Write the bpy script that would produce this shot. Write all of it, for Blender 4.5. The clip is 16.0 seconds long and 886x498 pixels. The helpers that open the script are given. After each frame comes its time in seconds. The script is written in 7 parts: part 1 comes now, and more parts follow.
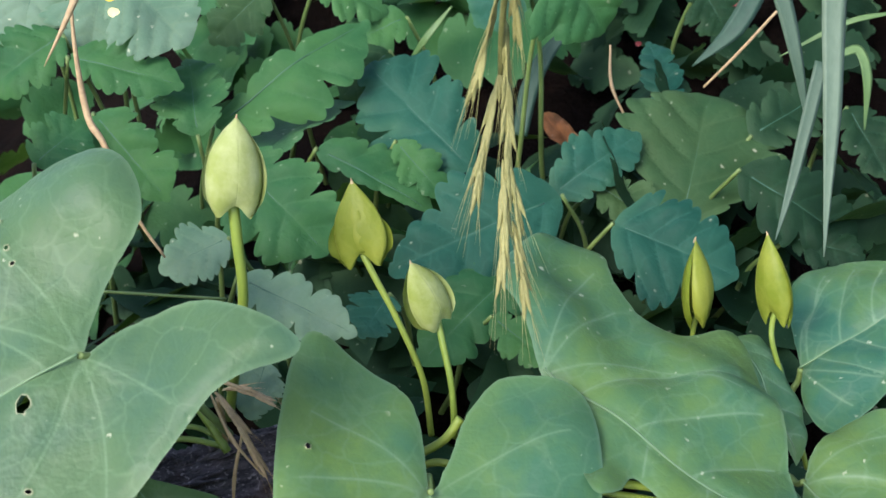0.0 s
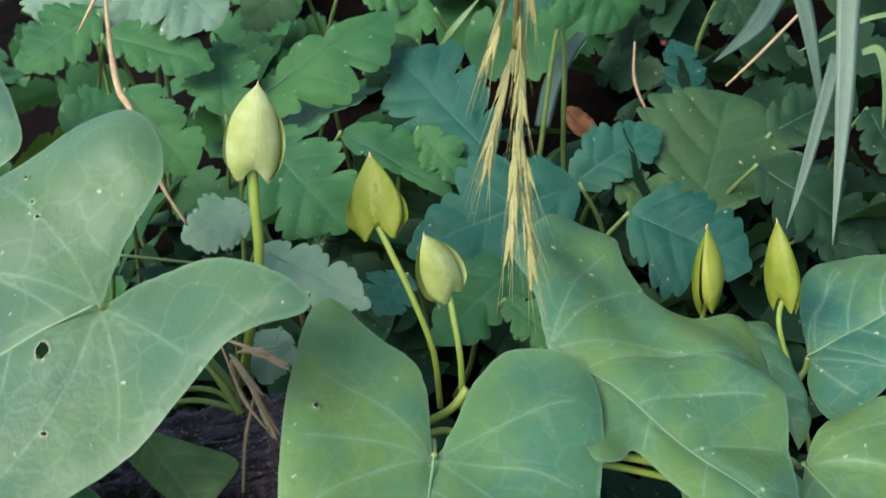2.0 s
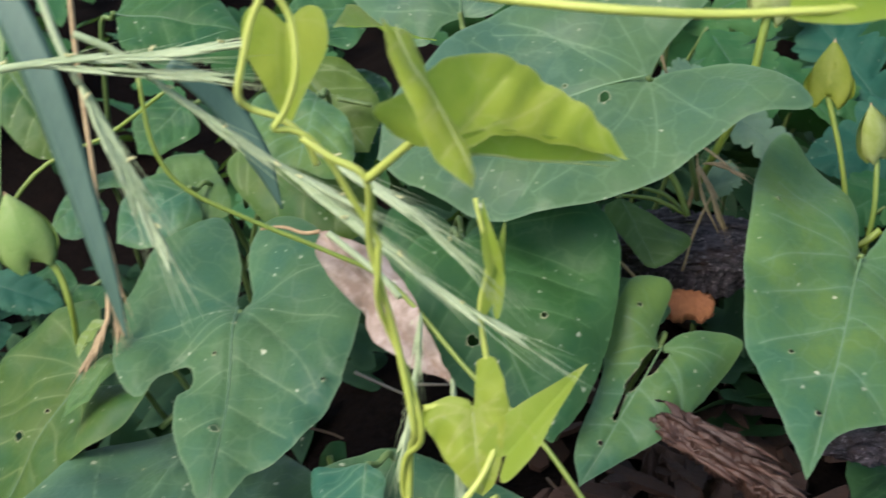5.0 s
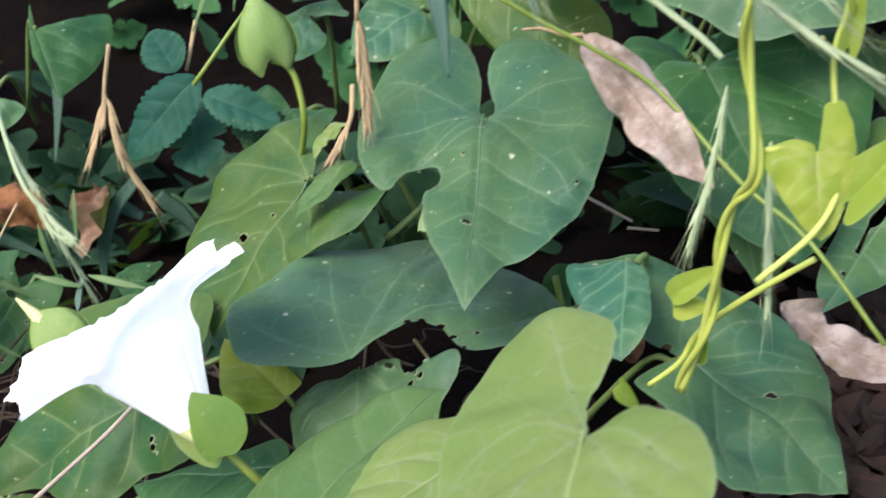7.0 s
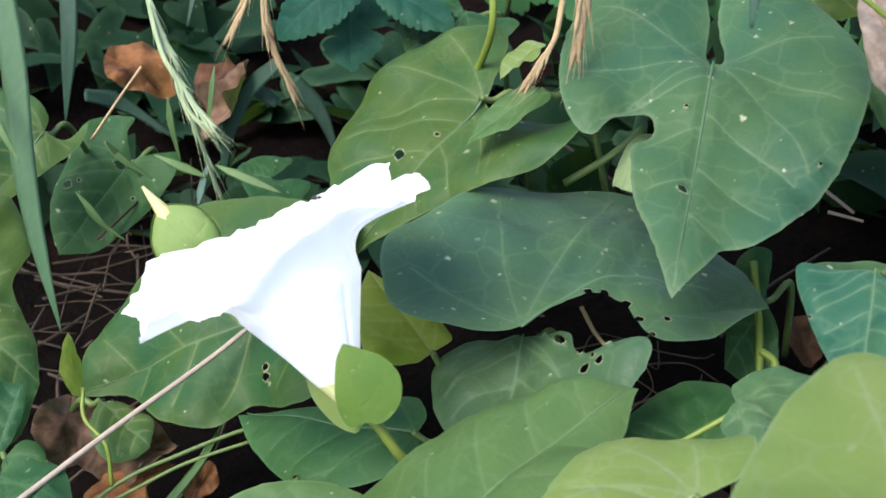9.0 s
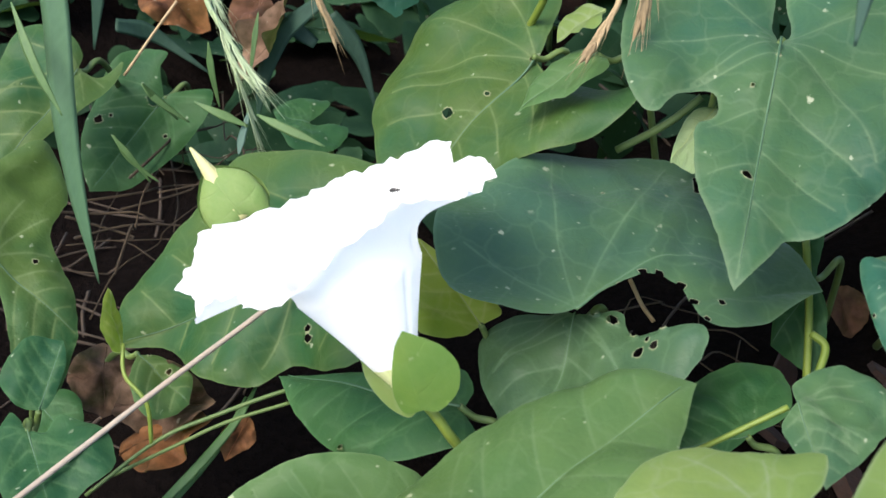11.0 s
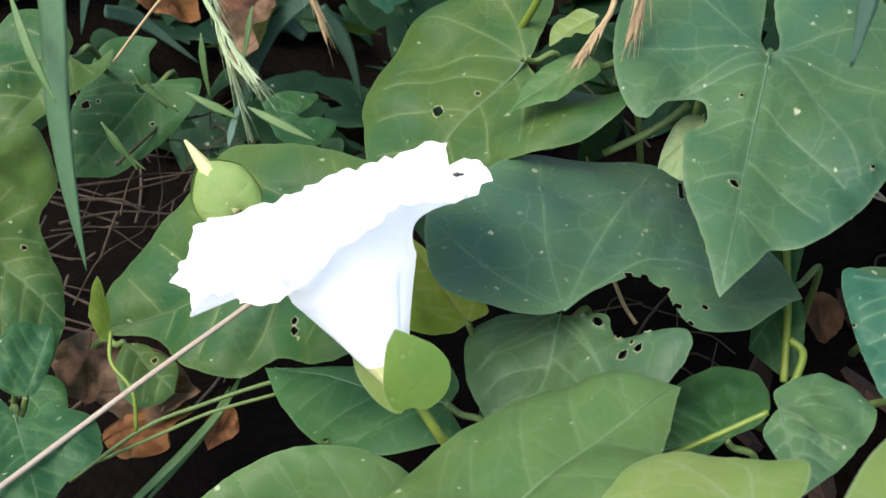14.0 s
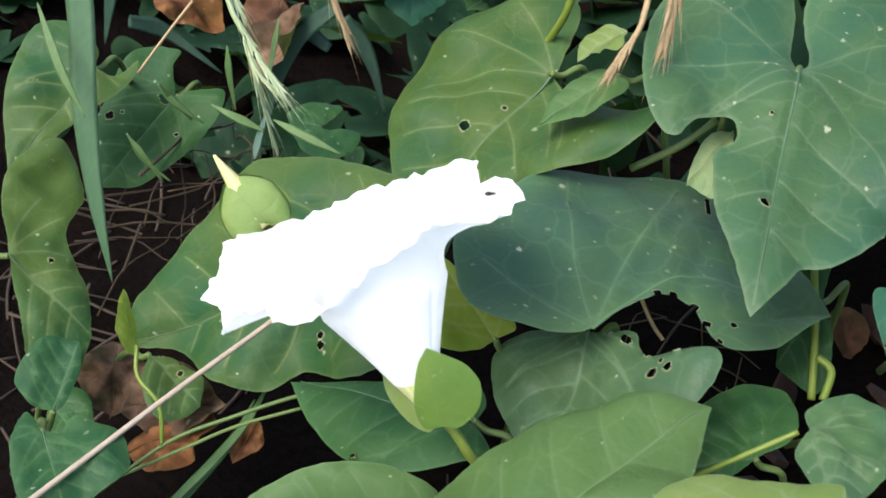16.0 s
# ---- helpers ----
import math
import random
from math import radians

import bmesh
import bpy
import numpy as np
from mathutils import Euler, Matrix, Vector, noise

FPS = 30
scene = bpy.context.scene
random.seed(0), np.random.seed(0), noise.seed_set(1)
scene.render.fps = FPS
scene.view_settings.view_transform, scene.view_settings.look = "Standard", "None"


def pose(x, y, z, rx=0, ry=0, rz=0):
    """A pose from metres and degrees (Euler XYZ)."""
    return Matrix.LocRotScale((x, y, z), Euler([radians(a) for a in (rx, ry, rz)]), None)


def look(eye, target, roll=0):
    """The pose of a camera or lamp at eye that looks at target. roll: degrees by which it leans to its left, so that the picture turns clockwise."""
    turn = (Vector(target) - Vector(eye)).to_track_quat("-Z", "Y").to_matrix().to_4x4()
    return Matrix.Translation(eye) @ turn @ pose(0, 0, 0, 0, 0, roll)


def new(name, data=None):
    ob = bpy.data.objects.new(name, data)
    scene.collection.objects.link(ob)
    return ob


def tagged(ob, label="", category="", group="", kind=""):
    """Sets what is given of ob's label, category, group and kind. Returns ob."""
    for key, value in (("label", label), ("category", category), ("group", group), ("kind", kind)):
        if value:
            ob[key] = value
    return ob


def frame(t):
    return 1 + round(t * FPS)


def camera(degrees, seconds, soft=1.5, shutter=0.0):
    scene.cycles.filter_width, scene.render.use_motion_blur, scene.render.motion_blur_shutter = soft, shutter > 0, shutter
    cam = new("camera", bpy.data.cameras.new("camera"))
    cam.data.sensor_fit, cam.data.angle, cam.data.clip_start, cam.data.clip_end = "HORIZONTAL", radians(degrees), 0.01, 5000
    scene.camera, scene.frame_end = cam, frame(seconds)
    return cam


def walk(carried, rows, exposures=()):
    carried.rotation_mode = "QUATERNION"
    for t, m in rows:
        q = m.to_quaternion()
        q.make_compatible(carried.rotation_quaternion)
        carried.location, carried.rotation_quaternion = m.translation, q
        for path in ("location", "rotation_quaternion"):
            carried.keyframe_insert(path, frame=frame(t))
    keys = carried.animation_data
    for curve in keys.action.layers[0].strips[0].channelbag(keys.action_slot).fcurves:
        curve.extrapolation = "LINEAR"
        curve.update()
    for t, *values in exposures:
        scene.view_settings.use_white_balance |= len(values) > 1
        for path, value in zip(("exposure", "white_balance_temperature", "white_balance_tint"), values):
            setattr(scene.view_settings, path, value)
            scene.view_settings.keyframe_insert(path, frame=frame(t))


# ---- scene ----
cam = camera(38.8, 16.0, shutter=0.5)
METRES, EYE, TILT, LEAN, TURN = 0.33, 0.32, -36.0, 0.0, 0.0
ROWS = [
    (0.0, 0.0, 0.0, 0.0, 0.0, 0.0, -0.0),
    (0.5, 0.0071, 0.0018, -0.0022, 0.19, 0.09, 0.1),
    (1.0, 0.015, -0.0003, -0.003, 0.43, 0.46, -0.13),
    (1.5, 0.0248, -0.0127, -0.0058, 0.68, 0.6, -0.6),
    (2.0, 0.0159, -0.0196, -0.0297, 1.6, 0.78, -1.9),
    (2.5, 0.0271, -0.0546, -0.0581, 2.41, 0.67, -3.43),
    (3.0, 0.0046, -0.1161, -0.1025, 3.28, 1.44, -6.27),
    (3.5, -0.0223, -0.1656, -0.1604, 4.81, 1.57, -9.03),
    (4.0, -0.0591, -0.1993, -0.2172, 6.22, 2.67, -11.44),
    (4.5, -0.1039, -0.227, -0.2607, 8.07, 3.04, -13.96),
    (5.0, -0.1491, -0.2686, -0.2915, 9.09, 3.71, -15.64),
    (5.2, -0.1574, -0.2790, -0.2985, 10.03, 2.02, -16.39),
    (7.3, -0.2683, -0.2668, -0.4713, 11.85, 1.57, -21.18),
    (7.5, -0.2788, -0.2562, -0.4766, 12.15, 1.33, -22.33),
    (8.0, -0.3081, -0.2241, -0.4756, 12.55, 0.07, -24.69),
    (8.5, -0.3451, -0.1849, -0.4648, 13.67, -1.89, -27.68),
    (9.0, -0.3758, -0.1618, -0.4574, 14.19, -4.21, -29.52),
    (11.5, -0.4405, -0.1596, -0.4262, 13.55, -9.37, -31.8),
    (12.0, -0.4377, -0.1709, -0.4287, 12.64, -8.8, -32.07),
    (12.5, -0.4418, -0.1672, -0.4289, 12.47, -9.05, -32.64),
    (13.0, -0.4424, -0.1695, -0.4301, 12.4, -8.97, -32.88),
    (13.5, -0.448, -0.1714, -0.4337, 12.38, -9.0, -33.03),
    (14.0, -0.4538, -0.1691, -0.4329, 12.46, -9.02, -33.31),
    (14.5, -0.4575, -0.1721, -0.4327, 12.25, -8.74, -33.3),
    (15.0, -0.458, -0.1732, -0.4312, 12.44, -8.92, -33.39),
    (15.5, -0.4574, -0.1707, -0.4315, 12.77, -9.01, -33.35),
    (16.0, -0.4693, -0.1699, -0.4316, 13.01, -9.29, -33.54),
]
walk(cam, [(t, pose(0, 0, EYE, TILT, LEAN, TURN) @ pose(METRES * x, METRES * y, METRES * z, 90 + pitch, roll, yaw)) for t, x, y, z, yaw, pitch, roll in ROWS],
     exposures=((0.0, 2.16, 6250, 15), (3.0, 2.11, 6200, 13), (4.0, 1.94, 6050, 11), (5.0, 1.82, 6550, 12), (7.5, 2.03, 6350, 14), (9.0, 1.90, 6300, 11), (12.0, 1.86, 6450, 10), (16.0, 1.83, 6500, 10)))
cam.data.dof.use_dof, cam.data.dof.focus_distance, cam.data.dof.aperture_fstop = True, 0.29, 50.0

# ---- light: open shade under a bright sky ----
world = bpy.data.worlds.new("world")
scene.world = world
world.use_nodes = True
wn = world.node_tree
sky = wn.nodes.new("ShaderNodeTexSky")
sky.sky_type, sky.sun_disc = "NISHITA", False
sky.sun_elevation, sky.sun_rotation = radians(47), radians(216)
sky.altitude, sky.air_density, sky.dust_density, sky.ozone_density = 100, 1.0, 2.5, 1.0
wn.links.new(sky.outputs[0], wn.nodes["Background"].inputs[0])
wn.nodes["Background"].inputs[1].default_value = 0.125
sun = new("sun", bpy.data.lights.new("sun", "SUN"))
sun.data.energy, sun.data.angle, sun.data.color = 1.3, radians(26), (1.0, 0.95, 0.87)
sun.matrix_world = look((-0.55, -0.75, 1.0), (0, 0, 0))


# ---- materials ----
class Graph:
    """Short hand for building a node material."""

    def __init__(self, name):
        self.mat = bpy.data.materials.new(name)
        self.mat.use_nodes = True
        self.tree = self.mat.node_tree
        self.tree.nodes.clear()

    def node(self, kind, *values, **named):
        n = self.tree.nodes.new("ShaderNode" + kind)
        for k, v in named.items():
            setattr(n, k, v)
        for i, v in enumerate(values):
            self.put(n.inputs[i], v)
        return n

    def put(self, socket, v):
        if isinstance(v, bpy.types.NodeSocket):
            self.tree.links.new(v, socket)
        elif v is not None:
            socket.default_value = v

    def math(self, op, a, b=0.0, c=0.0):
        return self.node("Math", a, b, c, operation=op).outputs[0]

    def mix(self, f, a, b):
        n = self.node("Mix", data_type="RGBA")
        self.put(n.inputs[0], f)
        self.put(n.inputs[6], a)
        self.put(n.inputs[7], b)
        return n.outputs[2]

    def noise(self, vec, scale, detail=3.0, rough=0.55):
        n = self.node("TexNoise")
        self.put(n.inputs["Vector"], vec)
        n.inputs["Scale"].default_value, n.inputs["Detail"].default_value, n.inputs["Roughness"].default_value = scale, detail, rough
        return n.outputs[0]

    def ramp(self, v, lo, hi, a=0.0, b=1.0):
        n = self.node("MapRange", v, lo, hi, a, b)
        n.clamp = True
        return n.outputs[0]

    def bump(self, height, strength, distance):
        n = self.node("Bump")
        n.inputs["Strength"].default_value, n.inputs["Distance"].default_value = strength, distance
        self.put(n.inputs["Height"], height)
        return n.outputs[0]

    def surface(self, colour, rough, normal=None, metal=0.0, thin=0.0, thin_colour=None, spec=0.5):
        b = self.node("BsdfPrincipled")
        self.put(b.inputs["Base Color"], colour)
        self.put(b.inputs["Roughness"], rough)
        self.put(b.inputs["Metallic"], metal)
        self.put(b.inputs["Specular IOR Level"], spec)
        if normal is not None:
            self.put(b.inputs["Normal"], normal)
        end = b.outputs[0]
        if thin:
            t = self.node("BsdfTranslucent")
            self.put(t.inputs[0], thin_colour if thin_colour is not None else colour)
            m = self.node("MixShader", thin)
            self.put(m.inputs[1], end)
            self.put(m.inputs[2], t.outputs[0])
            end = m.outputs[0]
        out = self.node("OutputMaterial")
        self.put(out.inputs[0], end)
        return self.mat

    def places(self):
        return self.node("TexCoord").outputs["Object"]

    def chance(self):
        return self.node("ObjectInfo").outputs["Random"]


def rgb(r, g, b):
    return (r, g, b, 1.0)


def leaf_material(name, low, high, vein, gloss, thin, veins=5.2, spot=0.6, line=0.30, quilt=1.1, margin=0.42, spec=0.15, patch=24.0, drawn=1.0, halo=0.30):
    """Leaf skin: veins in the blade's own coordinates (where no vein is modelled), blotches, flecks, dry rims and
    margins with painted sheen.
    """
    g = Graph(name)
    uv = g.node("UVMap", uv_map="blade").outputs[0]
    xyz = g.node("SeparateXYZ", uv)
    u, v = xyz.outputs[0], g.math("ABSOLUTE", xyz.outputs[1])
    where = g.places()
    wob = g.math("MULTIPLY", g.math("SUBTRACT", g.noise(uv, 2.4, 1.0), 0.5), 0.10)
    # side veins leave the midrib and bend forward
    s = g.math("SUBTRACT", g.math("SUBTRACT", g.math("ADD", u, wob), g.math("MULTIPLY", v, 0.34)), g.math("MULTIPLY", g.math("MULTIPLY", v, v), 0.85))
    saw = g.math("ABSOLUTE", g.math("SUBTRACT", g.math("FRACT", g.math("MULTIPLY", s, veins)), 0.5))
    side = g.ramp(saw, 0.0, 0.05, 1.0, 0.0)
    side = g.math("MULTIPLY", side, g.ramp(s, 0.05, 0.12))
    # basal veins fan out from the stalk
    ang = g.math("ADD", g.math("ARCTAN2", v, u), wob)
    far = g.math("SQRT", g.math("ADD", g.math("MULTIPLY", u, u), g.math("MULTIPLY", v, v)))
    fan = g.math("ABSOLUTE", g.math("SUBTRACT", g.math("FRACT", g.math("MULTIPLY", ang, 1.45)), 0.5))
    fan = g.ramp(g.math("MULTIPLY", fan, far), 0.0, 0.009, 1.0, 0.0)
    fan = g.math("MULTIPLY", fan, g.ramp(s, 0.07, 0.0))
    rib = g.ramp(v, 0.003, 0.010, 1.0, 0.0)
    rib = g.math("MULTIPLY", rib, g.ramp(u, -0.02, 0.01))
    lines = g.math("MULTIPLY", g.math("MAXIMUM", g.math("MAXIMUM", g.math("MULTIPLY", side, 0.6), g.math("MULTIPLY", fan, 0.75)), rib), drawn)
    net = g.node("TexVoronoi", feature="DISTANCE_TO_EDGE")
    g.put(net.inputs["Vector"], where)
    net.inputs["Scale"].default_value = 230.0
    mesh = g.ramp(net.outputs[0], 0.0, 0.09, 1.0, 0.0)
    apart = g.node("VectorMath", where, operation="ADD")
    g.put(apart.inputs[1], g.chance())
    blot = g.ramp(g.math("ADD", g.math("MULTIPLY", g.noise(apart.outputs[0], patch, 2.0), 0.6), g.math("MULTIPLY", g.noise(apart.outputs[0], patch * 3.1, 6.0, 0.65), 0.4)), 0.41, 0.59)
    base = g.mix(g.math("ADD", g.math("MULTIPLY", blot, 0.72), g.math("MULTIPLY", g.chance(), 0.28)), low, high)
    base = g.mix(g.math("MULTIPLY", g.noise(where, 320.0, 5.0, 0.7), 0.30), base, rgb(low[0] * 0.6, low[1] * 0.65, low[2] * 0.6))
    base = g.mix(g.math("MULTIPLY", mesh, 0.04), base, vein)
    # coarse net of cross veins, bent by a slow noise
    drift = g.node("TexNoise")
    g.put(drift.inputs["Vector"], where)
    drift.inputs["Scale"].default_value = 130.0
    sway = g.node("VectorMath", drift.outputs["Color"], operation="SCALE")
    sway.inputs["Scale"].default_value = 0.006
    bent = g.node("VectorMath", where, operation="ADD")
    g.put(bent.inputs[1], sway.outputs[0])
    cross = g.node("TexVoronoi", feature="DISTANCE_TO_EDGE")
    g.put(cross.inputs["Vector"], bent.outputs[0])
    cross.inputs["Scale"].default_value = 105.0
    weave = g.ramp(cross.outputs[0], 0.0, 0.055, 1.0, 0.0)
    base = g.mix(g.math("MULTIPLY", weave, 0.65 * line), base, vein)
    base = g.mix(g.math("MULTIPLY", lines, line), base, vein)
    if not drawn:
        near = g.node("Attribute", attribute_name="vein").outputs["Fac"]
        core = g.math("MULTIPLY", g.ramp(near, 0.10, 0.42, 1.0, 0.0), g.ramp(g.noise(where, 260.0, 2.0), 0.30, 0.60, 0.45, 1.0))
        soft = g.math("POWER", g.ramp(g.math("ADD", near, g.math("MULTIPLY", g.noise(where, 500.0, 2.0), 0.6)), 0.2, 2.1, 1.0, 0.0), 1.6)
        base = g.mix(g.math("MULTIPLY", g.math("ADD", g.math("MULTIPLY", core, 1.5), g.math("MULTIPLY", soft, 0.55)), halo), base, vein)
    fleck = g.node("TexVoronoi")
    jolt = g.node("VectorMath", where, operation="ADD")
    warp = g.node("TexNoise")
    g.put(warp.inputs["Vector"], where)
    warp.inputs["Scale"].default_value = 900.0
    shift = g.node("VectorMath", warp.outputs["Color"], operation="SCALE")
    shift.inputs["Scale"].default_value = 0.0016
    g.put(jolt.inputs[1], shift.outputs[0])
    g.put(fleck.inputs["Vector"], jolt.outputs[0])
    fleck.inputs["Scale"].default_value = 240.0
    seldom = g.ramp(g.noise(where, 90.0, 1.0), 0.48, 0.54)
    dots = g.math("MULTIPLY", g.ramp(fleck.outputs["Distance"], 0.05, 0.12, 1.0, 0.0), seldom)
    base = g.mix(g.math("MULTIPLY", dots, spot), base, rgb(0.357, 0.3825, 0.255))
    scar = g.node("TexVoronoi")
    g.put(scar.inputs["Vector"], jolt.outputs[0])
    scar.inputs["Scale"].default_value = 130.0
    torn = g.math("MULTIPLY", g.ramp(scar.outputs["Distance"], 0.06, 0.11, 1.0, 0.0), g.ramp(g.noise(apart.outputs[0], 45.0, 1.0), 0.50, 0.56))
    base = g.mix(g.math("MULTIPLY", torn, spot), base, rgb(0.46, 0.47, 0.32))
    rim = g.node("Attribute", attribute_name="rim").outputs["Fac"]
    # yellowing margins, with the sky's sheen on turned-down edges painted in
    pale = g.math("MULTIPLY", g.ramp(rim, -0.25, -0.95), g.ramp(g.noise(apart.outputs[0], 22.0, 2.0), 0.42, 0.62))
    base = g.mix(g.math("MULTIPLY", pale, margin), base, rgb(0.6 * high[0] + 0.035, 0.65 * high[1] + 0.065, 0.6 * high[2] + 0.030))
    # a thin brighter rim is drawn along the edge in colour
    base = g.mix(g.ramp(rim, -0.90, -1.0, 0.0, 0.4), base, vein)
    base = g.mix(g.ramp(rim, 0.2, 0.9, 0.0, 0.6), base, rgb(0.30, 0.29, 0.17))
    bump = g.math("SUBTRACT", g.math("ADD", g.math("MULTIPLY", g.noise(where, 190.0, 3.0), 0.8), g.math("MULTIPLY", g.noise(where, 700.0, 3.0), 0.35)), g.math("MULTIPLY", lines, 1.3 * line))
    bump = g.math("SUBTRACT", bump, g.math("MULTIPLY", mesh, 0.05))
    puff = g.math("MULTIPLY", g.math("MULTIPLY", saw, g.math("SUBTRACT", 1.0, saw)), g.ramp(s, 0.02, 0.15))
    bump = g.math("ADD", bump, g.math("MULTIPLY", puff, quilt * drawn))
    rough = g.math("ADD", gloss, g.math("MULTIPLY", g.noise(where, 120.0, 3.0), 0.18))
    return g.surface(base, rough, g.bump(bump, 0.62, 0.0007), thin=thin, thin_colour=g.mix(0.5, base, rgb(0.17, 0.323, 0.0255)), spec=spec)


def plain_material(name, low, high, rough, scale, thin=0.0, stretch=(1, 1, 1), bump=0.3, depth=0.0004, spec=0.4):
    """Stalks, straw, petals, insects: two tones of grain, stretched along the piece."""
    g = Graph(name)
    m = g.node("Mapping")
    g.put(m.inputs[0], g.places())
    m.inputs["Scale"].default_value = stretch
    where = m.outputs[0]
    fine, broad = g.noise(where, scale, 4.0), g.noise(where, scale * 0.17, 2.0)
    f = g.math("ADD", g.math("MULTIPLY", fine, 0.6), g.math("MULTIPLY", g.math("ADD", broad, g.math("MULTIPLY", g.chance(), 0.6)), 0.4))
    return g.surface(g.mix(g.ramp(f, 0.3, 0.8), low, high), g.math("ADD", rough, g.math("MULTIPLY", fine, 0.15)), g.bump(fine, bump, depth), thin=thin, spec=spec)


LEAF = leaf_material("bindweed_green", rgb(0.02128, 0.08171, 0.05217), rgb(0.08345, 0.1396, 0.02868), rgb(0.1056, 0.1737, 0.1018), 0.33, 0.22, spec=0.13, quilt=1.7, drawn=0.0)
# dark leaf green that also carries the shade low in the bed
LEAF_DARK = leaf_material("bindweed_shaded_green", rgb(0.008744, 0.04509, 0.02115), rgb(0.02449, 0.06894, 0.01797), rgb(0.0583, 0.1194, 0.04493), 0.42, 0.14, spec=0.11, drawn=0.0, halo=0.24)
LEAF_DUSK = leaf_material("bindweed_blue_green", rgb(0.01813, 0.06662, 0.0425), rgb(0.0498, 0.09694, 0.0335), rgb(0.1176, 0.1665, 0.0889), 0.38, 0.15, spec=0.14, drawn=0.0, halo=0.24)
# bluish green: sky sheen on the broad tilted leaf is put into the colour
LEAF_BLUISH = leaf_material("bindweed_bluish_sheen", rgb(0.02862, 0.07383, 0.05192), rgb(0.05438, 0.1013, 0.03994), rgb(0.1145, 0.181, 0.09984), 0.34, 0.18, spec=0.14, drawn=0.0, halo=0.24)
LEAF_LIGHT = leaf_material("bindweed_light_green", rgb(0.04554, 0.09864, 0.02998), rgb(0.06833, 0.1189, 0.03514), rgb(0.1062, 0.1619, 0.07235), 0.40, 0.2, drawn=0.0, halo=0.20)
LEAF_OLIVE = leaf_material("bindweed_olive_green", rgb(0.01444, 0.06052, 0.02328), rgb(0.05774, 0.08886, 0.01512), rgb(0.09185, 0.1288, 0.04654), 0.36, 0.16, drawn=0.0, spec=0.11, halo=0.42)
BRACT = leaf_material("bract_green", rgb(0.074, 0.142, 0.027), rgb(0.112, 0.178, 0.036), rgb(0.135, 0.2, 0.068), 0.40, 0.22, veins=2.5, spot=0.2, line=0.10, quilt=0.2, patch=60.0)
LEAF_YOUNG = leaf_material("bindweed_young_green", rgb(0.1392, 0.2101, 0.05116), rgb(0.1892, 0.244, 0.07248), rgb(0.256, 0.3065, 0.1877), 0.38, 0.42, spot=0.2, quilt=0.0, drawn=0.0, halo=0.20)
LEAF_PALE = leaf_material("bindweed_pale_underside", rgb(0.1664, 0.2368, 0.1024), rgb(0.2368, 0.3008, 0.16), rgb(0.2688, 0.3328, 0.192), 0.45, 0.25, spot=0.2, quilt=0.3)
LEAF_NEW = leaf_material("bindweed_new_yellow", rgb(0.1848, 0.2789, 0.02943), rgb(0.2738, 0.3187, 0.04013), rgb(0.3559, 0.3718, 0.1338), 0.38, 0.50, spot=0.2, quilt=0.9, drawn=0.0, halo=0.20)
TOOTHED = leaf_material("toothed_leaf_green", rgb(0.01302, 0.05791, 0.02148), rgb(0.03364, 0.0972, 0.02664), rgb(0.03255, 0.08744, 0.03437), 0.5, 0.14, veins=4.0, spot=0.35, quilt=3.5, spec=0.09, drawn=0.0, halo=0.20)
# own blue-green, darkened further for the leaves standing in shade
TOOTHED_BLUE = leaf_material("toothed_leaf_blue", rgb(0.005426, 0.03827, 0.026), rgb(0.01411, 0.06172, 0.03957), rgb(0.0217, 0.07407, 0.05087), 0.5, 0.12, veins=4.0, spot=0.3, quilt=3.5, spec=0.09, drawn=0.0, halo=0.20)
TOOTHED_PALE = leaf_material("toothed_leaf_mildewed", rgb(0.04896, 0.1034, 0.06528), rgb(0.1088, 0.1632, 0.1142), rgb(0.08704, 0.136, 0.0816), 0.7, 0.12, veins=4.0, spot=0.8, spec=0.09, drawn=0.0, halo=0.20)
TOOTHED_OLIVE = leaf_material("toothed_leaf_olive", rgb(0.01335, 0.043, 0.01628), rgb(0.02588, 0.05312, 0.01899), rgb(0.03339, 0.06577, 0.02714), 0.6, 0.12, veins=4.0, spot=0.4, quilt=3.5, spec=0.09, drawn=0.0, halo=0.20)
# shaded copy of the toothed greens: the shade is put into the colour
TOOTHED_SHADED = leaf_material("toothed_leaf_shaded", rgb(0.003683, 0.01607, 0.007182), rgb(0.008104, 0.02678, 0.01117), rgb(0.01105, 0.03571, 0.01596), 0.55, 0.12, veins=4.0, spot=0.3, quilt=3.5, spec=0.09, drawn=0.0, halo=0.30)
STALK = plain_material("stalk_green", rgb(0.08704, 0.1469, 0.02176), rgb(0.1469, 0.1958, 0.0272), 0.42, 300.0, thin=0.1)
STALK_FRESH = plain_material("stalk_fresh_yellow_green", rgb(0.16, 0.22, 0.03), rgb(0.22, 0.27, 0.045), 0.42, 300.0, thin=0.15)
STALK_DARK = plain_material("stalk_dark_green", rgb(0.04896, 0.08704, 0.02176), rgb(0.08704, 0.1306, 0.03264), 0.5, 300.0)
VINE = plain_material("vine_yellow_green", rgb(0.295, 0.36, 0.052), rgb(0.40, 0.445, 0.105), 0.4, 260.0, thin=0.25)
GRASS_PALE = plain_material("grass_grey_green", rgb(0.0516, 0.08856, 0.05271), rgb(0.08256, 0.1239, 0.08088), 0.5, 700.0, thin=0.12, stretch=(1, 1, 0.12))
GRASS_SAGE = plain_material("grass_sage_green", rgb(0.026, 0.056, 0.034), rgb(0.046, 0.082, 0.05), 0.5, 700.0, thin=0.12, stretch=(1, 1, 0.12))
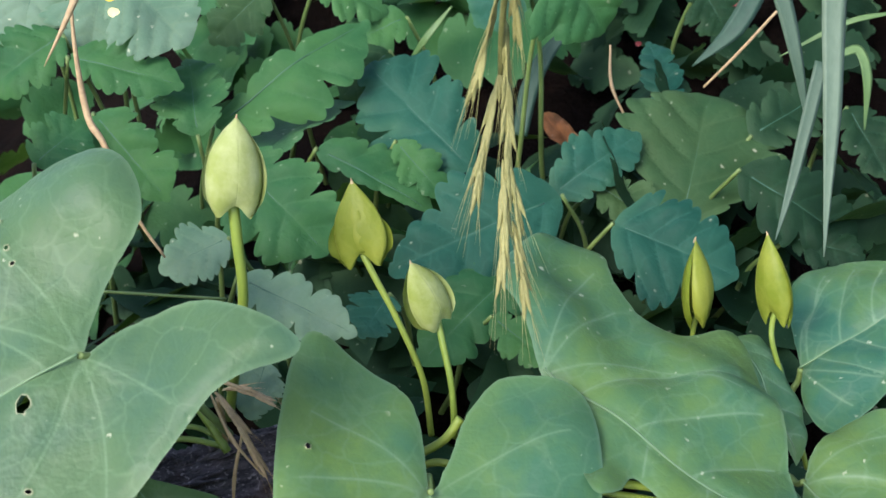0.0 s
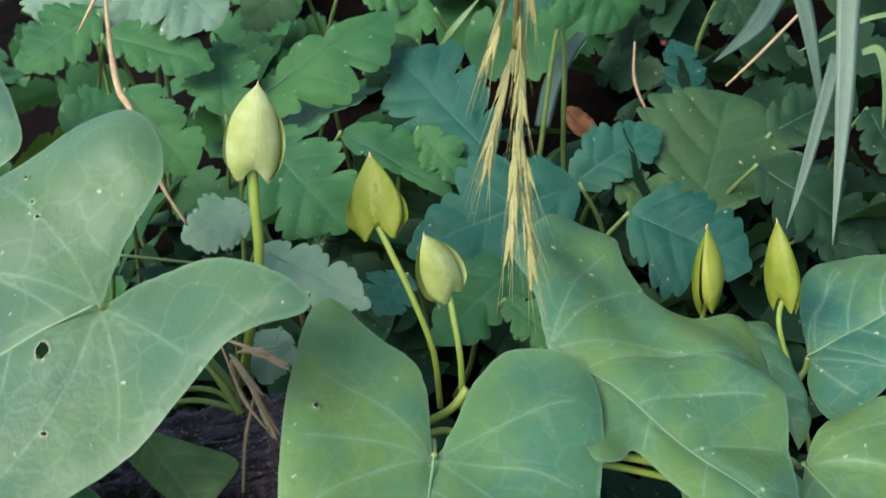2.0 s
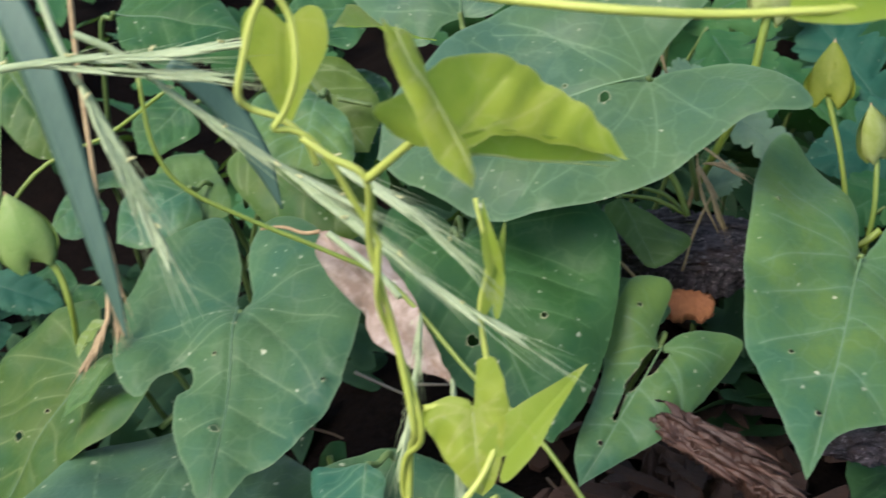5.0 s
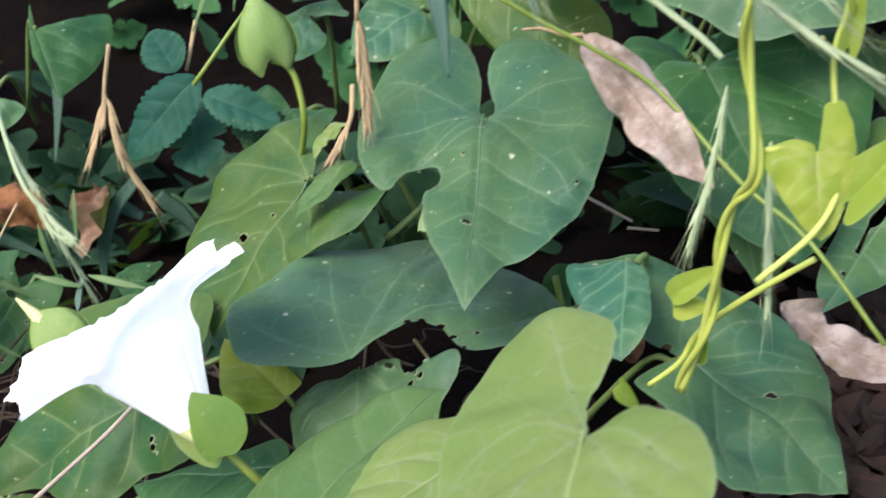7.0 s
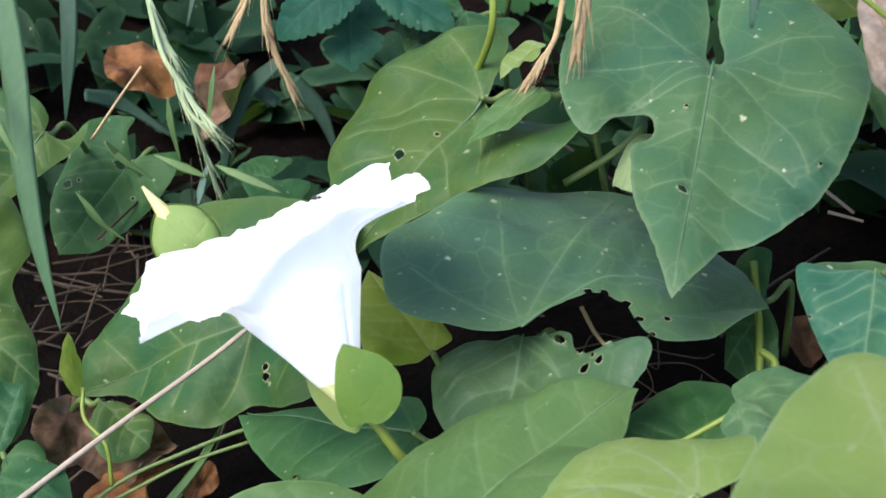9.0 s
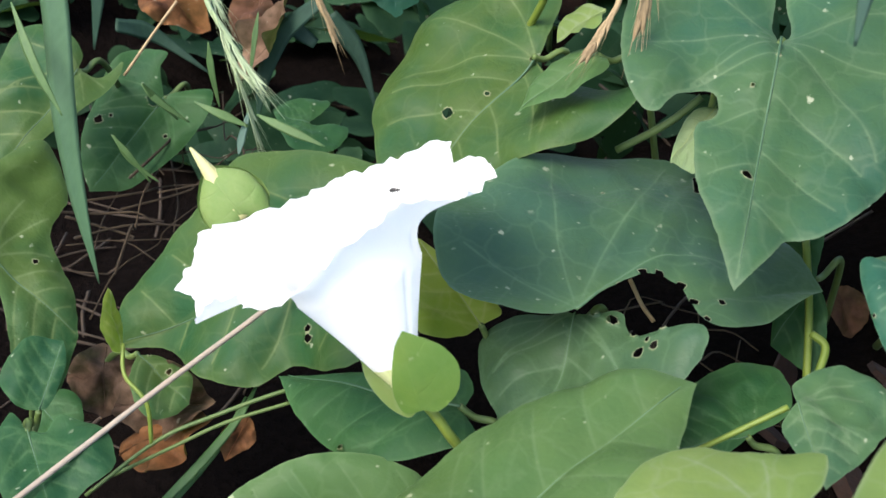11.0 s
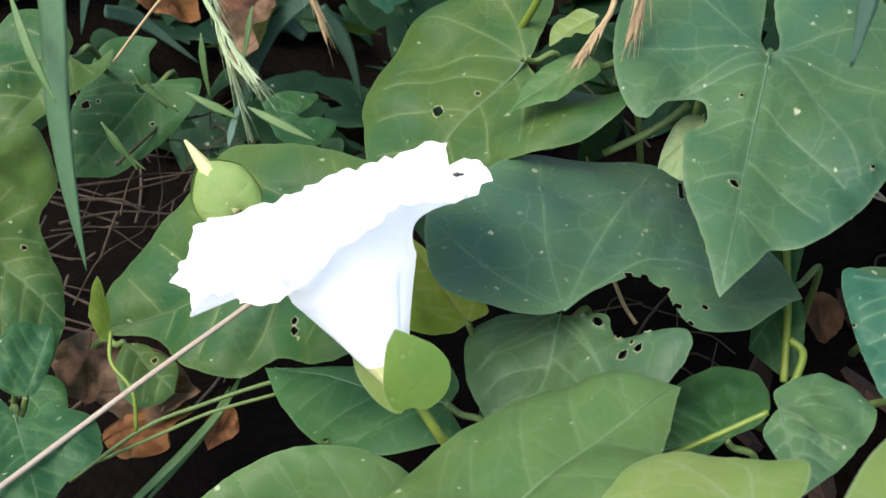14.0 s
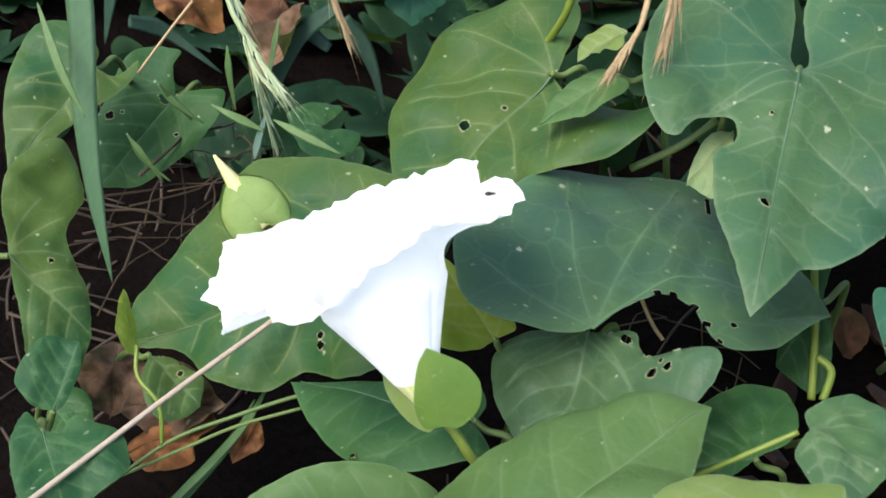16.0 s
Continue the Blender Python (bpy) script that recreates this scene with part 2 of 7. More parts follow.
RIB = plain_material("leaf_midrib", rgb(0.0608, 0.1264, 0.0544), rgb(0.0896, 0.16, 0.0704), 0.45, 500.0, thin=0.1)
RIB_DARK = plain_material("dark_leaf_midrib", rgb(0.0336, 0.0816, 0.0384), rgb(0.056, 0.112, 0.0528), 0.45, 500.0, thin=0.1)
RIB_TOOTHED = plain_material("toothed_leaf_rib", rgb(0.0176, 0.0624, 0.0336), rgb(0.032, 0.0864, 0.0464), 0.5, 500.0, thin=0.1)
RIB_PALE = plain_material("young_leaf_rib", rgb(0.192, 0.2496, 0.064), rgb(0.2368, 0.288, 0.096), 0.45, 500.0, thin=0.1)
BUD = leaf_material("bud_green", rgb(0.1216, 0.1632, 0.01408), rgb(0.256, 0.2816, 0.0768), rgb(0.3072, 0.3328, 0.1536), 0.36, 0.2, veins=1.6, spot=0.15, line=0.06, quilt=0.0, patch=70.0)
BUD_GREEN = leaf_material("bud_fresh_green", rgb(0.1216, 0.2048, 0.0544), rgb(0.1856, 0.256, 0.0832), rgb(0.2176, 0.2816, 0.1152), 0.40, 0.2, veins=2.5, spot=0.1, line=0.15, quilt=0.1, patch=70.0)
BUD_OLIVE = leaf_material("bud_olive", rgb(0.096, 0.132, 0.0096), rgb(0.18, 0.204, 0.0288), rgb(0.24, 0.264, 0.08), 0.38, 0.2, veins=1.6, spot=0.1, line=0.06, quilt=0.0, patch=70.0)
BUD_PALE = leaf_material("bud_pale_green", rgb(0.16, 0.2, 0.032), rgb(0.344, 0.384, 0.184), rgb(0.384, 0.416, 0.224), 0.36, 0.25, veins=1.6, spot=0.1, line=0.06, quilt=0.0, patch=60.0)
RED_BARK = plain_material("reddish_bark", rgb(0.01344, 0.004928, 0.003136), rgb(0.0448, 0.01904, 0.0112), 0.5, 420.0, stretch=(0.25, 1, 1), bump=0.8, depth=0.0015)
GRASS = plain_material("grass_green", rgb(0.04352, 0.09792, 0.0272), rgb(0.0816, 0.1469, 0.04352), 0.5, 700.0, thin=0.15, stretch=(1, 1, 0.12))
GRASS_DEEP = plain_material("grass_deep_green", rgb(0.022, 0.07, 0.016), rgb(0.042, 0.1, 0.024), 0.5, 700.0, thin=0.12, stretch=(1, 1, 0.12))
# grass green with the shade of the deep background mixed in
GRASS_SHADED = plain_material("grass_shade_green", rgb(0.01071, 0.03274, 0.02067), rgb(0.02381, 0.05654, 0.03648), 0.55, 700.0, thin=0.08, stretch=(1, 1, 0.12), spec=0.25)
GRASS_MID = plain_material("grass_mid_green", rgb(0.04047, 0.0952, 0.04256), rgb(0.06547, 0.1322, 0.06384), 0.5, 700.0, thin=0.1, stretch=(1, 1, 0.12))
GRASS_BLUE = plain_material("grass_blue_green", rgb(0.0272, 0.06797, 0.04896), rgb(0.04896, 0.09792, 0.06797), 0.5, 700.0, thin=0.1, stretch=(1, 1, 0.12))
HUSK = plain_material("green_husk", rgb(0.0816, 0.08976, 0.02176), rgb(0.2176, 0.2094, 0.07344), 0.55, 900.0, thin=0.15)
HUSK_GREEN = plain_material("fresh_husk", rgb(0.1836, 0.2516, 0.1088), rgb(0.3128, 0.3672, 0.2176), 0.55, 900.0, thin=0.15)
STRAW = plain_material("straw", rgb(0.15, 0.095, 0.042), rgb(0.34, 0.252, 0.134), 0.65, 800.0, thin=0.08)
STICK = plain_material("dry_stick", rgb(0.2176, 0.1686, 0.1197), rgb(0.3046, 0.2502, 0.1904), 0.7, 500.0)
PETAL = plain_material("white_petal", rgb(0.96, 0.95, 0.91), rgb(0.98, 0.97, 0.94), 0.5, 120.0, thin=0.42, bump=0.12)
PETAL_BASE = plain_material("petal_yellow_base", rgb(0.55, 0.60, 0.16), rgb(0.75, 0.76, 0.40), 0.5, 200.0, thin=0.25)
PETAL_TIP = plain_material("bud_cream_tip", rgb(0.416, 0.392, 0.136), rgb(0.544, 0.52, 0.288), 0.5, 200.0, thin=0.2)
BEETLE = plain_material("beetle_black", rgb(0.006528, 0.00544, 0.004896), rgb(0.01632, 0.0136, 0.01088), 0.3, 1500.0)
DRY = leaf_material("dry_leaf_tan", rgb(0.1216, 0.0736, 0.04992), rgb(0.3968, 0.3264, 0.2816), rgb(0.192, 0.128, 0.0832), 0.75, 0.12, veins=4.0, spot=0.7, line=0.25, quilt=0.6, margin=0.1, spec=0.15, patch=120.0)
BROWN = leaf_material("dry_leaf_brown", rgb(0.016, 0.0072, 0.004), rgb(0.132, 0.06, 0.0336), rgb(0.05357, 0.02455, 0.01368), 0.65, 0.12, veins=4.0, spot=0.2, line=0.15, quilt=0.3, margin=0.1, spec=0.2, patch=70.0)
BROWN_ORANGE = leaf_material("dry_leaf_orange", rgb(0.04, 0.014, 0.006), rgb(0.27, 0.115, 0.042), rgb(0.09, 0.04, 0.018), 0.65, 0.2, veins=4.0, spot=0.3, line=0.12, quilt=0.3, margin=0.1, spec=0.2, patch=110.0)
BROWN_GREY = leaf_material("dry_leaf_grey_brown", rgb(0.035, 0.018, 0.010), rgb(0.205, 0.125, 0.08), rgb(0.09, 0.06, 0.042), 0.7, 0.14, veins=4.0, spot=0.3, line=0.12, quilt=0.3, margin=0.1, spec=0.15, patch=110.0)
POPPY = plain_material("red_petal", rgb(0.05, 0.0012, 0.0012), rgb(0.09, 0.003, 0.0028), 0.5, 300.0, thin=0.2)
BUTTER = plain_material("yellow_petal", rgb(0.408, 0.272, 0.00544), rgb(0.4624, 0.3373, 0.01088), 0.5, 300.0, thin=0.2)


def bark_material():
    g = Graph("weathered_bark")
    m = g.node("Mapping")
    g.put(m.inputs[0], g.places())
    m.inputs["Scale"].default_value = (0.32, 1.0, 1.0)
    fibre = g.noise(m.outputs[0], 620.0, 7.0, 0.72)
    broad = g.noise(g.places(), 70.0, 5.0)
    col = g.mix(g.ramp(fibre, 0.38, 0.66), rgb(0.02089, 0.01741, 0.02089), rgb(0.1323, 0.1114, 0.1288))
    col = g.mix(g.ramp(broad, 0.56, 0.74), col, rgb(0.0544, 0.02285, 0.01197))
    col = g.mix(g.ramp(g.noise(g.places(), 900.0, 3.0), 0.58, 0.68), col, rgb(0.2285, 0.2013, 0.2122))
    return g.surface(col, 0.8, g.bump(g.math("ADD", fibre, g.math("MULTIPLY", broad, 1.5)), 1.0, 0.003), spec=0.3)


def soil_material():
    g = Graph("soil_darkened_for_shade")
    where = g.places()
    a, b = g.noise(where, 420.0, 6.0, 0.7), g.noise(where, 28.0, 4.0)
    # far darker than bare soil: shade between the leaves is in these tones
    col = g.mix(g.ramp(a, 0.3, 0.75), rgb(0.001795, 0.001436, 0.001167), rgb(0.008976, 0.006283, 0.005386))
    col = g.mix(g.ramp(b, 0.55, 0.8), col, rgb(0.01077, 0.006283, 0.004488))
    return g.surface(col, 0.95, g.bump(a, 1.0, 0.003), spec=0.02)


BARK, SOIL = bark_material(), soil_material()


# ---- shaping helpers ----
def spline(points, steps=8):
    """A smooth line through the points."""
    p = [Vector(q) for q in points]
    if len(p) < 3:
        return [p[0].lerp(p[-1], i / steps) for i in range(steps + 1)]
    p = [p[0] * 2 - p[1]] + p + [p[-1] * 2 - p[-2]]
    out = []
    for i in range(1, len(p) - 2):
        a, b, c, d = p[i - 1], p[i], p[i + 1], p[i + 2]
        for k in range(steps):
            t = k / steps
            out.append(0.5 * (2 * b + (c - a) * t + (2 * a - 5 * b + 4 * c - d) * t * t + (3 * b - a - 3 * c + d) * t * t * t))
    out.append(p[-2])
    return out


def frames(line):
    """Tangent and side of each point of a line, carried along without twist."""
    out, side = [], None
    for i, q in enumerate(line):
        t = (line[min(i + 1, len(line) - 1)] - line[max(i - 1, 0)]).normalized()
        if side is None:
            side = t.cross(Vector((0.31, 0.2, 0.93)))
            if side.length < 0.05:
                side = t.cross(Vector((1, 0, 0)))
        side = (side - t * side.dot(t)).normalized()
        out.append((t, side))
    return out


def tube(points, radii, sides=8, steps=6, wob=0.0):
    """A rounded stalk; radii are spread along its length."""
    line = spline(points, steps)
    verts, faces = [], []
    n = len(line)
    for i, (q, (t, s)) in enumerate(zip(line, frames(line))):
        f = i / (n - 1) * (len(radii) - 1)
        k = min(int(f), len(radii) - 2) if len(radii) > 1 else 0
        r = radii[0] if len(radii) == 1 else radii[k] + (radii[k + 1] - radii[k]) * (f - k)
        r *= 1 + wob * noise.noise(q * 260)
        o = t.cross(s)
        for j in range(sides):
            a = 2 * math.pi * j / sides
            verts.append(q + (s * math.cos(a) + o * math.sin(a)) * r)
    for i in range(n - 1):
        for j in range(sides):
            k = (j + 1) % sides
            faces.append((i * sides + j, i * sides + k, i * sides + sides + k, i * sides + sides + j))
    faces.append(tuple(range(sides))[::-1])
    faces.append(tuple(range((n - 1) * sides, n * sides)))
    return verts, faces


def ribbon(points, widths, face=(0, -0.7, 0.7), groove=0.16, steps=10, twist=0.0):
    """A grass blade with a grooved middle, thin but closed."""
    line = spline(points, steps)
    n, verts, faces = len(line), [], []
    for i, q in enumerate(line):
        t = (line[min(i + 1, n - 1)] - line[max(i - 1, 0)]).normalized()
        nrm = Matrix.Rotation(radians(twist) * i / n, 3, t) @ Vector(face)
        nrm = (nrm - t * nrm.dot(t)).normalized()
        s = t.cross(nrm)
        f = i / (n - 1) * (len(widths) - 1)
        k = min(int(f), len(widths) - 2)
        w = 0.5 * (widths[k] + (widths[k + 1] - widths[k]) * (f - k))
        for x, z in ((-1, groove), (-0.5, groove * 0.35), (0, 0), (0.5, groove * 0.35), (1, groove), (0.5, groove * 0.35 - 0.12), (0, -0.14), (-0.5, groove * 0.35 - 0.12)):
            verts.append(q + s * (w * x) + nrm * (w * z))
    for i in range(n - 1):
        for j in range(8):
            k = (j + 1) % 8
            faces.append((i * 8 + j, i * 8 + k, i * 8 + 8 + k, i * 8 + 8 + j))
    faces.append(tuple(range(8))[::-1])
    faces.append(tuple(range((n - 1) * 8, n * 8)))
    return verts, faces


def thing(name, m, label, category, group=""):
    ob = new(name)
    ob.empty_display_size = 0.01
    ob.matrix_world = m
    return tagged(ob, label, category, group)


def part(name, geo, material, parent, label="", smooth=True, local=True):
    """One mesh under a thing or a part. geo: verts, faces and, for blades, their coordinates and dry rims; world geometry is brought into the thing's space."""
    verts, faces = geo[0], geo[1]
    me = bpy.data.meshes.new(name)
    inv = None
    if not local:
        top = parent.matrix_world.copy()
        inv = top.inverted()
        verts = [inv @ Vector(v) for v in verts]
    me.from_pydata([tuple(v) for v in verts], [], faces)
    if len(geo) > 2:
        co = geo[2]
        layer = me.uv_layers.new(name="blade")
        layer.data.foreach_set("uv", [c for l in me.loops for c in co[l.vertex_index]])
        rim = me.attributes.new("rim", "FLOAT", "POINT")
        rim.data.foreach_set("value", geo[3])
        near = me.attributes.new("vein", "FLOAT", "POINT")
        near.data.foreach_set("value", geo[4] if len(geo) > 4 else [1.0] * len(verts))
    me.materials.append(material)
    me.polygons.foreach_set("use_smooth", [smooth] * len(me.polygons))
    me.update()
    ob = new(name, me)
    ob.parent = parent
    return tagged(ob, label) if label else ob


def shared(name, me, parent, m):
    ob = new(name, me)
    ob.parent = parent
    ob.matrix_basis = m
    return ob


def within(p, ring):
    """Whether a flat point lies inside a ring."""
    odd = False
    for i, a in enumerate(ring):
        b = ring[i - 1]
        if (a[1] > p[1]) != (b[1] > p[1]) and p[0] < (b[0] - a[0]) * (p[1] - a[1]) / (b[1] - a[1]) + a[0]:
            odd = not odd
    return odd


def upward(face, q):
    return face if (q[1] - q[0]).cross(q[2] - q[0]) > 0 else face[::-1]


def fill(outline, holes, step, runs=()):
    """Triangles of a flat outline with holes, from a grid of inner points."""
    from mathutils import geometry
    pts = [Vector(p) for p in outline]
    edges = [(i, (i + 1) % len(outline)) for i in range(len(outline))]
    marks = [0.0] * len(outline)
    for h in holes:
        k = len(pts)
        pts += [Vector(p) for p in h]
        edges += [(k + i, k + (i + 1) % len(h)) for i in range(len(h))]
        marks += [1.0] * len(h)
    for h in holes:
        c = sum((Vector(p) for p in h), Vector((0, 0))) / len(h)
        for p in h:
            q = Vector(p) - c
            pts.append(c + q + q.normalized() * 0.0007)
            marks.append(0.0)
    for run in runs:
        k = len(pts)
        pts += [Vector(p) for p in run]
        edges += [(k + i, k + i + 1) for i in range(len(run) - 1)]
        marks += [0.0] * len(run)
    lo = [min(p[i] for p in outline) for i in (0, 1)]
    hi = [max(p[i] for p in outline) for i in (0, 1)]
    for i in range(int((hi[0] - lo[0]) / step) + 1):
        for j in range(int((hi[1] - lo[1]) / step) + 1):
            pts.append(Vector((lo[0] + (i + 0.5 * (j % 2)) * step, lo[1] + j * step)))
            marks.append(0.0)
    x = 0.0
    while x < hi[0] - step:
        pts.append(Vector((x, 0)))
        marks.append(0.0)
        x += step
    v, _, f, ids, _, _ = geometry.delaunay_2d_cdt(pts, edges, [], 0, 1e-7, True)
    rim = [max([marks[i] for i in k] or [0.0]) for k in ids]
    ends = np.array([tuple(p) for p in outline])
    runs = np.roll(ends, -1, 0) - ends
    for n, p in enumerate(v):
        if rim[n] == 0.0:
            w = np.array(p) - ends
            t = np.clip((w * runs).sum(1) / np.maximum((runs * runs).sum(1), 1e-14), 0, 1)
            rim[n] = -math.exp(-np.sqrt(((w - runs * t[:, None]) ** 2).sum(1).min()) / (0.09 * (hi[0] - lo[0])))
    f = [t for t in f if within(sum((v[i] for i in t), Vector((0, 0))) / len(t), outline) and not any(within(sum((v[i] for i in t), Vector((0, 0))) / len(t), h) for h in holes)]
    used = sorted({i for t in f for i in t})
    back = {i: n for n, i in enumerate(used)}
    return [v[i] for i in used], [upward(tuple(back[i] for i in t), [v[i] for i in t]) for t in f], [rim[i] for i in used]


def hollow(rng, x0, y0, x1, y1, r):
    """A chewed hole: an uneven ring round a short line, in metres."""
    a, b = Vector((x0, y0)), Vector((x1, y1))
    run = (b - a)
    along = run.normalized() if run.length > 1e-6 else Vector((1, 0))
    n = 10 if run.length < 1e-6 else 22
    out = []
    for i in range(n):
        t = 2 * math.pi * i / n
        d = along * math.cos(t) + Vector((-along.y, along.x)) * math.sin(t)
        c = b if math.cos(t) > 0.2 else a if math.cos(t) < -0.2 else a.lerp(b, 0.5 + math.cos(t) * 2.5)
        out.append(c + d * r * rng.uniform(0.7, 1.2))
    return out


VEINS = 4.6


def lag(seed, y):
    """How far a leaf's side veins are shifted along the midrib: by leaf, and by half."""
    return 0.25 * math.sin(seed * 1.7) + (0.13 if y > 0 else -0.13)


def vein_runs(ring, L, seed, basal=(60, 96, 130)):
    """Flat lines of a leaf's side veins, and of those that fan from the stalk into the lobes, each ending short of the edge."""
    runs = []
    for sgn in (1, -1):
        for k in range(5):
            s0 = (k + 0.5 - lag(seed, sgn)) / VEINS
            if not 0.05 < s0 < 0.86:
                continue
            run = []
            for i in range(40):
                w = 0.016 * i
                p = Vector((L * (s0 + 0.50 * w + 0.75 * w * w), sgn * w * L))
                if not within(p, ring) and i:
                    break
                run.append(p)
            runs.append(run[:max(2, int(len(run) * 0.9))])
        for a in basal:
            a = radians(a + 7 * math.sin(seed * 2.3 + a))
            run = []
            for i in range(40):
                r = 0.018 * i
                b = a - 0.55 * r
                p = Vector((math.cos(b) * r * L, sgn * math.sin(b) * r * L))
                if i > 1 and not within(p, ring):
                    break
                run.append(p)
            runs.append(run[:int(len(run) * 0.88)])
    return [r for r in runs if len(r) > 6]


def vein_reach(v, runs):
    """How far each flat point lies from the nearest vein, in millimetres."""
    ends = [(a, b) for run in runs for a, b in zip(run, run[1:])]
    if not ends:
        return [1000.0] * len(v)
    a, b = (np.array([tuple(e[i]) for e in ends]) for i in (0, 1))
    d = b - a
    out = []
    for p in v:
        w = np.array(tuple(p)) - a
        t = np.clip((w * d).sum(1) / np.maximum((d * d).sum(1), 1e-14), 0, 1)
        out.append(1000 * float(np.sqrt(((w - d * t[:, None]) ** 2).sum(1).min())))
    return out


def bend(v, faces, rim, L, fold, droop, wave, seed, pucker=0.0, lift=0.0, curl=0.0):
    """Give a flat blade its body: raised halves, a drooping tip, a rippled surface and veins pressed in."""
    verts, co = [], []
    for n, p in enumerate(v):
        x, y = p.x, p.y
        z = fold * abs(y) * (1 - 0.25 * abs(y) / (0.5 * L)) - droop * x * abs(x) / L
        z += wave * L * noise.noise(Vector((x / L * 2.6 + seed * 7.1, y / L * 3.4, seed)))
        edge = min(1.0, (abs(y) / (0.3 * L)) ** 2)
        z += wave * 0.55 * L * edge * noise.noise(Vector((x / L * 4.5, seed * 3.3, y / L * 4.0)))
        u, w = x / L, abs(y) / L
        s = (u - 0.50 * w - 0.75 * w * w) * VEINS + lag(seed, y)
        saw = abs(s - math.floor(s) - 0.5)
        z += pucker * L * (saw * (1 - saw) * 4 - 0.55) * min(1.0, 9 * w) * (1.0 if s > 0.3 else max(0.0, s / 0.3))
        z -= 0.009 * L * math.exp(-(y / (0.02 * L)) ** 2) * (1.0 if x > 0 else 0.3)
        if rim and rim[n] < 0:
            z -= curl * L * rim[n] * rim[n]
        verts.append(Vector((x, y, z + lift)))
        co.append((x / L, y / L))
    return verts, faces, co, rim


leaf_count = 0


def leaf(m, L, left, right, material, fold=0.06, droop=0.03, wave=0.075, holes=(), label="", stalk=True, rib=True, veins=(), name="bindweed_leaf", pucker=0.011, curl=0.035):
    """A bindweed leaf: its stalk joins at the origin, the midrib runs L mm along x; knots of the two halves' outlines in mm."""
    global leaf_count
    leaf_count += 1
    rng = random.Random(leaf_count)
    L *= 0.001
    knots = [(0, 0)] + list(left) + [(L * 1000, 0)] + list(reversed(right)) + [(0, 0)]
    knots = [(x * 0.001, y * 0.001, 0) for x, y in knots]
    k = len(left) + 1
    line = spline(knots[:k + 1], 9)[:-1] + spline(knots[k:], 9)[:-1]
    ring = line = [Vector((p.x, p.y)) + Vector((noise.noise(p * 420 + Vector((leaf_count, 0, 0))), noise.noise(p * 420 + Vector((0, leaf_count, 9))))) * 0.00028 for p in line]
    rings = [hollow(rng, *[q * 0.001 for q in h]) for h in holes]
    runs = vein_runs(ring, L, leaf_count) if not veins else [[Vector((p.x, p.y)) for p in spline([(x * 0.001, y * 0.001, 0) for x, y in run], 5)] for run in veins]
    if rib:
        runs.append([Vector((L * 0.96 * i / 24, 0)) for i in range(1, 25)])
    v, f, rim = fill(line, rings, max(0.0010, L / 50), runs)
    group = "bindweed leaves"
    ob = thing(name, m, label or {LEAF.name: "mid-green heart-shaped bindweed leaf with pale veins", LEAF_DARK.name: "dark green bindweed leaf with low shade in its colour", LEAF_OLIVE.name: "olive-green bindweed leaf with pale veins", LEAF_DUSK.name: "blue-green bindweed leaf with pale veins", LEAF_BLUISH.name: "bluish bindweed leaf with sky sheen in its colour and pale veins", LEAF_LIGHT.name: "light green bindweed leaf", LEAF_YOUNG.name: "yellow-green young bindweed leaf", LEAF_NEW.name: "bright yellow new bindweed leaf"}.get(material.name, "bindweed leaf"), "leaf", group)
    reach = vein_reach(v, runs)
    part("blade", (*bend(v, f, rim, L, fold, droop, wave, leaf_count, pucker=pucker, curl=curl), reach), material, ob)
    thick = min(1.0, max(0.45, L / 0.05))
    line = bend([Vector((L * 0.93 * i / 14, 0)) for i in range(15)], [], [], L, fold, droop, wave, leaf_count, lift=-0.00016 * thick)[0]
    tone = RIB_PALE if material in (LEAF_YOUNG, LEAF_NEW, LEAF_PALE) else RIB_DARK if material in (LEAF_DARK, LEAF_OLIVE, LEAF_DUSK) else RIB
    if rib:
        part("midrib", tube(line, [0.00032 * thick, 0.00022 * thick, 0.00008], sides=6, steps=3), tone, ob, "pale midrib")
    elif veins:
        part("midrib", tube(bend(runs[0], [], [], L, fold, droop, wave, leaf_count, pucker=pucker, lift=-0.00016)[0], [0.00030, 0.00022, 0.00008], sides=6, steps=2), tone, ob, "pale midrib")
    if stalk:
        base, x, z = m.translation, m.to_3x3() @ Vector((1, 0, 0)), m.to_3x3() @ Vector((0, 0, 1))
        down = base - z * 0.010 - x * 0.008
        foot = base - z * 0.022 - x * 0.016 + Vector((rng.uniform(-0.006, 0.006), rng.uniform(0.0, 0.012), -0.03))
        low = ground_height(foot.x, foot.y)
        if foot.z < low - 0.004:
            foot.z = low - 0.004
        part("petiole", tube([base - z * 0.0006, base - z * 0.004 - x * 0.002, down, foot], [0.0007, 0.0008, 0.0009]), STALK_DARK, ob, local=False)
    return ob


def facing(base, tip, face):
    """The pose of a blade from its base to its tip whose upper side looks along face."""
    x = (Vector(tip) - Vector(base)).normalized()
    z = Vector(face)
    z = (z - x * z.dot(x)).normalized()
    y = z.cross(x)
    m = Matrix((x, y, z)).transposed().to_4x4()
    m.translation = base
    return m


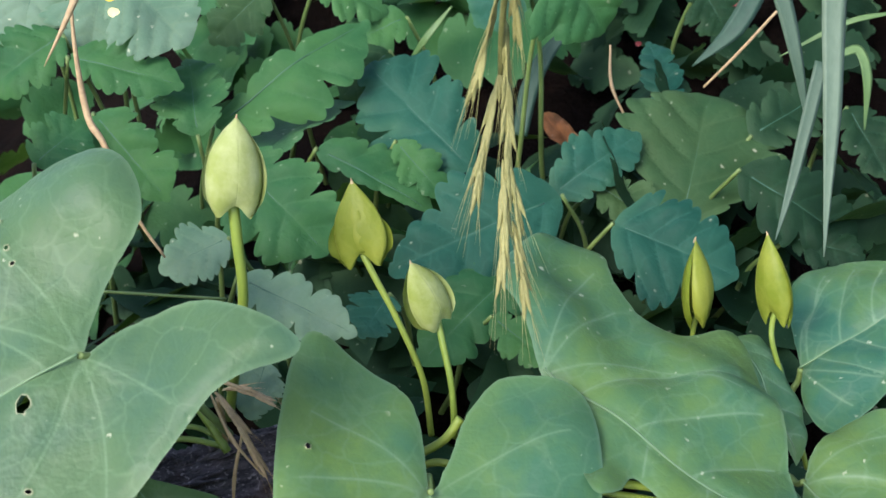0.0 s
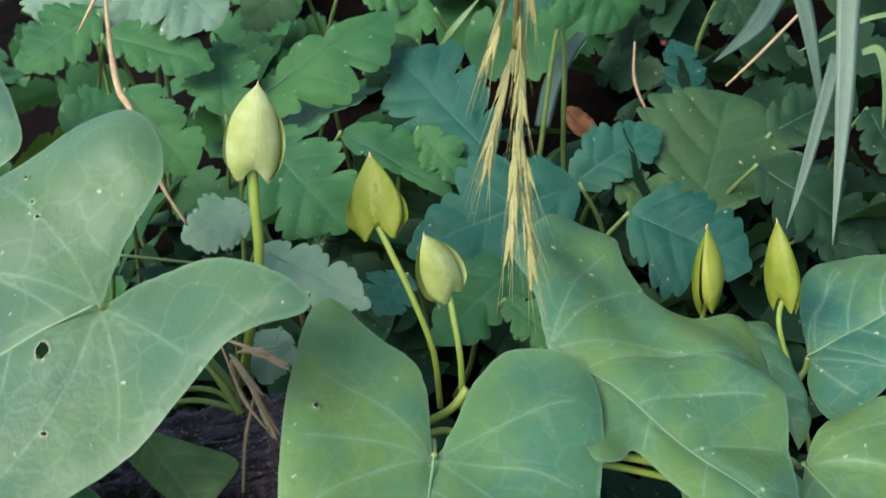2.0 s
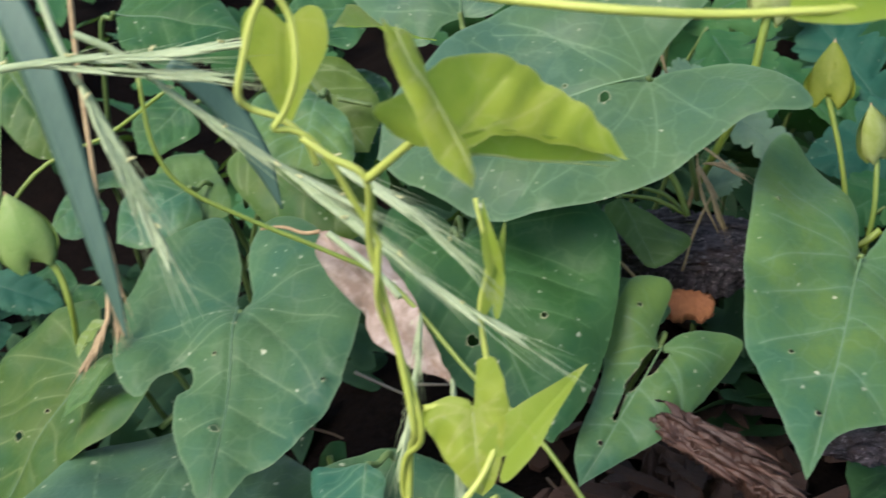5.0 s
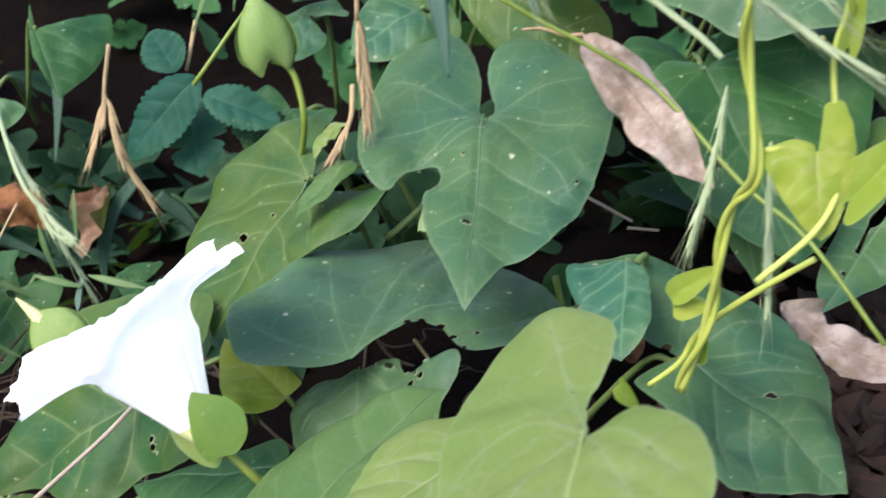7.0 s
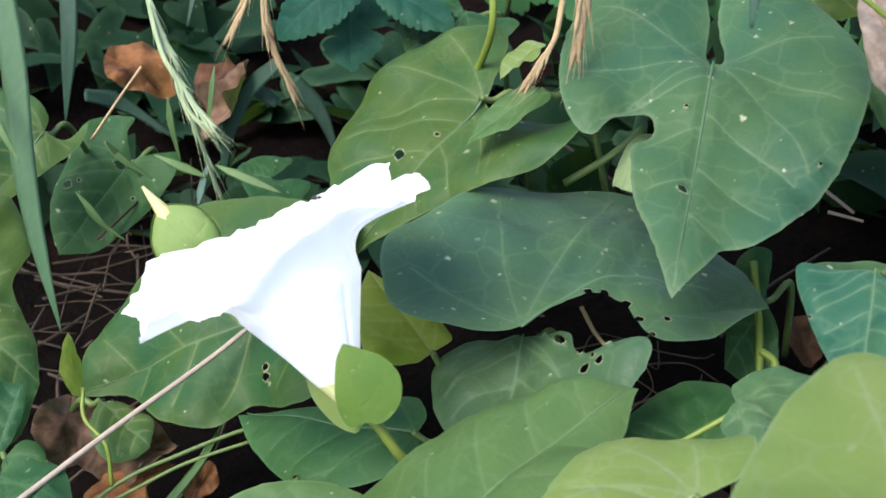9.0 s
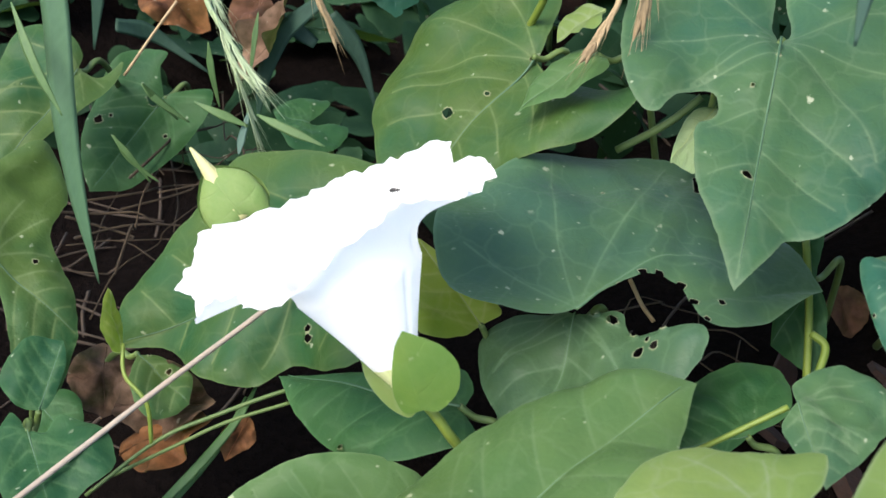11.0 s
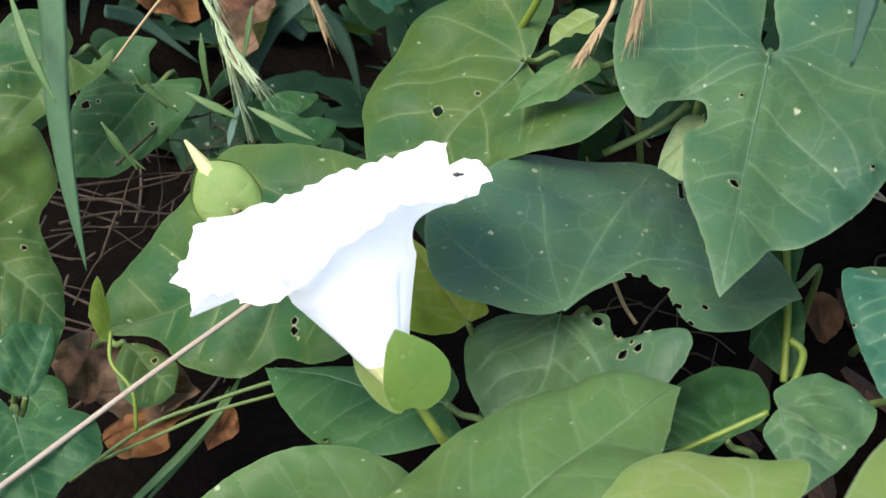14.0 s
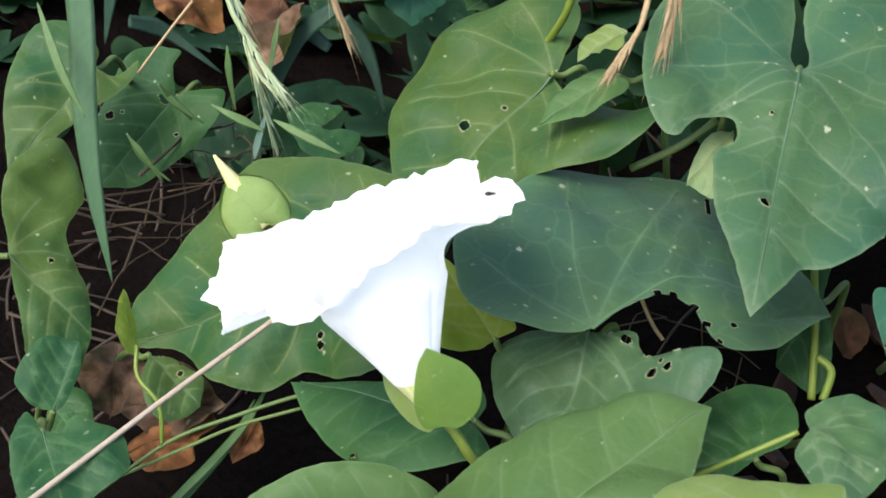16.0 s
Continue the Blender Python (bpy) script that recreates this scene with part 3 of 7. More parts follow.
def crenate(L, W, teeth, depth, rng, lobes=0.0, lean=0.28, belly=0.72, sides=(1, 1)):
    """Outline of a leaf with rounded lobes that point forward and rounded teeth on them."""
    n, halves = 150, []
    k = max(3, round(teeth / 2.8))
    for sgn in (1, -1):
        row, ph = [], rng.uniform(0.0, 0.35)
        skew = [rng.uniform(0.8, 1.1) for _ in range(k + 2)]
        for i in range(1, n):
            s = i / n
            w = math.sin(math.pi * s ** belly) ** 0.62
            if lobes:
                p = s * k + ph
                f = p - math.floor(p)
                big = math.sqrt(max(0.0, 1 - (2 * f - 1) ** 2))
                tooth = abs(math.sin(math.pi * 3 * f)) ** 0.6
                y = skew[int(p)] * (1 - 2.4 * lobes * (1 - big))
            else:
                tooth, y = abs(math.sin(math.pi * (teeth * s + ph))) ** 0.55, 1.0
            y *= sides[sgn < 0] * 0.5 * W * w * (1 - 0.8 * depth * (1 - tooth))
            row.append(Vector((L * s + lean * (y - 0.36 * W * w) * (1 - s ** 3), sgn * y)))
        halves.append(row)
    return [Vector((0, 0))] + halves[0] + [Vector((L, 0))] + halves[1][::-1]


def toothed(base, tip, width, material, face=(0, -0.62, 0.78), teeth=9, depth=0.2, lobes=0.22, label="", fold=0.1, droop=0.12, stem=True, wave=0.05, belly=0.85, sides=(1, 1)):
    """A lobed, round-toothed garden leaf with its stalk; width in mm."""
    global leaf_count
    leaf_count += 1
    rng = random.Random(leaf_count)
    L = (Vector(tip) - Vector(base)).length
    ring = crenate(L, width * 0.001, teeth, depth, rng, lobes, belly=belly, sides=sides)
    mid = [Vector((L * 0.9 * i / 9, 0)) for i in range(1, 10)]
    runs = [mid] + vein_runs(ring, L, leaf_count, basal=())
    v, f, rim = fill(ring, [], max(0.0013, L / 34), runs)
    m = facing(base, tip, face)
    ob = thing("toothed_leaf", m, label or {TOOTHED.name: "green lobed leaf with rounded teeth", TOOTHED_BLUE.name: "blue-green lobed leaf with rounded teeth", TOOTHED_PALE.name: "pale mildewed lobed leaf with rounded teeth", TOOTHED_OLIVE.name: "olive lobed leaf with rounded teeth", TOOTHED_SHADED.name: "blue-green lobed leaf darkened for shade"}.get(material.name, ""), "leaf", "toothed garden leaves")
    reach = vein_reach(v, runs)
    part("blade", (*bend(v, f, rim, L, fold, droop, wave, leaf_count, pucker=0.024, curl=0.03), reach), material, ob)
    part("midrib", tube(bend(mid, [], [], L, fold, droop, wave, leaf_count, lift=-0.00014)[0], [0.00024, 0.00018, 0.00006], sides=5, steps=2), RIB_TOOTHED, ob)
    if stem:
        x = m.to_3x3() @ Vector((1, 0, 0))
        b = Vector(base)
        foot = Vector((b.x - x.x * 0.02, b.y + 0.02, ground_height(b.x, b.y + 0.02) - 0.003))
        part("petiole", tube([b, b.lerp(foot, 0.3) - x * 0.003, b.lerp(foot, 0.65), foot], [0.0006, 0.0008, 0.0010]), STALK_DARK, ob, local=False)
    return ob


def shell(length, width, lobe, open_deg=200, lift=0.0, keel=0.06, flat=0.62, full=0.0):
    """One bract of a bud: a pointed hollow scale with a heart-shaped, eared foot, along z, its back to x."""
    verts, faces, co = [], [], []
    n, k = 26, 24
    form = spline([(0, 0.70, 0), (0.08, 0.90, 0), (0.22, 1.0, 0), (0.42, 0.95 + 0.03 * full, 0), (0.62, 0.74 + 0.10 * full, 0), (0.82, 0.38 + 0.10 * full, 0), (0.95, 0.11, 0), (1, 0.0, 0)], 8)
    for i in range(n + 1):
        s = i / n
        o = next((m for m in range(len(form) - 1) if form[m + 1].x >= s), len(form) - 2)
        f = (s - form[o].x) / max(1e-6, form[o + 1].x - form[o].x)
        r = 0.5 * width * (form[o].y + (form[o + 1].y - form[o].y) * f)
        for j in range(k + 1):
            q = j / k * 2 - 1
            a = radians(open_deg) * 0.5 * q
            g = r * (1 + keel * math.exp(-(q / 0.12) ** 2) * min(1, s * 2) + lift * abs(q) ** 3)
            z = length * s - lobe * (1 - s) ** 3 * math.exp(-((abs(q) - 0.52) / 0.26) ** 2) + lobe * 0.4 * (1 - s) ** 3 * math.exp(-(q / 0.2) ** 2)
            w = 1 + 0.04 * noise.noise(Vector((q * 2.5, s * 3, length * 900))) + 0.012 * noise.noise(Vector((q * 7, s * 4, length * 700)))
            foot = 1 - 0.25 * (1 - s) ** 5
            verts.append(Vector((g * math.cos(a) * flat * w * foot, g * math.sin(a) * w, z)))
            co.append((s, 0.5 * q * math.sin(math.pi * min(1, 0.15 + s))))
    for i in range(n):
        for j in range(k):
            a = i * (k + 1) + j
            faces.append((a, a + 1, a + k + 2, a + k + 1))
    return verts, faces, co, [0.0] * len(verts)


def aim(base, tip, spin=0.0, face=(0, -0.8, 0.6)):
    """The pose at base whose z looks to tip and whose x looks along face, turned by spin degrees about z."""
    z = (Vector(tip) - Vector(base)).normalized()
    x = Vector(face)
    x = (x - z * x.dot(z)).normalized()
    m = Matrix((x, z.cross(x), z)).transposed().to_4x4() @ pose(0, 0, 0, 0, 0, spin)
    m.translation = base
    return m


def bud(base, tip, width, stalk, spin=0.0, label="", cream=False, thick=0.00075, tone=None, flat=0.62, full=0.0, second=(172, 0.94, 1.03, 0.14), ears=0.14):
    """A bud between two bracts; second: the other bract's turn, length, width and flare."""
    L = (Vector(tip) - Vector(base)).length
    ob = thing("bindweed_bud", aim(base, tip, spin), label or "closed yellow-green bindweed bud on a slender stalk", "flower bud", "bindweed buds")
    tall, L = L, L * (0.76 if cream else 1.0)
    part("bract", shell(L, width, L * ears, 200, flat=flat, full=full), tone or BUD, ob)
    turn, long, wide, lift = second
    geo = shell(L * long, width * wide, L * ears * 1.2, 175, lift=lift, flat=flat, full=full)
    part("bract", ([Matrix.Rotation(radians(turn), 3, "Z") @ v for v in geo[0]], *geo[1:]), tone or BUD, ob)
    core = [(0, 0, L * 0.06), (0, 0, L * 0.4), (0, 0, tall * (1.05 if cream else 0.9))]
    part("petal_tip", tube(core, [width * 0.16, width * 0.22, width * (0.17 if cream else 0.2), 0.0003]), PETAL_TIP if cream else tone or BUD, ob)
    if not cream:
        part("dry_tip", tube([(0, 0, L * 0.945), (0, 0, L * 0.98), (0.0003, 0, L * 1.02)], [width * 0.04, width * 0.025, 0.0001], sides=6), STRAW, ob, "browned pointed tip")
    part("stalk", tube([Vector(base) + (Vector(tip) - Vector(base)) * 0.04] + list(stalk), [thick * 1.1, thick, thick * 1.05]), STALK, ob, local=False)
    return ob


# ---- ground: a bank that falls away to one side ----
def ground_height(x, y):
    t = min(1.0, max(0.0, (x + 0.36) / 0.34))
    t = t * t * (3 - 2 * t)
    h = -0.115 + 0.16 * t + 0.05 * min(1.0, max(0.0, (y - 0.2) / 0.4))
    h -= 0.10 * min(1.0, max(0.0, (0.06 - y) / 0.3))
    return h + 0.006 * noise.noise(Vector((x * 22, y * 22, 0.3)))


def ground():
    def axis(c):
        near = [c + (i - 80) * 0.011 for i in range(161)]
        far = [1.2, 1.6, 2.5, 4, 8, 20, 60, 200]
        return [c - d for d in reversed(far)] + near + [c + d for d in far]
    xs, ys = axis(-0.1), axis(0.2)
    verts = [(x, y, ground_height(x, y) + 0.0025 * noise.noise(Vector((x * 130, y * 130, 2)))) for y in ys for x in xs]
    n = len(xs)
    faces = [(j * n + i, j * n + i + 1, (j + 1) * n + i + 1, (j + 1) * n + i) for j in range(len(ys) - 1) for i in range(n - 1)]
    me = bpy.data.meshes.new("ground")
    me.from_pydata(verts, [], faces)
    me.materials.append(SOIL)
    me.polygons.foreach_set("use_smooth", [True] * len(me.polygons))
    tagged(new("ground", me), "garden soil sloping under the leaves, darkened for shade", "soil", kind="structure")


ground()

# ---- bindweed leaves ----
leaf(pose(-0.0671, 0.1756, 0.1685, -25, 21, -159), 73, [(-8, -10), (-22, -20), (-18, -38), (27, -37), (63, -19)], [(-10, -2), (-25, 1), (-37, 19), (-19, 20), (7, 31), (44, 31), (65, 12)], LEAF_BLUISH, fold=0.05, pucker=0.006, holes=((12.3, 4.1, 12.3, 4.1, 1.6), (21.0, -3.3, 21.0, -3.3, 0.5), (3.7, -33.0, 3.7, -33.0, 0.4), (4.0, -26.3, 4.0, -26.3, 0.5), (4.1, -22.7, 4.1, -22.7, 0.4), (23.9, 5.9, 23.9, 5.9, 0.5), (26.3, 6.8, 26.3, 6.8, 0.5), (17.4, 19.2, 17.4, 19.2, 0.5),), label="broad bluish green bindweed leaf with a chewed hole")
leaf(pose(-0.0023, 0.1732, 0.1351, -7, 15, -94), 72, [(-20, -5), (-28, -14), (-33, -29), (-10, -32), (26, -27), (47, -18), (63, -6)], [(-8, 3), (-22, 7), (-31, 15), (-26, 31), (7, 34), (39, 25), (57, 5)], LEAF, fold=0.08, holes=((-5.0, -25.2, -5.0, -25.2, 0.6), (39.8, -11.0, 39.8, -11.0, 0.6), (11.9, 15.9, 11.9, 15.9, 0.7), (54.9, -1.5, 54.9, -1.5, 0.6),), label="large heart-shaped bindweed leaf over a bark slab")
leaf(pose(0.0226, 0.2067, 0.1398, -6, 11, -41), 69, [(-11, 6), (-26, 14), (-26, 34), (-15, 41), (-4, 33), (13, 32), (24, 45), (50, 22)], [(8, 0), (26, -20), (31, -16), (31, -8), (43, -10), (56, -7)], LEAF, fold=0.12, stalk=False, label="arrow-shaped bindweed leaf with a raised wavy lobe")
leaf(pose(0.0879, 0.2337, 0.1142, -1, -31, 16), 43, [(6, 15), (12, 24), (23, 23), (39, 13)], [(-5, -11), (-3, -20), (8, -20), (25, -12)], LEAF)
leaf(pose(0.0795, 0.1945, 0.1157, 14, 3, -63), 48, [(-5, 7), (-7, 19), (1, 29), (29, 21)], [(9, -8), (23, -18), (40, -17)], LEAF)
leaf(pose(0.0671, 0.1968, 0.1175, -11, 8, -98), 49, [(2, -9), (11, -15), (30, -10)], [(-0, 9), (13, 16), (35, 10)], LEAF)
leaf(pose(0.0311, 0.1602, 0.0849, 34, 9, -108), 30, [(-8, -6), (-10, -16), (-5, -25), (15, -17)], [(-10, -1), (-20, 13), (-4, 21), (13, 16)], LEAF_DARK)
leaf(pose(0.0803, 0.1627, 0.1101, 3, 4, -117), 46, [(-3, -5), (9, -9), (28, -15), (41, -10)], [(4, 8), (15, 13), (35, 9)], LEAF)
leaf(pose(-0.1275, 0.2159, 0.1581, -20, -22, 106), 64, [(-4, 6), (-10, 12), (2, 27), (24, 39), (53, 29)], [(-1, -9), (4, -18), (10, -33), (37, -26)], LEAF_BLUISH)
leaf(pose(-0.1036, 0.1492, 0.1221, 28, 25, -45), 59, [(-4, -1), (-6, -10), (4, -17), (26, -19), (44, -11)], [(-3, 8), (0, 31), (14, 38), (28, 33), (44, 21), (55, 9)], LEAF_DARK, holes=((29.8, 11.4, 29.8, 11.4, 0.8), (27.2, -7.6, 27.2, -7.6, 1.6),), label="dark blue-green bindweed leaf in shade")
leaf(pose(-0.0457, 0.1491, 0.1068, -21, 27, -105), 44, [(-3, -3), (-16, -6), (-14, -15), (-3, -16), (19, -9), (36, -6)], [(-7, 3), (-13, 10), (-13, 18), (2, 17), (21, 12), (36, 4)], LEAF, fold=0.2, holes=((2.6, 0.5, 8.0, -0.6, 2.1), (9.6, -1.0, 15.0, -2.1, 1.5), (16.0, -2.3, 24.0, -1.2, 0.6), (-5.5, -10.9, -5.5, -10.9, 0.7), (32.0, -1.2, 32.0, -1.2, 0.7), (18.6, 9.9, 18.6, 9.9, 0.6),), label="small bindweed leaf with a long brown tear")
leaf(pose(-0.1512, 0.1176, 0.1044, 17, 13, -73), 62, [(-6, -2), (-20, -3), (-36, -9), (-37, -17), (-26, -28), (-8, -33), (9, -32), (20, -28), (25, -22), (20, -19), (17, -16), (16, -12), (18, -10), (22, -10), (25, -13), (30, -13), (39, -11), (49, -6), (58, -2)], [(-6, 2), (-21, -1), (-36, 2), (-35, 11), (-22, 24), (-11, 32), (-2, 33), (9, 32), (22, 29), (33, 24), (40, 20), (46, 14), (48, 8), (54, 5)], LEAF_DUSK, fold=0.04, holes=((36.1, -1.6, 36.1, -1.6, 1.0), (25.0, 24.2, 25.0, 24.2, 0.4), (6.1, 0.1, 6.1, 0.1, 0.4), (15.1, -3.9, 15.1, -3.9, 0.4),), label="large heart-shaped bindweed leaf with a curled notch")
leaf(pose(-0.1986, 0.1190, 0.0682, 25, 37, -99), 52, [(-10, -3), (-19, -9), (-19, -17), (-1, -33), (23, -32), (40, -19)], [(3, 10), (-1, 22), (-7, 31), (2, 33), (16, 27), (33, 11), (45, 3)], LEAF_OLIVE, fold=0.1, holes=((23.2, -6.9, 23.2, -6.9, 1.5), (0.4, -0.6, 0.4, -0.6, 0.5), (14.0, -2.1, 14.0, -2.1, 0.5),), label="olive bindweed leaf with a torn slit")
leaf(pose(-0.1556, 0.0556, 0.0667, -11, -5, 47), 59, [(-5, -1), (-13, 1), (-23, 8), (-22, 25), (-12, 39), (11, 49), (33, 49), (49, 41), (57, 18)], [(8, 4), (19, 7), (25, 3), (27, -7), (39, -8)], LEAF_BLUISH, fold=0.08, wave=0.05, rib=False, stalk=False, holes=((32.4, -1.7, 32.4, -1.7, 0.8), (18.0, 7.4, 18.0, 7.4, 1.0), (21.5, 6.7, 21.5, 6.7, 1.1), (25.2, 3.3, 25.2, 3.3, 1.0), (26.5, -0.5, 26.5, -0.5, 1.1), (27.0, -5.5, 27.0, -5.5, 0.8), (11.5, 4.9, 11.5, 4.9, 0.6), (47.3, 38.9, 44.3, 32.9, 0.6), (35.9, 31.8, 35.9, 31.8, 0.2), (21.1, 34.4, 21.1, 34.4, 0.2),), veins=(((0.0, 0.0), (12.3, 6.6), (24.4, 11.5), (34.6, 10.8), (46.6, 5.7)), ((0.0, 0.0), (2.0, 11.3), (6.5, 28.3), (13.7, 47.0)), ((0.0, 0.0), (-7.4, 8.7), (-16.7, 20.6)), ((0.0, 0.0), (16.9, 19.4), (41.5, 43.0)),), curl=0.0, label="arrow-shaped bindweed leaf with a ragged eaten edge")
leaf(pose(-0.1553, 0.0650, 0.0561, 40, 17, -76), 34, [(-1, -5), (1, -15), (8, -21), (20, -15)], [(-1, 5), (-2, 9), (3, 13), (1, 27), (7, 29), (19, 22), (31, 9)], LEAF_BLUISH, holes=((-0.6, 4.0, -0.6, 4.0, 0.9), (0.6, 8.2, 0.6, 8.2, 1.1), (2.7, 13.4, 2.7, 13.4, 0.9), (2.0, 19.8, 2.0, 19.8, 0.7), (7.6, 15.6, 7.6, 15.6, 1.1), (6.3, 18.9, 6.3, 18.9, 0.9), (4.9, 17.0, 4.9, 17.0, 0.5),), label="blue-green bindweed leaf riddled with chewed holes")
leaf(pose(-0.2050, 0.0686, 0.0325, -17, 39, -143), 67, [(-8, -4), (-13, -16), (4, -29), (25, -35), (42, -25), (59, -13)], [(-2, 14), (3, 25), (13, 25), (23, 19), (32, 22), (44, 16), (53, 5)], LEAF_OLIVE, holes=((16.6, 12.7, 16.6, 12.7, 0.9), (17.1, 15.1, 17.1, 15.1, 1.0),), label="olive bindweed leaf lying behind the white flower")
leaf(pose(-0.1654, 0.0429, 0.0378, -18, 32, 180), 48, [(-0, -6), (7, -10), (25, -5)], [(-6, 7), (8, 15), (22, 16), (36, 10)], LEAF_DARK, fold=0.02, holes=((21.7, 15.2, 21.7, 15.2, 0.5),))
leaf(pose(-0.1479, -0.0049, 0.0632, -29, -18, 72), 55, [(-2, 6), (-3, 18), (9, 22), (28, 20), (44, 13)], [(2, -12), (15, -19), (35, -12)], LEAF_LIGHT, fold=0.05, label="light green bindweed leaf with folded tip")
leaf(pose(-0.0931, -0.0277, 0.1410, 36, -4, -85), 32, [(-9, -1), (-20, 1), (-31, -1), (-38, -12), (-30, -18), (-14, -22), (1, -22), (20, -15)], [(0, 2), (-3, 8), (6, 17), (21, 20), (29, 12)], LEAF_YOUNG, fold=0.1, wave=0.02, stalk=False, veins=(((0.0, 0.0), (-3.0, -7.1), (0.8, -14.6), (10.2, -18.1)), ((0.0, 0.0), (-17.0, -6.0), (-33.4, -11.2)), ((0.0, 0.0), (4.3, 7.5), (15.5, 15.8)), ((0.0, 0.0), (7.7, -5.4), (17.5, -8.8)), ((0.0, 0.0), (12.8, 6.9), (23.1, 11.8)),), label="pale yellow-green young bindweed leaf near the ground edge")
leaf(pose(-0.1138, 0.0063, 0.0984, 24, 23, -126), 32, [(-8, -0), (-14, -6), (-8, -11), (-4, -14), (1, -18), (7, -20), (12, -19), (20, -14), (28, -7)], [(1, 8), (15, 11), (27, 8)], LEAF_YOUNG, wave=0.03, label="pale yellow-green young bindweed leaf half covered")
leaf(pose(-0.0838, 0.0697, 0.0897, 4, 7, -21), 44, [(-11, -2), (-32, -3), (-27, 15), (-8, 27), (19, 27)], [(-3, -15), (8, -19), (25, -23), (34, -15)], LEAF_DUSK, holes=((-4.2, -0.6, -4.2, -0.6, 1.1), (-5.2, -8.3, -5.2, -8.3, 1.0), (19.2, 6.6, 19.2, 6.6, 1.2),), label="broad dark bindweed leaf with eaten spots")
leaf(pose(-0.1838, 0.1117, 0.0826, 21, 39, -121), 22, [(2.5, -4.8), (12.1, -5.3)], [(0.4, 7.4), (8.8, 9), (16, 5)], LEAF_LIGHT, fold=0.25, label="small fresh green bindweed leaf")
leaf(pose(-0.1870, 0.1134, 0.0923, 14, 52, -139), 13, [(3.4, -4.2), (9.3, -4.1)], [(1.7, 9.5), (8.4, 2.9)], LEAF_YOUNG, fold=0.5, stalk=False, label="tiny curled fresh bindweed leaf")
leaf(pose(-0.1552, 0.1104, 0.0875, 46, 27, -99), 17, [(2.7, -3), (10.8, -2.6)], [(15.9, 15.9), (22.8, 16.1)], LEAF_PALE, fold=0.5, stalk=False, label="folded pale underside of a bindweed leaf")
leaf(pose(-0.3008, 0.0877, 0.0112, -5, 30, -89), 35, [(-5, -3), (-7, -12), (1, -20), (20, -13)], [(-2, 5), (-9, 7), (-1, 9), (14, 5), (26, 3)], LEAF_OLIVE)
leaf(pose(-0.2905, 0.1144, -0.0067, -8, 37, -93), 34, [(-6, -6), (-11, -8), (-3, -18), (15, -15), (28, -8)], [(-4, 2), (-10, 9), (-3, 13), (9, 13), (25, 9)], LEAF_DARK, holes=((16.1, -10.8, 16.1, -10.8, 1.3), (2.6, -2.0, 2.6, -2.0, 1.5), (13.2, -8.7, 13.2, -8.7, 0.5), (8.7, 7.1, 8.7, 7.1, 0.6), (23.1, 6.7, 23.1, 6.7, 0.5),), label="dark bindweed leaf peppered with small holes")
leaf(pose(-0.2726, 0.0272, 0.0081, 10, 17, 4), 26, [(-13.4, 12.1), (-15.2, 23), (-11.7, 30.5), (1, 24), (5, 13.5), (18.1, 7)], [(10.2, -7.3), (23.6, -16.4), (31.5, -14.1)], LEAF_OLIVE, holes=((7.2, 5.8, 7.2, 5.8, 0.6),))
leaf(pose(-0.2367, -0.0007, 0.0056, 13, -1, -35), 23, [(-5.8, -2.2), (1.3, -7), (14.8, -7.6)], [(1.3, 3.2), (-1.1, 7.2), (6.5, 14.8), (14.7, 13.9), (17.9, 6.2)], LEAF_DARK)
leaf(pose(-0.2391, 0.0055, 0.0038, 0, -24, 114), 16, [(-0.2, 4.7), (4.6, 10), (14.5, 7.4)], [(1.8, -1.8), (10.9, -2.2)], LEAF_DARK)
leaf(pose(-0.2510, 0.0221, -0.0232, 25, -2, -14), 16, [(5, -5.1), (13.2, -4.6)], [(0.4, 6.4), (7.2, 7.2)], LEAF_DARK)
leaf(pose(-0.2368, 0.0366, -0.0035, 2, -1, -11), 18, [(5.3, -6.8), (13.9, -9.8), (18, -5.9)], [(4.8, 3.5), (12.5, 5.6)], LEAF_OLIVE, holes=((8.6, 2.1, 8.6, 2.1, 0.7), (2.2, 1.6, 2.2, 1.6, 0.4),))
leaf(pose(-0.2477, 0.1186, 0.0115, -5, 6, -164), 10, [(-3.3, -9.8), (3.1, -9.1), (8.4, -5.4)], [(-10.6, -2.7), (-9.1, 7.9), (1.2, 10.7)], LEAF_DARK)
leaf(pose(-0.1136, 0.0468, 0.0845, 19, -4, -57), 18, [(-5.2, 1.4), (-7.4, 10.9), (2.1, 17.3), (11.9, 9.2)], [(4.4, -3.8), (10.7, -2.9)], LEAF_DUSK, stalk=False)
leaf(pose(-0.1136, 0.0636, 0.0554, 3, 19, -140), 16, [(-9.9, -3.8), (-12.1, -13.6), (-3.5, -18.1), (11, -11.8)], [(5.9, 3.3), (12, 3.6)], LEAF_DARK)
leaf(pose(-0.1030, 0.0803, 0.1016, 36, 14, -77), 28, [(-1.1, -7.3), (0.2, -14.7), (17.1, -8.5), (26.2, -3.1)], [(5.1, 4.7), (20.1, 6.5)], LEAF, holes=((11.8, -10.5, 11.8, -10.5, 0.3),))
leaf(pose(-0.1712, 0.0578, 0.0457, -31, -6, 158), 25, [(0.6, 5.8), (6, 12), (18, 7.4)], [(-0.4, -5.0), (10, -4.5), (19, -2)], LEAF_NEW, fold=0.3, label="yellow-green young leaf folded along its midrib behind the flower")
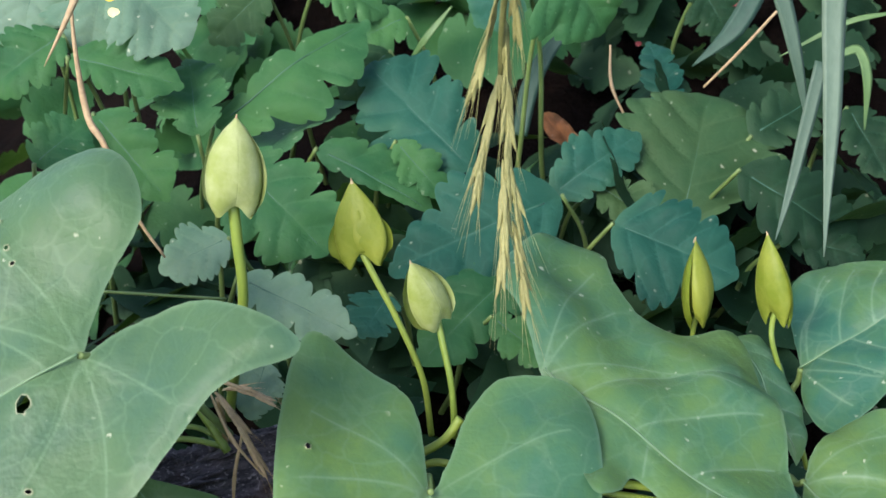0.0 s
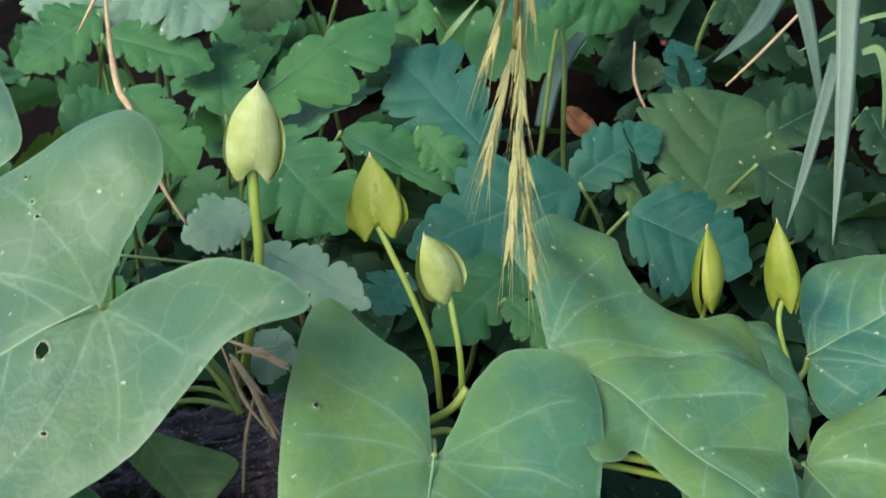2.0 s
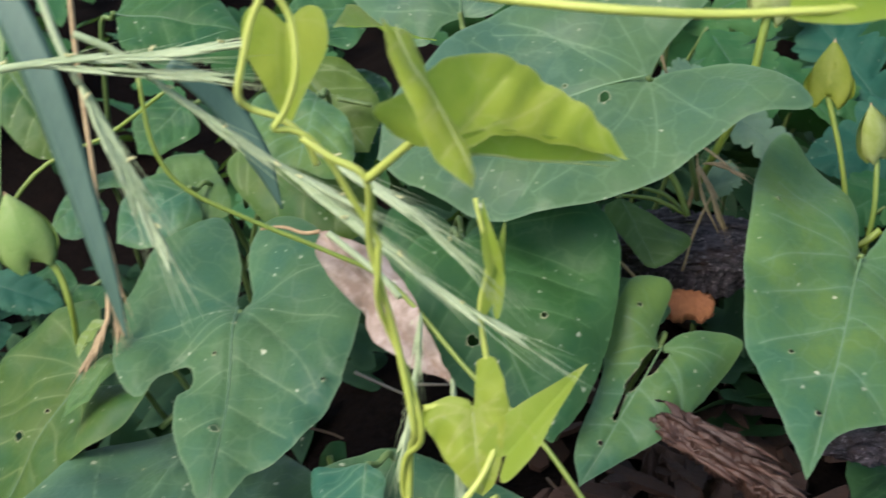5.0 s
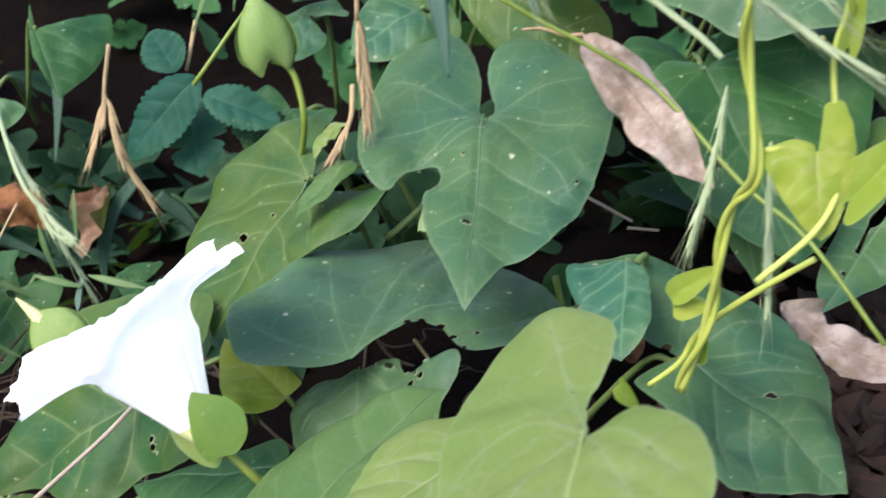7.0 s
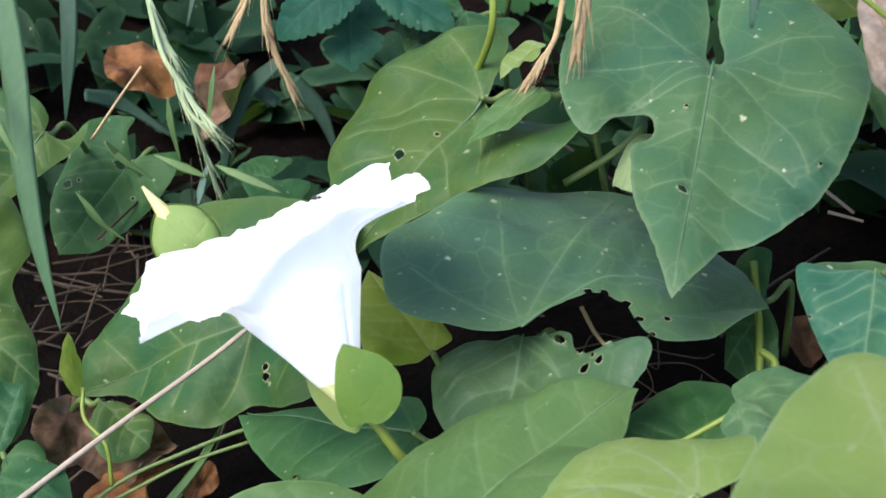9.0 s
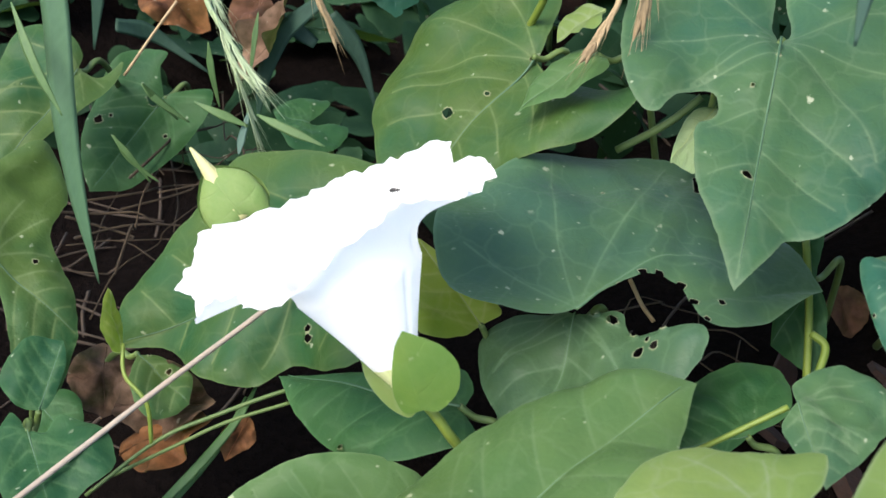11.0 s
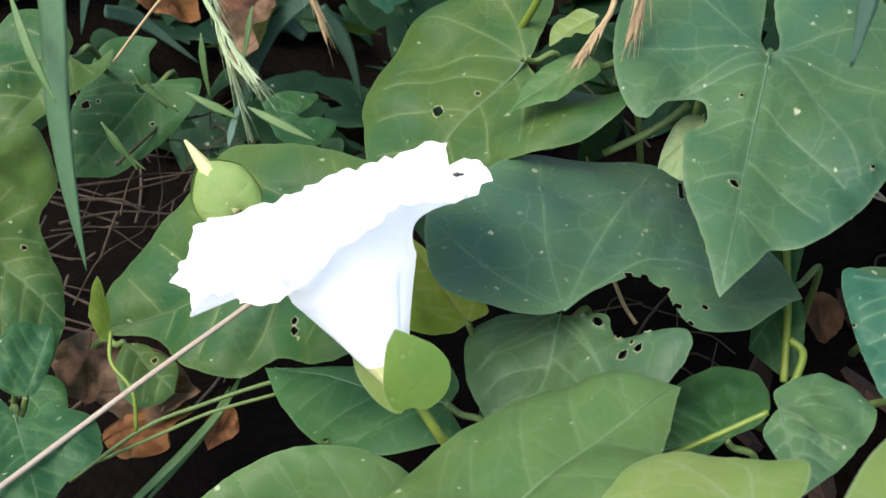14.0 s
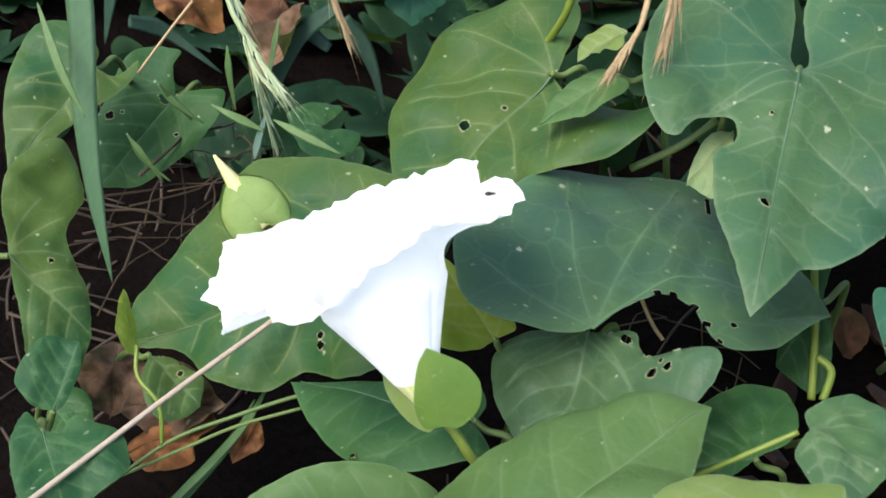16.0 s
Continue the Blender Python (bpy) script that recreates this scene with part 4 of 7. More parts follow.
leaf(pose(-0.1779, 0.1562, 0.1020, -21, 2, 163), 24, [(-0.5, -9.3), (20.5, -21), (30.2, -14)], [(-7.4, 5.8), (4.1, 7.1)], LEAF_LIGHT)
leaf(pose(-0.1547, 0.1741, 0.1416, 7, 22, -80), 26, [(-1.2, -6.5), (4.3, -17.7), (21.6, -11.6)], [(7.8, 9.6), (23.3, 14.5), (29.3, 8.4)], LEAF)
leaf(pose(-0.1762, 0.2046, 0.1078, 12, -23, 29), 38, [(-1, 14), (21, 23), (36, 15)], [(-2, -19), (12, -32), (30, -19)], LEAF_DARK)
leaf(pose(-0.0673, 0.1866, 0.1270, 25, 30, -42), 23, [(1.3, -5.7), (11.5, -4.9), (20.7, -2.6)], [(6.9, 4.7), (18.9, 12.5), (22.6, 5.1)], LEAF_LIGHT, label="olive browning bindweed leaf above the bark")
leaf(pose(-0.2309, 0.1823, 0.0858, 5, 21, -103), 19, [(-4.8, 13), (-9, 1.9), (5.2, -5.1)], [(8, 14.6), (19.8, 10.8)], LEAF)
leaf(pose(-0.3130, 0.1547, 0.0651, 7, 25, -38), 28, [(-9.1, 0.5), (10.9, -3.6)], [(-0.3, 23.7), (16.9, 17.1)], LEAF_DARK)
leaf(pose(-0.3311, 0.1536, 0.0346, -31, 50, -113), 19, [(-4.9, -5.9), (10.5, -10.8)], [(-2.9, 13.4), (12, 9.2)], LEAF)
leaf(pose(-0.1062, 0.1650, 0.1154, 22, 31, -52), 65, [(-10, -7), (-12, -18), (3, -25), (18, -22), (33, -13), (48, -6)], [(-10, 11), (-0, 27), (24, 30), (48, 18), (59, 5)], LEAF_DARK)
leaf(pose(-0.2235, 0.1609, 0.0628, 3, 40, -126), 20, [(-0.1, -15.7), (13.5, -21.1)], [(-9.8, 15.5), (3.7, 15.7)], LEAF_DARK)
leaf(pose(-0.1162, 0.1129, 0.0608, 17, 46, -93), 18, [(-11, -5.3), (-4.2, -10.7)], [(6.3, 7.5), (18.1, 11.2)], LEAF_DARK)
leaf(pose(0.0695, 0.2309, 0.1274, -22, 23, -66), 34, [(1, 10), (12, 11), (25, 8)], [(9, -4), (22, -3)], LEAF, stalk=False, label="green bindweed leaf half hidden behind another")
ROLLED = leaf(pose(-0.0833, 0.0208, 0.2145, 27, 6, 36), 30, [(-5.7, 1.1), (-9.8, 4), (-5.2, 7.2), (4.3, 13.2), (15.8, 12.1), (23.1, 6.5)], [(1.8, -1.2), (8.4, 1.3), (18.2, 1)], LEAF_NEW, fold=0.28, stalk=False, veins=(((0.0, 0.0), (7.0, 6.4), (11.7, 11.3)), ((0.0, 0.0), (12.1, 5.3), (19.4, 8.9)),), pucker=0.03, curl=-0.07, label="bright yellow-green young leaf with a rolled edge")


def folded_half(ob, L, wide):
    """The near half of a young leaf, folded up over its midrib."""
    ring = [Vector((L * k / 24, 0)) for k in range(25)] + [Vector((L * k / 24, -wide * math.sin(math.pi * (k / 24) ** 0.7))) for k in range(23, 0, -1)]
    v, f, rim = fill(ring, [], 0.0011)
    geo = bend(v, f, rim, L, 0.0, 0.03, 0.06, 3.7)
    part("folded_half", ([Vector((p.x, 0.0006 - 0.55 * p.y, p.z - 0.75 * p.y)) for p in geo[0]], *geo[1:]), LEAF_NEW, ob, "yellow underside of the folded half")


folded_half(ROLLED, 0.0295, 0.0042)
leaf(pose(-0.0917, 0.0221, 0.2308, -11, 28, -37), 25, [(-1.5, -1.3), (7.7, -4), (18.5, -4.2)], [(1.4, 2.8), (13.7, 2), (22.2, 0.8)], LEAF_NEW, fold=-0.05, stalk=False, label="yellow young leaf folded along its midrib")
leaf(pose(-0.2365, 0.0294, 0.0035, 41, -36, 148), 15, [(1.7, 4), (7.6, 5.6)], [(4.9, -2.4), (9.5, -2.4)], LEAF_NEW, stalk=False, label="tiny folded yellow-green leaf beside the olive leaf")
leaf(pose(-0.0561, 0.1639, 0.1064, 10, -17, 31), 10, [(-5.5, 6.9), (-2, 12), (4.3, 10)], [(3.8, -7.7), (9.2, -4.7)], LEAF, label="small light green leaf beside the bark")
leaf(pose(-0.0743, 0.0351, 0.1609, 32, 50, -55), 14, [(-2.5, -1), (-2.9, -5.4), (-0.5, -8.8), (5.2, -6.6), (11.7, -2.9)], [(-5.7, 1.2), (-8.7, 2), (-8.2, 4.9), (-1.4, 6.2), (4.2, 4.9), (11.6, 2.5)], LEAF_NEW, stalk=False, label="bright yellow-green heart-shaped young leaf on a twining shoot")
leaf(pose(-0.1795, 0.1775, 0.1181, 51, 6, -19), 52, [(2, -9), (24, -16), (43, -11)], [(6, 7), (27, 12), (44, 9)], LEAF_OLIVE, label="broad olive bindweed leaf deep under grass")
leaf(pose(-0.2383, 0.2110, 0.1335, 30, -6, 0), 45, [(10, -14), (32, -17)], [(2, 14), (26, 15)], LEAF_DARK)
leaf(pose(-0.1729, 0.2021, 0.1356, 34, 23, -26), 37, [(8, -12), (27, -11)], [(7, 12), (27, 12)], LEAF_OLIVE, label="olive bindweed leaf deep under grass")
leaf(pose(-0.1858, 0.1592, 0.1103, -19, 23, -120), 26, [(3.6, -9.3), (17.1, -8.8)], [(4.9, 11.1), (19.8, 8.4)], LEAF)
leaf(pose(-0.2607, 0.1848, 0.1185, 34, 24, -28), 36, [(7, -10), (29, -9)], [(5, 9), (24, 8)], LEAF_OLIVE, label="olive bindweed leaf deep under grass")
leaf(pose(-0.1569, 0.2252, 0.1479, -19, 11, 177), 31, [(13, -16), (26, -12)], [(1, 18), (17, 14)], LEAF_DARK)
leaf(pose(-0.2047, 0.1955, 0.1169, -12, 35, -119), 22, [(2.7, -10.2), (14.7, -9.4)], [(5, 10.7), (16.9, 7.6)], LEAF_DARK)
leaf(facing((-0.1551, 0.0281, 0.0239), (-0.1954, 0.0024, 0.0117), (0.1, -0.7, 0.7)), 49, [(5, 8), (25, 14), (42, 7)], [(5, -8), (15, -12.5), (28, -12.5), (40, -7)], LEAF_LIGHT, label="light olive bindweed leaf low under the flower")

# ---- bindweed buds ----
bud((-0.0416, 0.2062, 0.1802), (-0.0404, 0.2143, 0.1965), 0.0113, [(-0.0412, 0.2046, 0.1729), (-0.0410, 0.2027, 0.1600), (-0.0444, 0.2042, 0.1418), (-0.0485, 0.2081, 0.1215)], 22, "plump yellow-green bindweed bud standing on a stout stalk", thick=0.0011, full=1.0, flat=0.75, second=(150, 0.97, 1.06, 0.10), ears=0.10, tone=BUD_PALE)
bud((-0.0179, 0.2271, 0.1528), (-0.0204, 0.2356, 0.1679), 0.0120, [(-0.0147, 0.2245, 0.1476), (-0.0101, 0.2209, 0.1391), (-0.0047, 0.2171, 0.1254), (-0.0027, 0.2138, 0.1106)], -12, "flattened olive-yellow bindweed bud on a leaning stalk", flat=0.40, second=(190, 0.74, 1.12, 0.1), ears=0.13, tone=BUD_OLIVE)
bud((-0.0011, 0.2156, 0.1438), (-0.0072, 0.2185, 0.1580), 0.0098, [(0.0000, 0.2125, 0.1395), (0.0020, 0.2081, 0.1301), (0.0027, 0.2047, 0.1186)], 35, "small yellow-green bindweed bud on a short stalk", full=0.8, second=(160, 0.97, 1.05, 0.12), ears=0.08, tone=BUD_PALE)
bud((0.0636, 0.2429, 0.1236), (0.0617, 0.2507, 0.1411), 0.0125, [(0.0627, 0.2426, 0.1213), (0.0623, 0.2416, 0.1166), (0.0620, 0.2412, 0.1076)], 70, "narrow green bindweed bud behind a leaf", thick=0.00065, tone=BUD_OLIVE)
bud((0.0784, 0.2305, 0.1336), (0.0753, 0.2385, 0.1514), 0.0096, [(0.0776, 0.2294, 0.1304), (0.0784, 0.2270, 0.1255), (0.0844, 0.2243, 0.1098), (0.0897, 0.2190, 0.0940)], -55, "narrow pointed green bindweed bud behind a leaf", thick=0.00065, tone=BUD_OLIVE)
bud((-0.2143, 0.1237, 0.0967), (-0.2241, 0.1267, 0.1139), 0.0150, [(-0.2110, 0.1256, 0.0964), (-0.2072, 0.1253, 0.0927), (-0.2028, 0.1235, 0.0828), (-0.2047, 0.1293, 0.0649)], 15, "plump green bindweed bud above dark leaves", thick=0.0009, tone=BUD_GREEN)
bud((-0.2219, 0.0429, 0.0485), (-0.2393, 0.0453, 0.0544), 0.0138, [(-0.2187, 0.0447, 0.0454), (-0.2129, 0.0495, 0.0391)], 10, "bindweed bud opening to a cream tip beside the flower", cream=True, tone=BUD_GREEN, flat=0.45, full=1.0, second=(185, 1.05, 0.95, 0.1), ears=0.16)


# ---- the white flower ----
def flower():
    base, mouth = Vector((-0.1740, 0.0212, 0.0604)), Vector((-0.1979, 0.0246, 0.0815))
    z = (mouth - base).normalized()
    x = (Vector((0, 0, 1)) - z * z.z).normalized()
    m = Matrix((x, z.cross(x), z)).transposed().to_4x4()
    m.translation = base
    ob = thing("bindweed_flower", m, "open white trumpet-shaped bindweed flower with green bracts", "flower")
    # the rim: angle, distance from the axis and height, in degrees and mm
    lobes = [(-131, 29.5, 25.3), (-139, 28.5, 28.5), (-148, 32.2, 30.6), (-160, 30.5, 32.6), (-174, 32.4, 35.6), (-188, 30, 33.8), (-206, 30, 32.7), (-220, 31.5, 32.8), (-234, 33.5, 32.6), (-254, 29.5, 33.2), (-280, 28.8, 35.2), (-291, 25.6, 32.0), (-305, 28.6, 31.4), (-320, 28.8, 29.7), (-334, 26.8, 29.2), (-340, 25.6, 31.4), (-347, 26.8, 29.8), (-360, 23, 33), (-380, 20, 33), (-405, 19, 31), (-431, 20, 27), (-445, 22, 26), (-459, 22.4, 27), (-468, 22.5, 28.6), (-480, 25.5, 28.2), (-491, 29.5, 25.3)]
    edge = [Vector((math.cos(radians(a)) * r, math.sin(radians(a)) * r, h)) * 0.001 for a, r, h in lobes]
    edge = [e for k in range(len(edge) - 1) for e in spline(edge[max(k - 1, 0):k + 3], 6)[(6 if k else 0):(12 if k else 6)]]
    n, steps, verts, faces = len(edge), 30, [], []
    tube_line = spline([(-0.0006, 0.0024, 0), (0.004, 0.0045, 0), (0.010, 0.0070, 0), (0.016, 0.0098, 0), (0.0205, 0.0120, 0)], 4)
    rows = [(p.x, p.y, 0.0) for p in tube_line] + [(0.0, 0.0, (k + 1) / steps) for k in range(steps)]
    for h, r, v in rows:
        for j, e in enumerate(edge):
            flat = Vector((e.x, e.y, 0))
            c = flat.normalized()
            if v:
                reach = 0.0120 + (flat.length - 0.0120) * v ** 2.0
                rise = 0.0205 + (e.z - 0.0205) * (1 - (1 - v) ** 2.6)
                reach += v ** 4 * (0.0013 * noise.noise(c * 9) + 0.0010 * noise.noise(c * 24)) + v * v * 0.0006 * noise.noise(Vector((c.x * 6, c.y * 6, v * 3)))
                rise += v ** 3 * (0.0017 * noise.noise(c * 9 + Vector((3, 0, v))) + 0.0007 * noise.noise(c * 22))
                q = c * reach
                verts.append(Vector((q.x, q.y, rise)))
            else:
                pleat = 1 - 0.05 * math.exp(-(math.sin(2.5 * math.atan2(c.y, c.x)) / 0.15) ** 2)
                verts.append(Vector((c.x * r * pleat, c.y * r * pleat, h)))
    k = len(rows)
    for i in range(k - 1):
        for j in range(n):
            q = (j + 1) % n
            faces.append((i * n + j, i * n + q, i * n + n + q, i * n + n + j))
    cut = 5
    low = [f for f in faces if max(f) < cut * n]
    high = [f for f in faces if max(f) >= cut * n]
    part("corolla", (verts, high), PETAL, ob)
    part("corolla_base", (verts[:cut * n], low), PETAL_BASE, ob, "greenish yellow foot of the white trumpet")
    for b, t, left, right, f, tone in (((-0.1673, 0.0162, 0.0620), (-0.1777, 0.0168, 0.0734), ((0, 3.5), (4, 4.2), (9, 2.8), (13, 1.0)), ((-1, -3), (1.5, -7), (6, -8.6), (10, -7.0), (13, -3.4)), 0.25, BRACT),
                                 ((-0.1686, 0.0192, 0.0581), (-0.1862, 0.0193, 0.0637), ((0, 2.5), (4, 4.0), (10, 3.6), (14, 1.6)), ((0, -2.5), (5, -3.4), (11, -2.6), (14, -1.2)), 0.35, LEAF_YOUNG)):
        b, t = Vector(b), Vector(t)
        mm = facing(b, t, Vector((-0.1, -0.75, 0.65)))
        L = (t - b).length
        halves = [spline([(0, 0, 0)] + [(p * 0.001, q * 0.001, 0) for p, q in side] + [(L, 0, 0)], 8) for side in (left, right)]
        ring = [Vector((p.x, p.y)) for p in halves[0][:-1]] + [Vector((p.x, p.y)) for p in halves[1][:0:-1]]
        v, fc, rim = fill(ring, [], 0.0009)
        geo = bend(v, fc, rim, L, -f, 0.2, 0.02, 3.0)
        rel = m.inverted() @ mm
        part("bract", ([rel @ p for p in geo[0]], *geo[1:]), tone, ob, "light green bract clasping the trumpet's foot")
    part("stalk", tube([(-0.1699, 0.0218, 0.0574), (-0.1663, 0.0217, 0.0566), (-0.1616, 0.0228, 0.0525), (-0.1543, 0.0297, 0.0393), (-0.1486, 0.0378, 0.0175)], [0.0009, 0.0010, 0.0010]), STALK_FRESH, ob, local=False)
    return ob


flower()


def beetle():
    ob = thing("beetle", Matrix.Translation((-0.1831, 0.0361, 0.0961)), "tiny black beetle crawling over the white flower", "insect")

    def egg(c, rx, ry, rz):
        verts, faces = [], []
        for i in range(9):
            for j in range(12):
                a, b = math.pi * i / 8, 2 * math.pi * j / 12
                verts.append(Vector((c[0] + rx * math.cos(a), c[1] + ry * math.sin(a) * math.cos(b), c[2] + rz * math.sin(a) * math.sin(b))))
        for i in range(8):
            for j in range(12):
                k = (j + 1) % 12
                faces.append((i * 12 + j, i * 12 + k, i * 12 + 12 + k, i * 12 + 12 + j))
        return verts, faces
    part("abdomen", egg((-0.0003, 0, 0.0003), 0.0007, 0.0004, 0.00032), BEETLE, ob)
    part("thorax", egg((0.0005, 0, 0.0003), 0.0003, 0.00028, 0.00024), BEETLE, ob)
    part("head", egg((0.0009, 0, 0.00028), 0.0002, 0.0002, 0.00018), BEETLE, ob)
    for sx in (-0.0003, 0.0001, 0.0005):
        for sy in (-1, 1):
            part("leg", tube([(sx, sy * 0.0002, 0.00025), (sx * 1.2, sy * 0.0006, 0.0004), (sx * 1.5, sy * 0.0009, -0.0001)], [0.00006, 0.00005], sides=5, steps=3), BEETLE, ob)
    return ob


BEETLE_THING = beetle()


# ---- seed heads of grass ----
def husk_mesh(name, material, length, width, awn, rng):
    """One spikelet along x: overlapping scales that end in fine bristles."""
    verts, faces = [], []
    for s in range(4):
        start = length * 0.16 * s
        tilt = (-1) ** s * radians(7)
        ln = length * 0.72
        o = len(verts)
        for i in range(6):
            u = i / 5
            r = 0.5 * width * math.sin(math.pi * min(1, 0.12 + 0.88 * u)) ** 0.8 * 0.75 + 0.00003
            for j in range(5):
                a = 2 * math.pi * j / 5
                x, y, z = u * ln, r * math.cos(a), 0.6 * r * math.sin(a)
                verts.append(Vector((start + x * math.cos(tilt) - y * math.sin(tilt), x * math.sin(tilt) + y * math.cos(tilt), z)))
        for i in range(5):
            for j in range(5):
                k = (j + 1) % 5
                faces.append((o + i * 5 + j, o + i * 5 + k, o + i * 5 + 5 + k, o + i * 5 + 5 + j))
        if awn:
            tip = Vector((start + ln * 0.97 * math.cos(tilt), ln * 0.97 * math.sin(tilt), 0))
            end = tip + Vector((awn * rng.uniform(0.7, 1.1), awn * (tilt * 0.5 + rng.uniform(-0.08, 0.08)), awn * rng.uniform(-0.1, 0.1)))
            g = tube([tip, tip.lerp(end, 0.5), end], [0.00007, 0.00005, 0.00002], sides=3, steps=2)
            o = len(verts)
            verts += g[0]
            faces += [tuple(i + o for i in f) for f in g[1]]
    me = bpy.data.meshes.new(name)
    me.from_pydata([tuple(v) for v in verts], [], faces)
    me.materials.append(material)
    me.polygons.foreach_set("use_smooth", [True] * len(me.polygons))
    return me


rng_husk = random.Random(5)
HUSKS = {
    "ripe": [husk_mesh("spikelet", HUSK, 0.0085, 0.0014, 0.011, rng_husk) for _ in range(3)],
    "green": [husk_mesh("spikelet", HUSK_GREEN, 0.0095, 0.0015, 0.015, rng_husk) for _ in range(3)],
    "straw": [husk_mesh("spikelet", STRAW, 0.009, 0.0018, 0.007, rng_husk) for _ in range(3)],
}


ANTHER = bpy.data.meshes.new("anther")
ANTHER.from_pydata(*[(lambda g: ([tuple(v) for v in g[0]], [], g[1]))(tube([(0, 0, 0), (0.0006, 0.0004, 0), (0.0014, 0.0002, 0.0003)], [0.0001, 0.00028, 0.0002], sides=5, steps=2))][0])
ANTHER.materials.append(PETAL_TIP)


def seedhead(culm, spikes, kind, label, thick=0.0006, step=0.0027, size=1.0, splay=3, name="grass_seedhead"):
    """A flowering grass: a stem and spikes, each a line along which spikelets overlap."""
    rng = random.Random(len(label) + int(abs(culm[0][0]) * 1e4))
    mat = {"ripe": HUSK, "green": HUSK_GREEN, "straw": STRAW}[kind]
    ob = thing(name, Matrix.Translation(culm[-1]), label, "grass", "seed heads")
    part("culm", tube(culm, [thick * 1.2, thick]), mat, ob, local=False)
    for sp in spikes:
        rach = part("rachis", tube(sp, [thick * 0.6, thick * 0.4], sides=5), mat, ob, local=False)
        line = spline(sp, 24)
        run, k, last = 0.0, 0, line[0]
        for i in range(1, len(line)):
            run += (line[i] - last).length
            last = line[i]
            if run > step * size:
                run, k = 0.0, k + 1
                t = (line[min(i + 1, len(line) - 1)] - line[i - 1]).normalized()
                m = t.to_track_quat("X", "Z").to_matrix().to_4x4()
                m.translation = line[i] - t * 0.004 * size - ob.matrix_world.translation
                m = m @ pose(0, 0, 0, rng.uniform(-40, 40), 0, (splay if k % 2 else -splay) + rng.uniform(-4, 4)) @ Matrix.Scale(size * rng.uniform(0.85, 1.1), 4)
                shared("spikelet", HUSKS[kind][k % 3], rach, m)
                if kind == "green" and k % 4 == 1 and size == 1.0:
                    shared("anther", ANTHER, rach, m @ pose(0.004, rng.uniform(-0.0012, 0.0012), 0.0006, 0, 0, rng.uniform(0, 360)))
    return ob


seedhead([(0.0103, 0.1869, 0.2540), (0.0109, 0.2024, 0.2328), (0.0108, 0.2110, 0.2158), (0.0110, 0.2139, 0.2061)],
         [[(0.0102, 0.2094, 0.2254), (0.0081, 0.2104, 0.2149), (0.0057, 0.2084, 0.2054)],
          [(0.0110, 0.2145, 0.2069), (0.0091, 0.2105, 0.1981), (0.0064, 0.2045, 0.1864)],
          [(0.0114, 0.2123, 0.2174), (0.0123, 0.2113, 0.2026), (0.0130, 0.2065, 0.1891), (0.0156, 0.2017, 0.1791)],
          [(0.0116, 0.2071, 0.1900), (0.0119, 0.2022, 0.1814), (0.0116, 0.1965, 0.1719)],
          [(0.0137, 0.2017, 0.1791), (0.0149, 0.1986, 0.1731), (0.0163, 0.1955, 0.1671)],
          [(0.0117, 0.2024, 0.2328), (0.0128, 0.2064, 0.2247), (0.0135, 0.2080, 0.2184)]],
         "ripe", "drooping yellow-green grass seed head with fine bristles", step=0.0030, splay=2.5)
seedhead([(-0.1633, 0.0298, 0.2022), (-0.1560, 0.0328, 0.2045), (-0.1512, 0.0365, 0.2049)],
         [[(-0.1610, 0.0310, 0.2033), (-0.1495, 0.0372, 0.2054), (-0.1385, 0.0427, 0.2067), (-0.1275, 0.0490, 0.2092)],
          [(-0.1540, 0.0344, 0.2044), (-0.1427, 0.0393, 0.2046), (-0.1316, 0.0451, 0.2044)]],
         "green", "fresh green grass seed head lying almost level")
seedhead([(-0.1513, 0.0420, 0.2079), (-0.1454, 0.0442, 0.2056), (-0.1389, 0.0454, 0.2016)],
         [[(-0.1389, 0.0454, 0.2016), (-0.1300, 0.0466, 0.1967), (-0.1182, 0.0486, 0.1903), (-0.1057, 0.0489, 0.1866)],
          [(-0.1113, 0.0515, 0.1925), (-0.0970, 0.0496, 0.1887), (-0.0868, 0.0472, 0.1852), (-0.0808, 0.0446, 0.1829)],
          [(-0.1160, 0.0485, 0.1894), (-0.1003, 0.0460, 0.1841), (-0.0863, 0.0414, 0.1797), (-0.0714, 0.0386, 0.1761)]],
         "green", "fresh green grass seed heads arching across the leaves")
seedhead([(-0.1571, 0.0404, 0.2168), (-0.1521, 0.0383, 0.2081), (-0.1478, 0.0375, 0.2016)],
         [[(-0.1478, 0.0375, 0.2016), (-0.1404, 0.0350, 0.1933), (-0.1335, 0.0324, 0.1849), (-0.1276, 0.0300, 0.1792)]],
         "green", "slender green grass spike hanging over leaves", splay=5)
seedhead([(-0.2042, 0.1282, 0.1813), (-0.1990, 0.1227, 0.1613), (-0.1904, 0.1146, 0.1363), (-0.1873, 0.1123, 0.1221)],
         [[(-0.1873, 0.1123, 0.1221), (-0.1825, 0.1083, 0.1123), (-0.1778, 0.1043, 0.1025)]],
         "straw", "dry straw-coloured grass spike hanging against a leaf", step=0.0028, size=1.25)
seedhead([(-0.1870, 0.1150, 0.1028), (-0.1844, 0.1103, 0.0974), (-0.1839, 0.1076, 0.0944)],
         [[(-0.1844, 0.1088, 0.0958), (-0.1837, 0.1022, 0.0917), (-0.1836, 0.0985, 0.0906)]],
         "straw", "short dry orange-brown grass spike between leaves", step=0.0026, size=0.8)
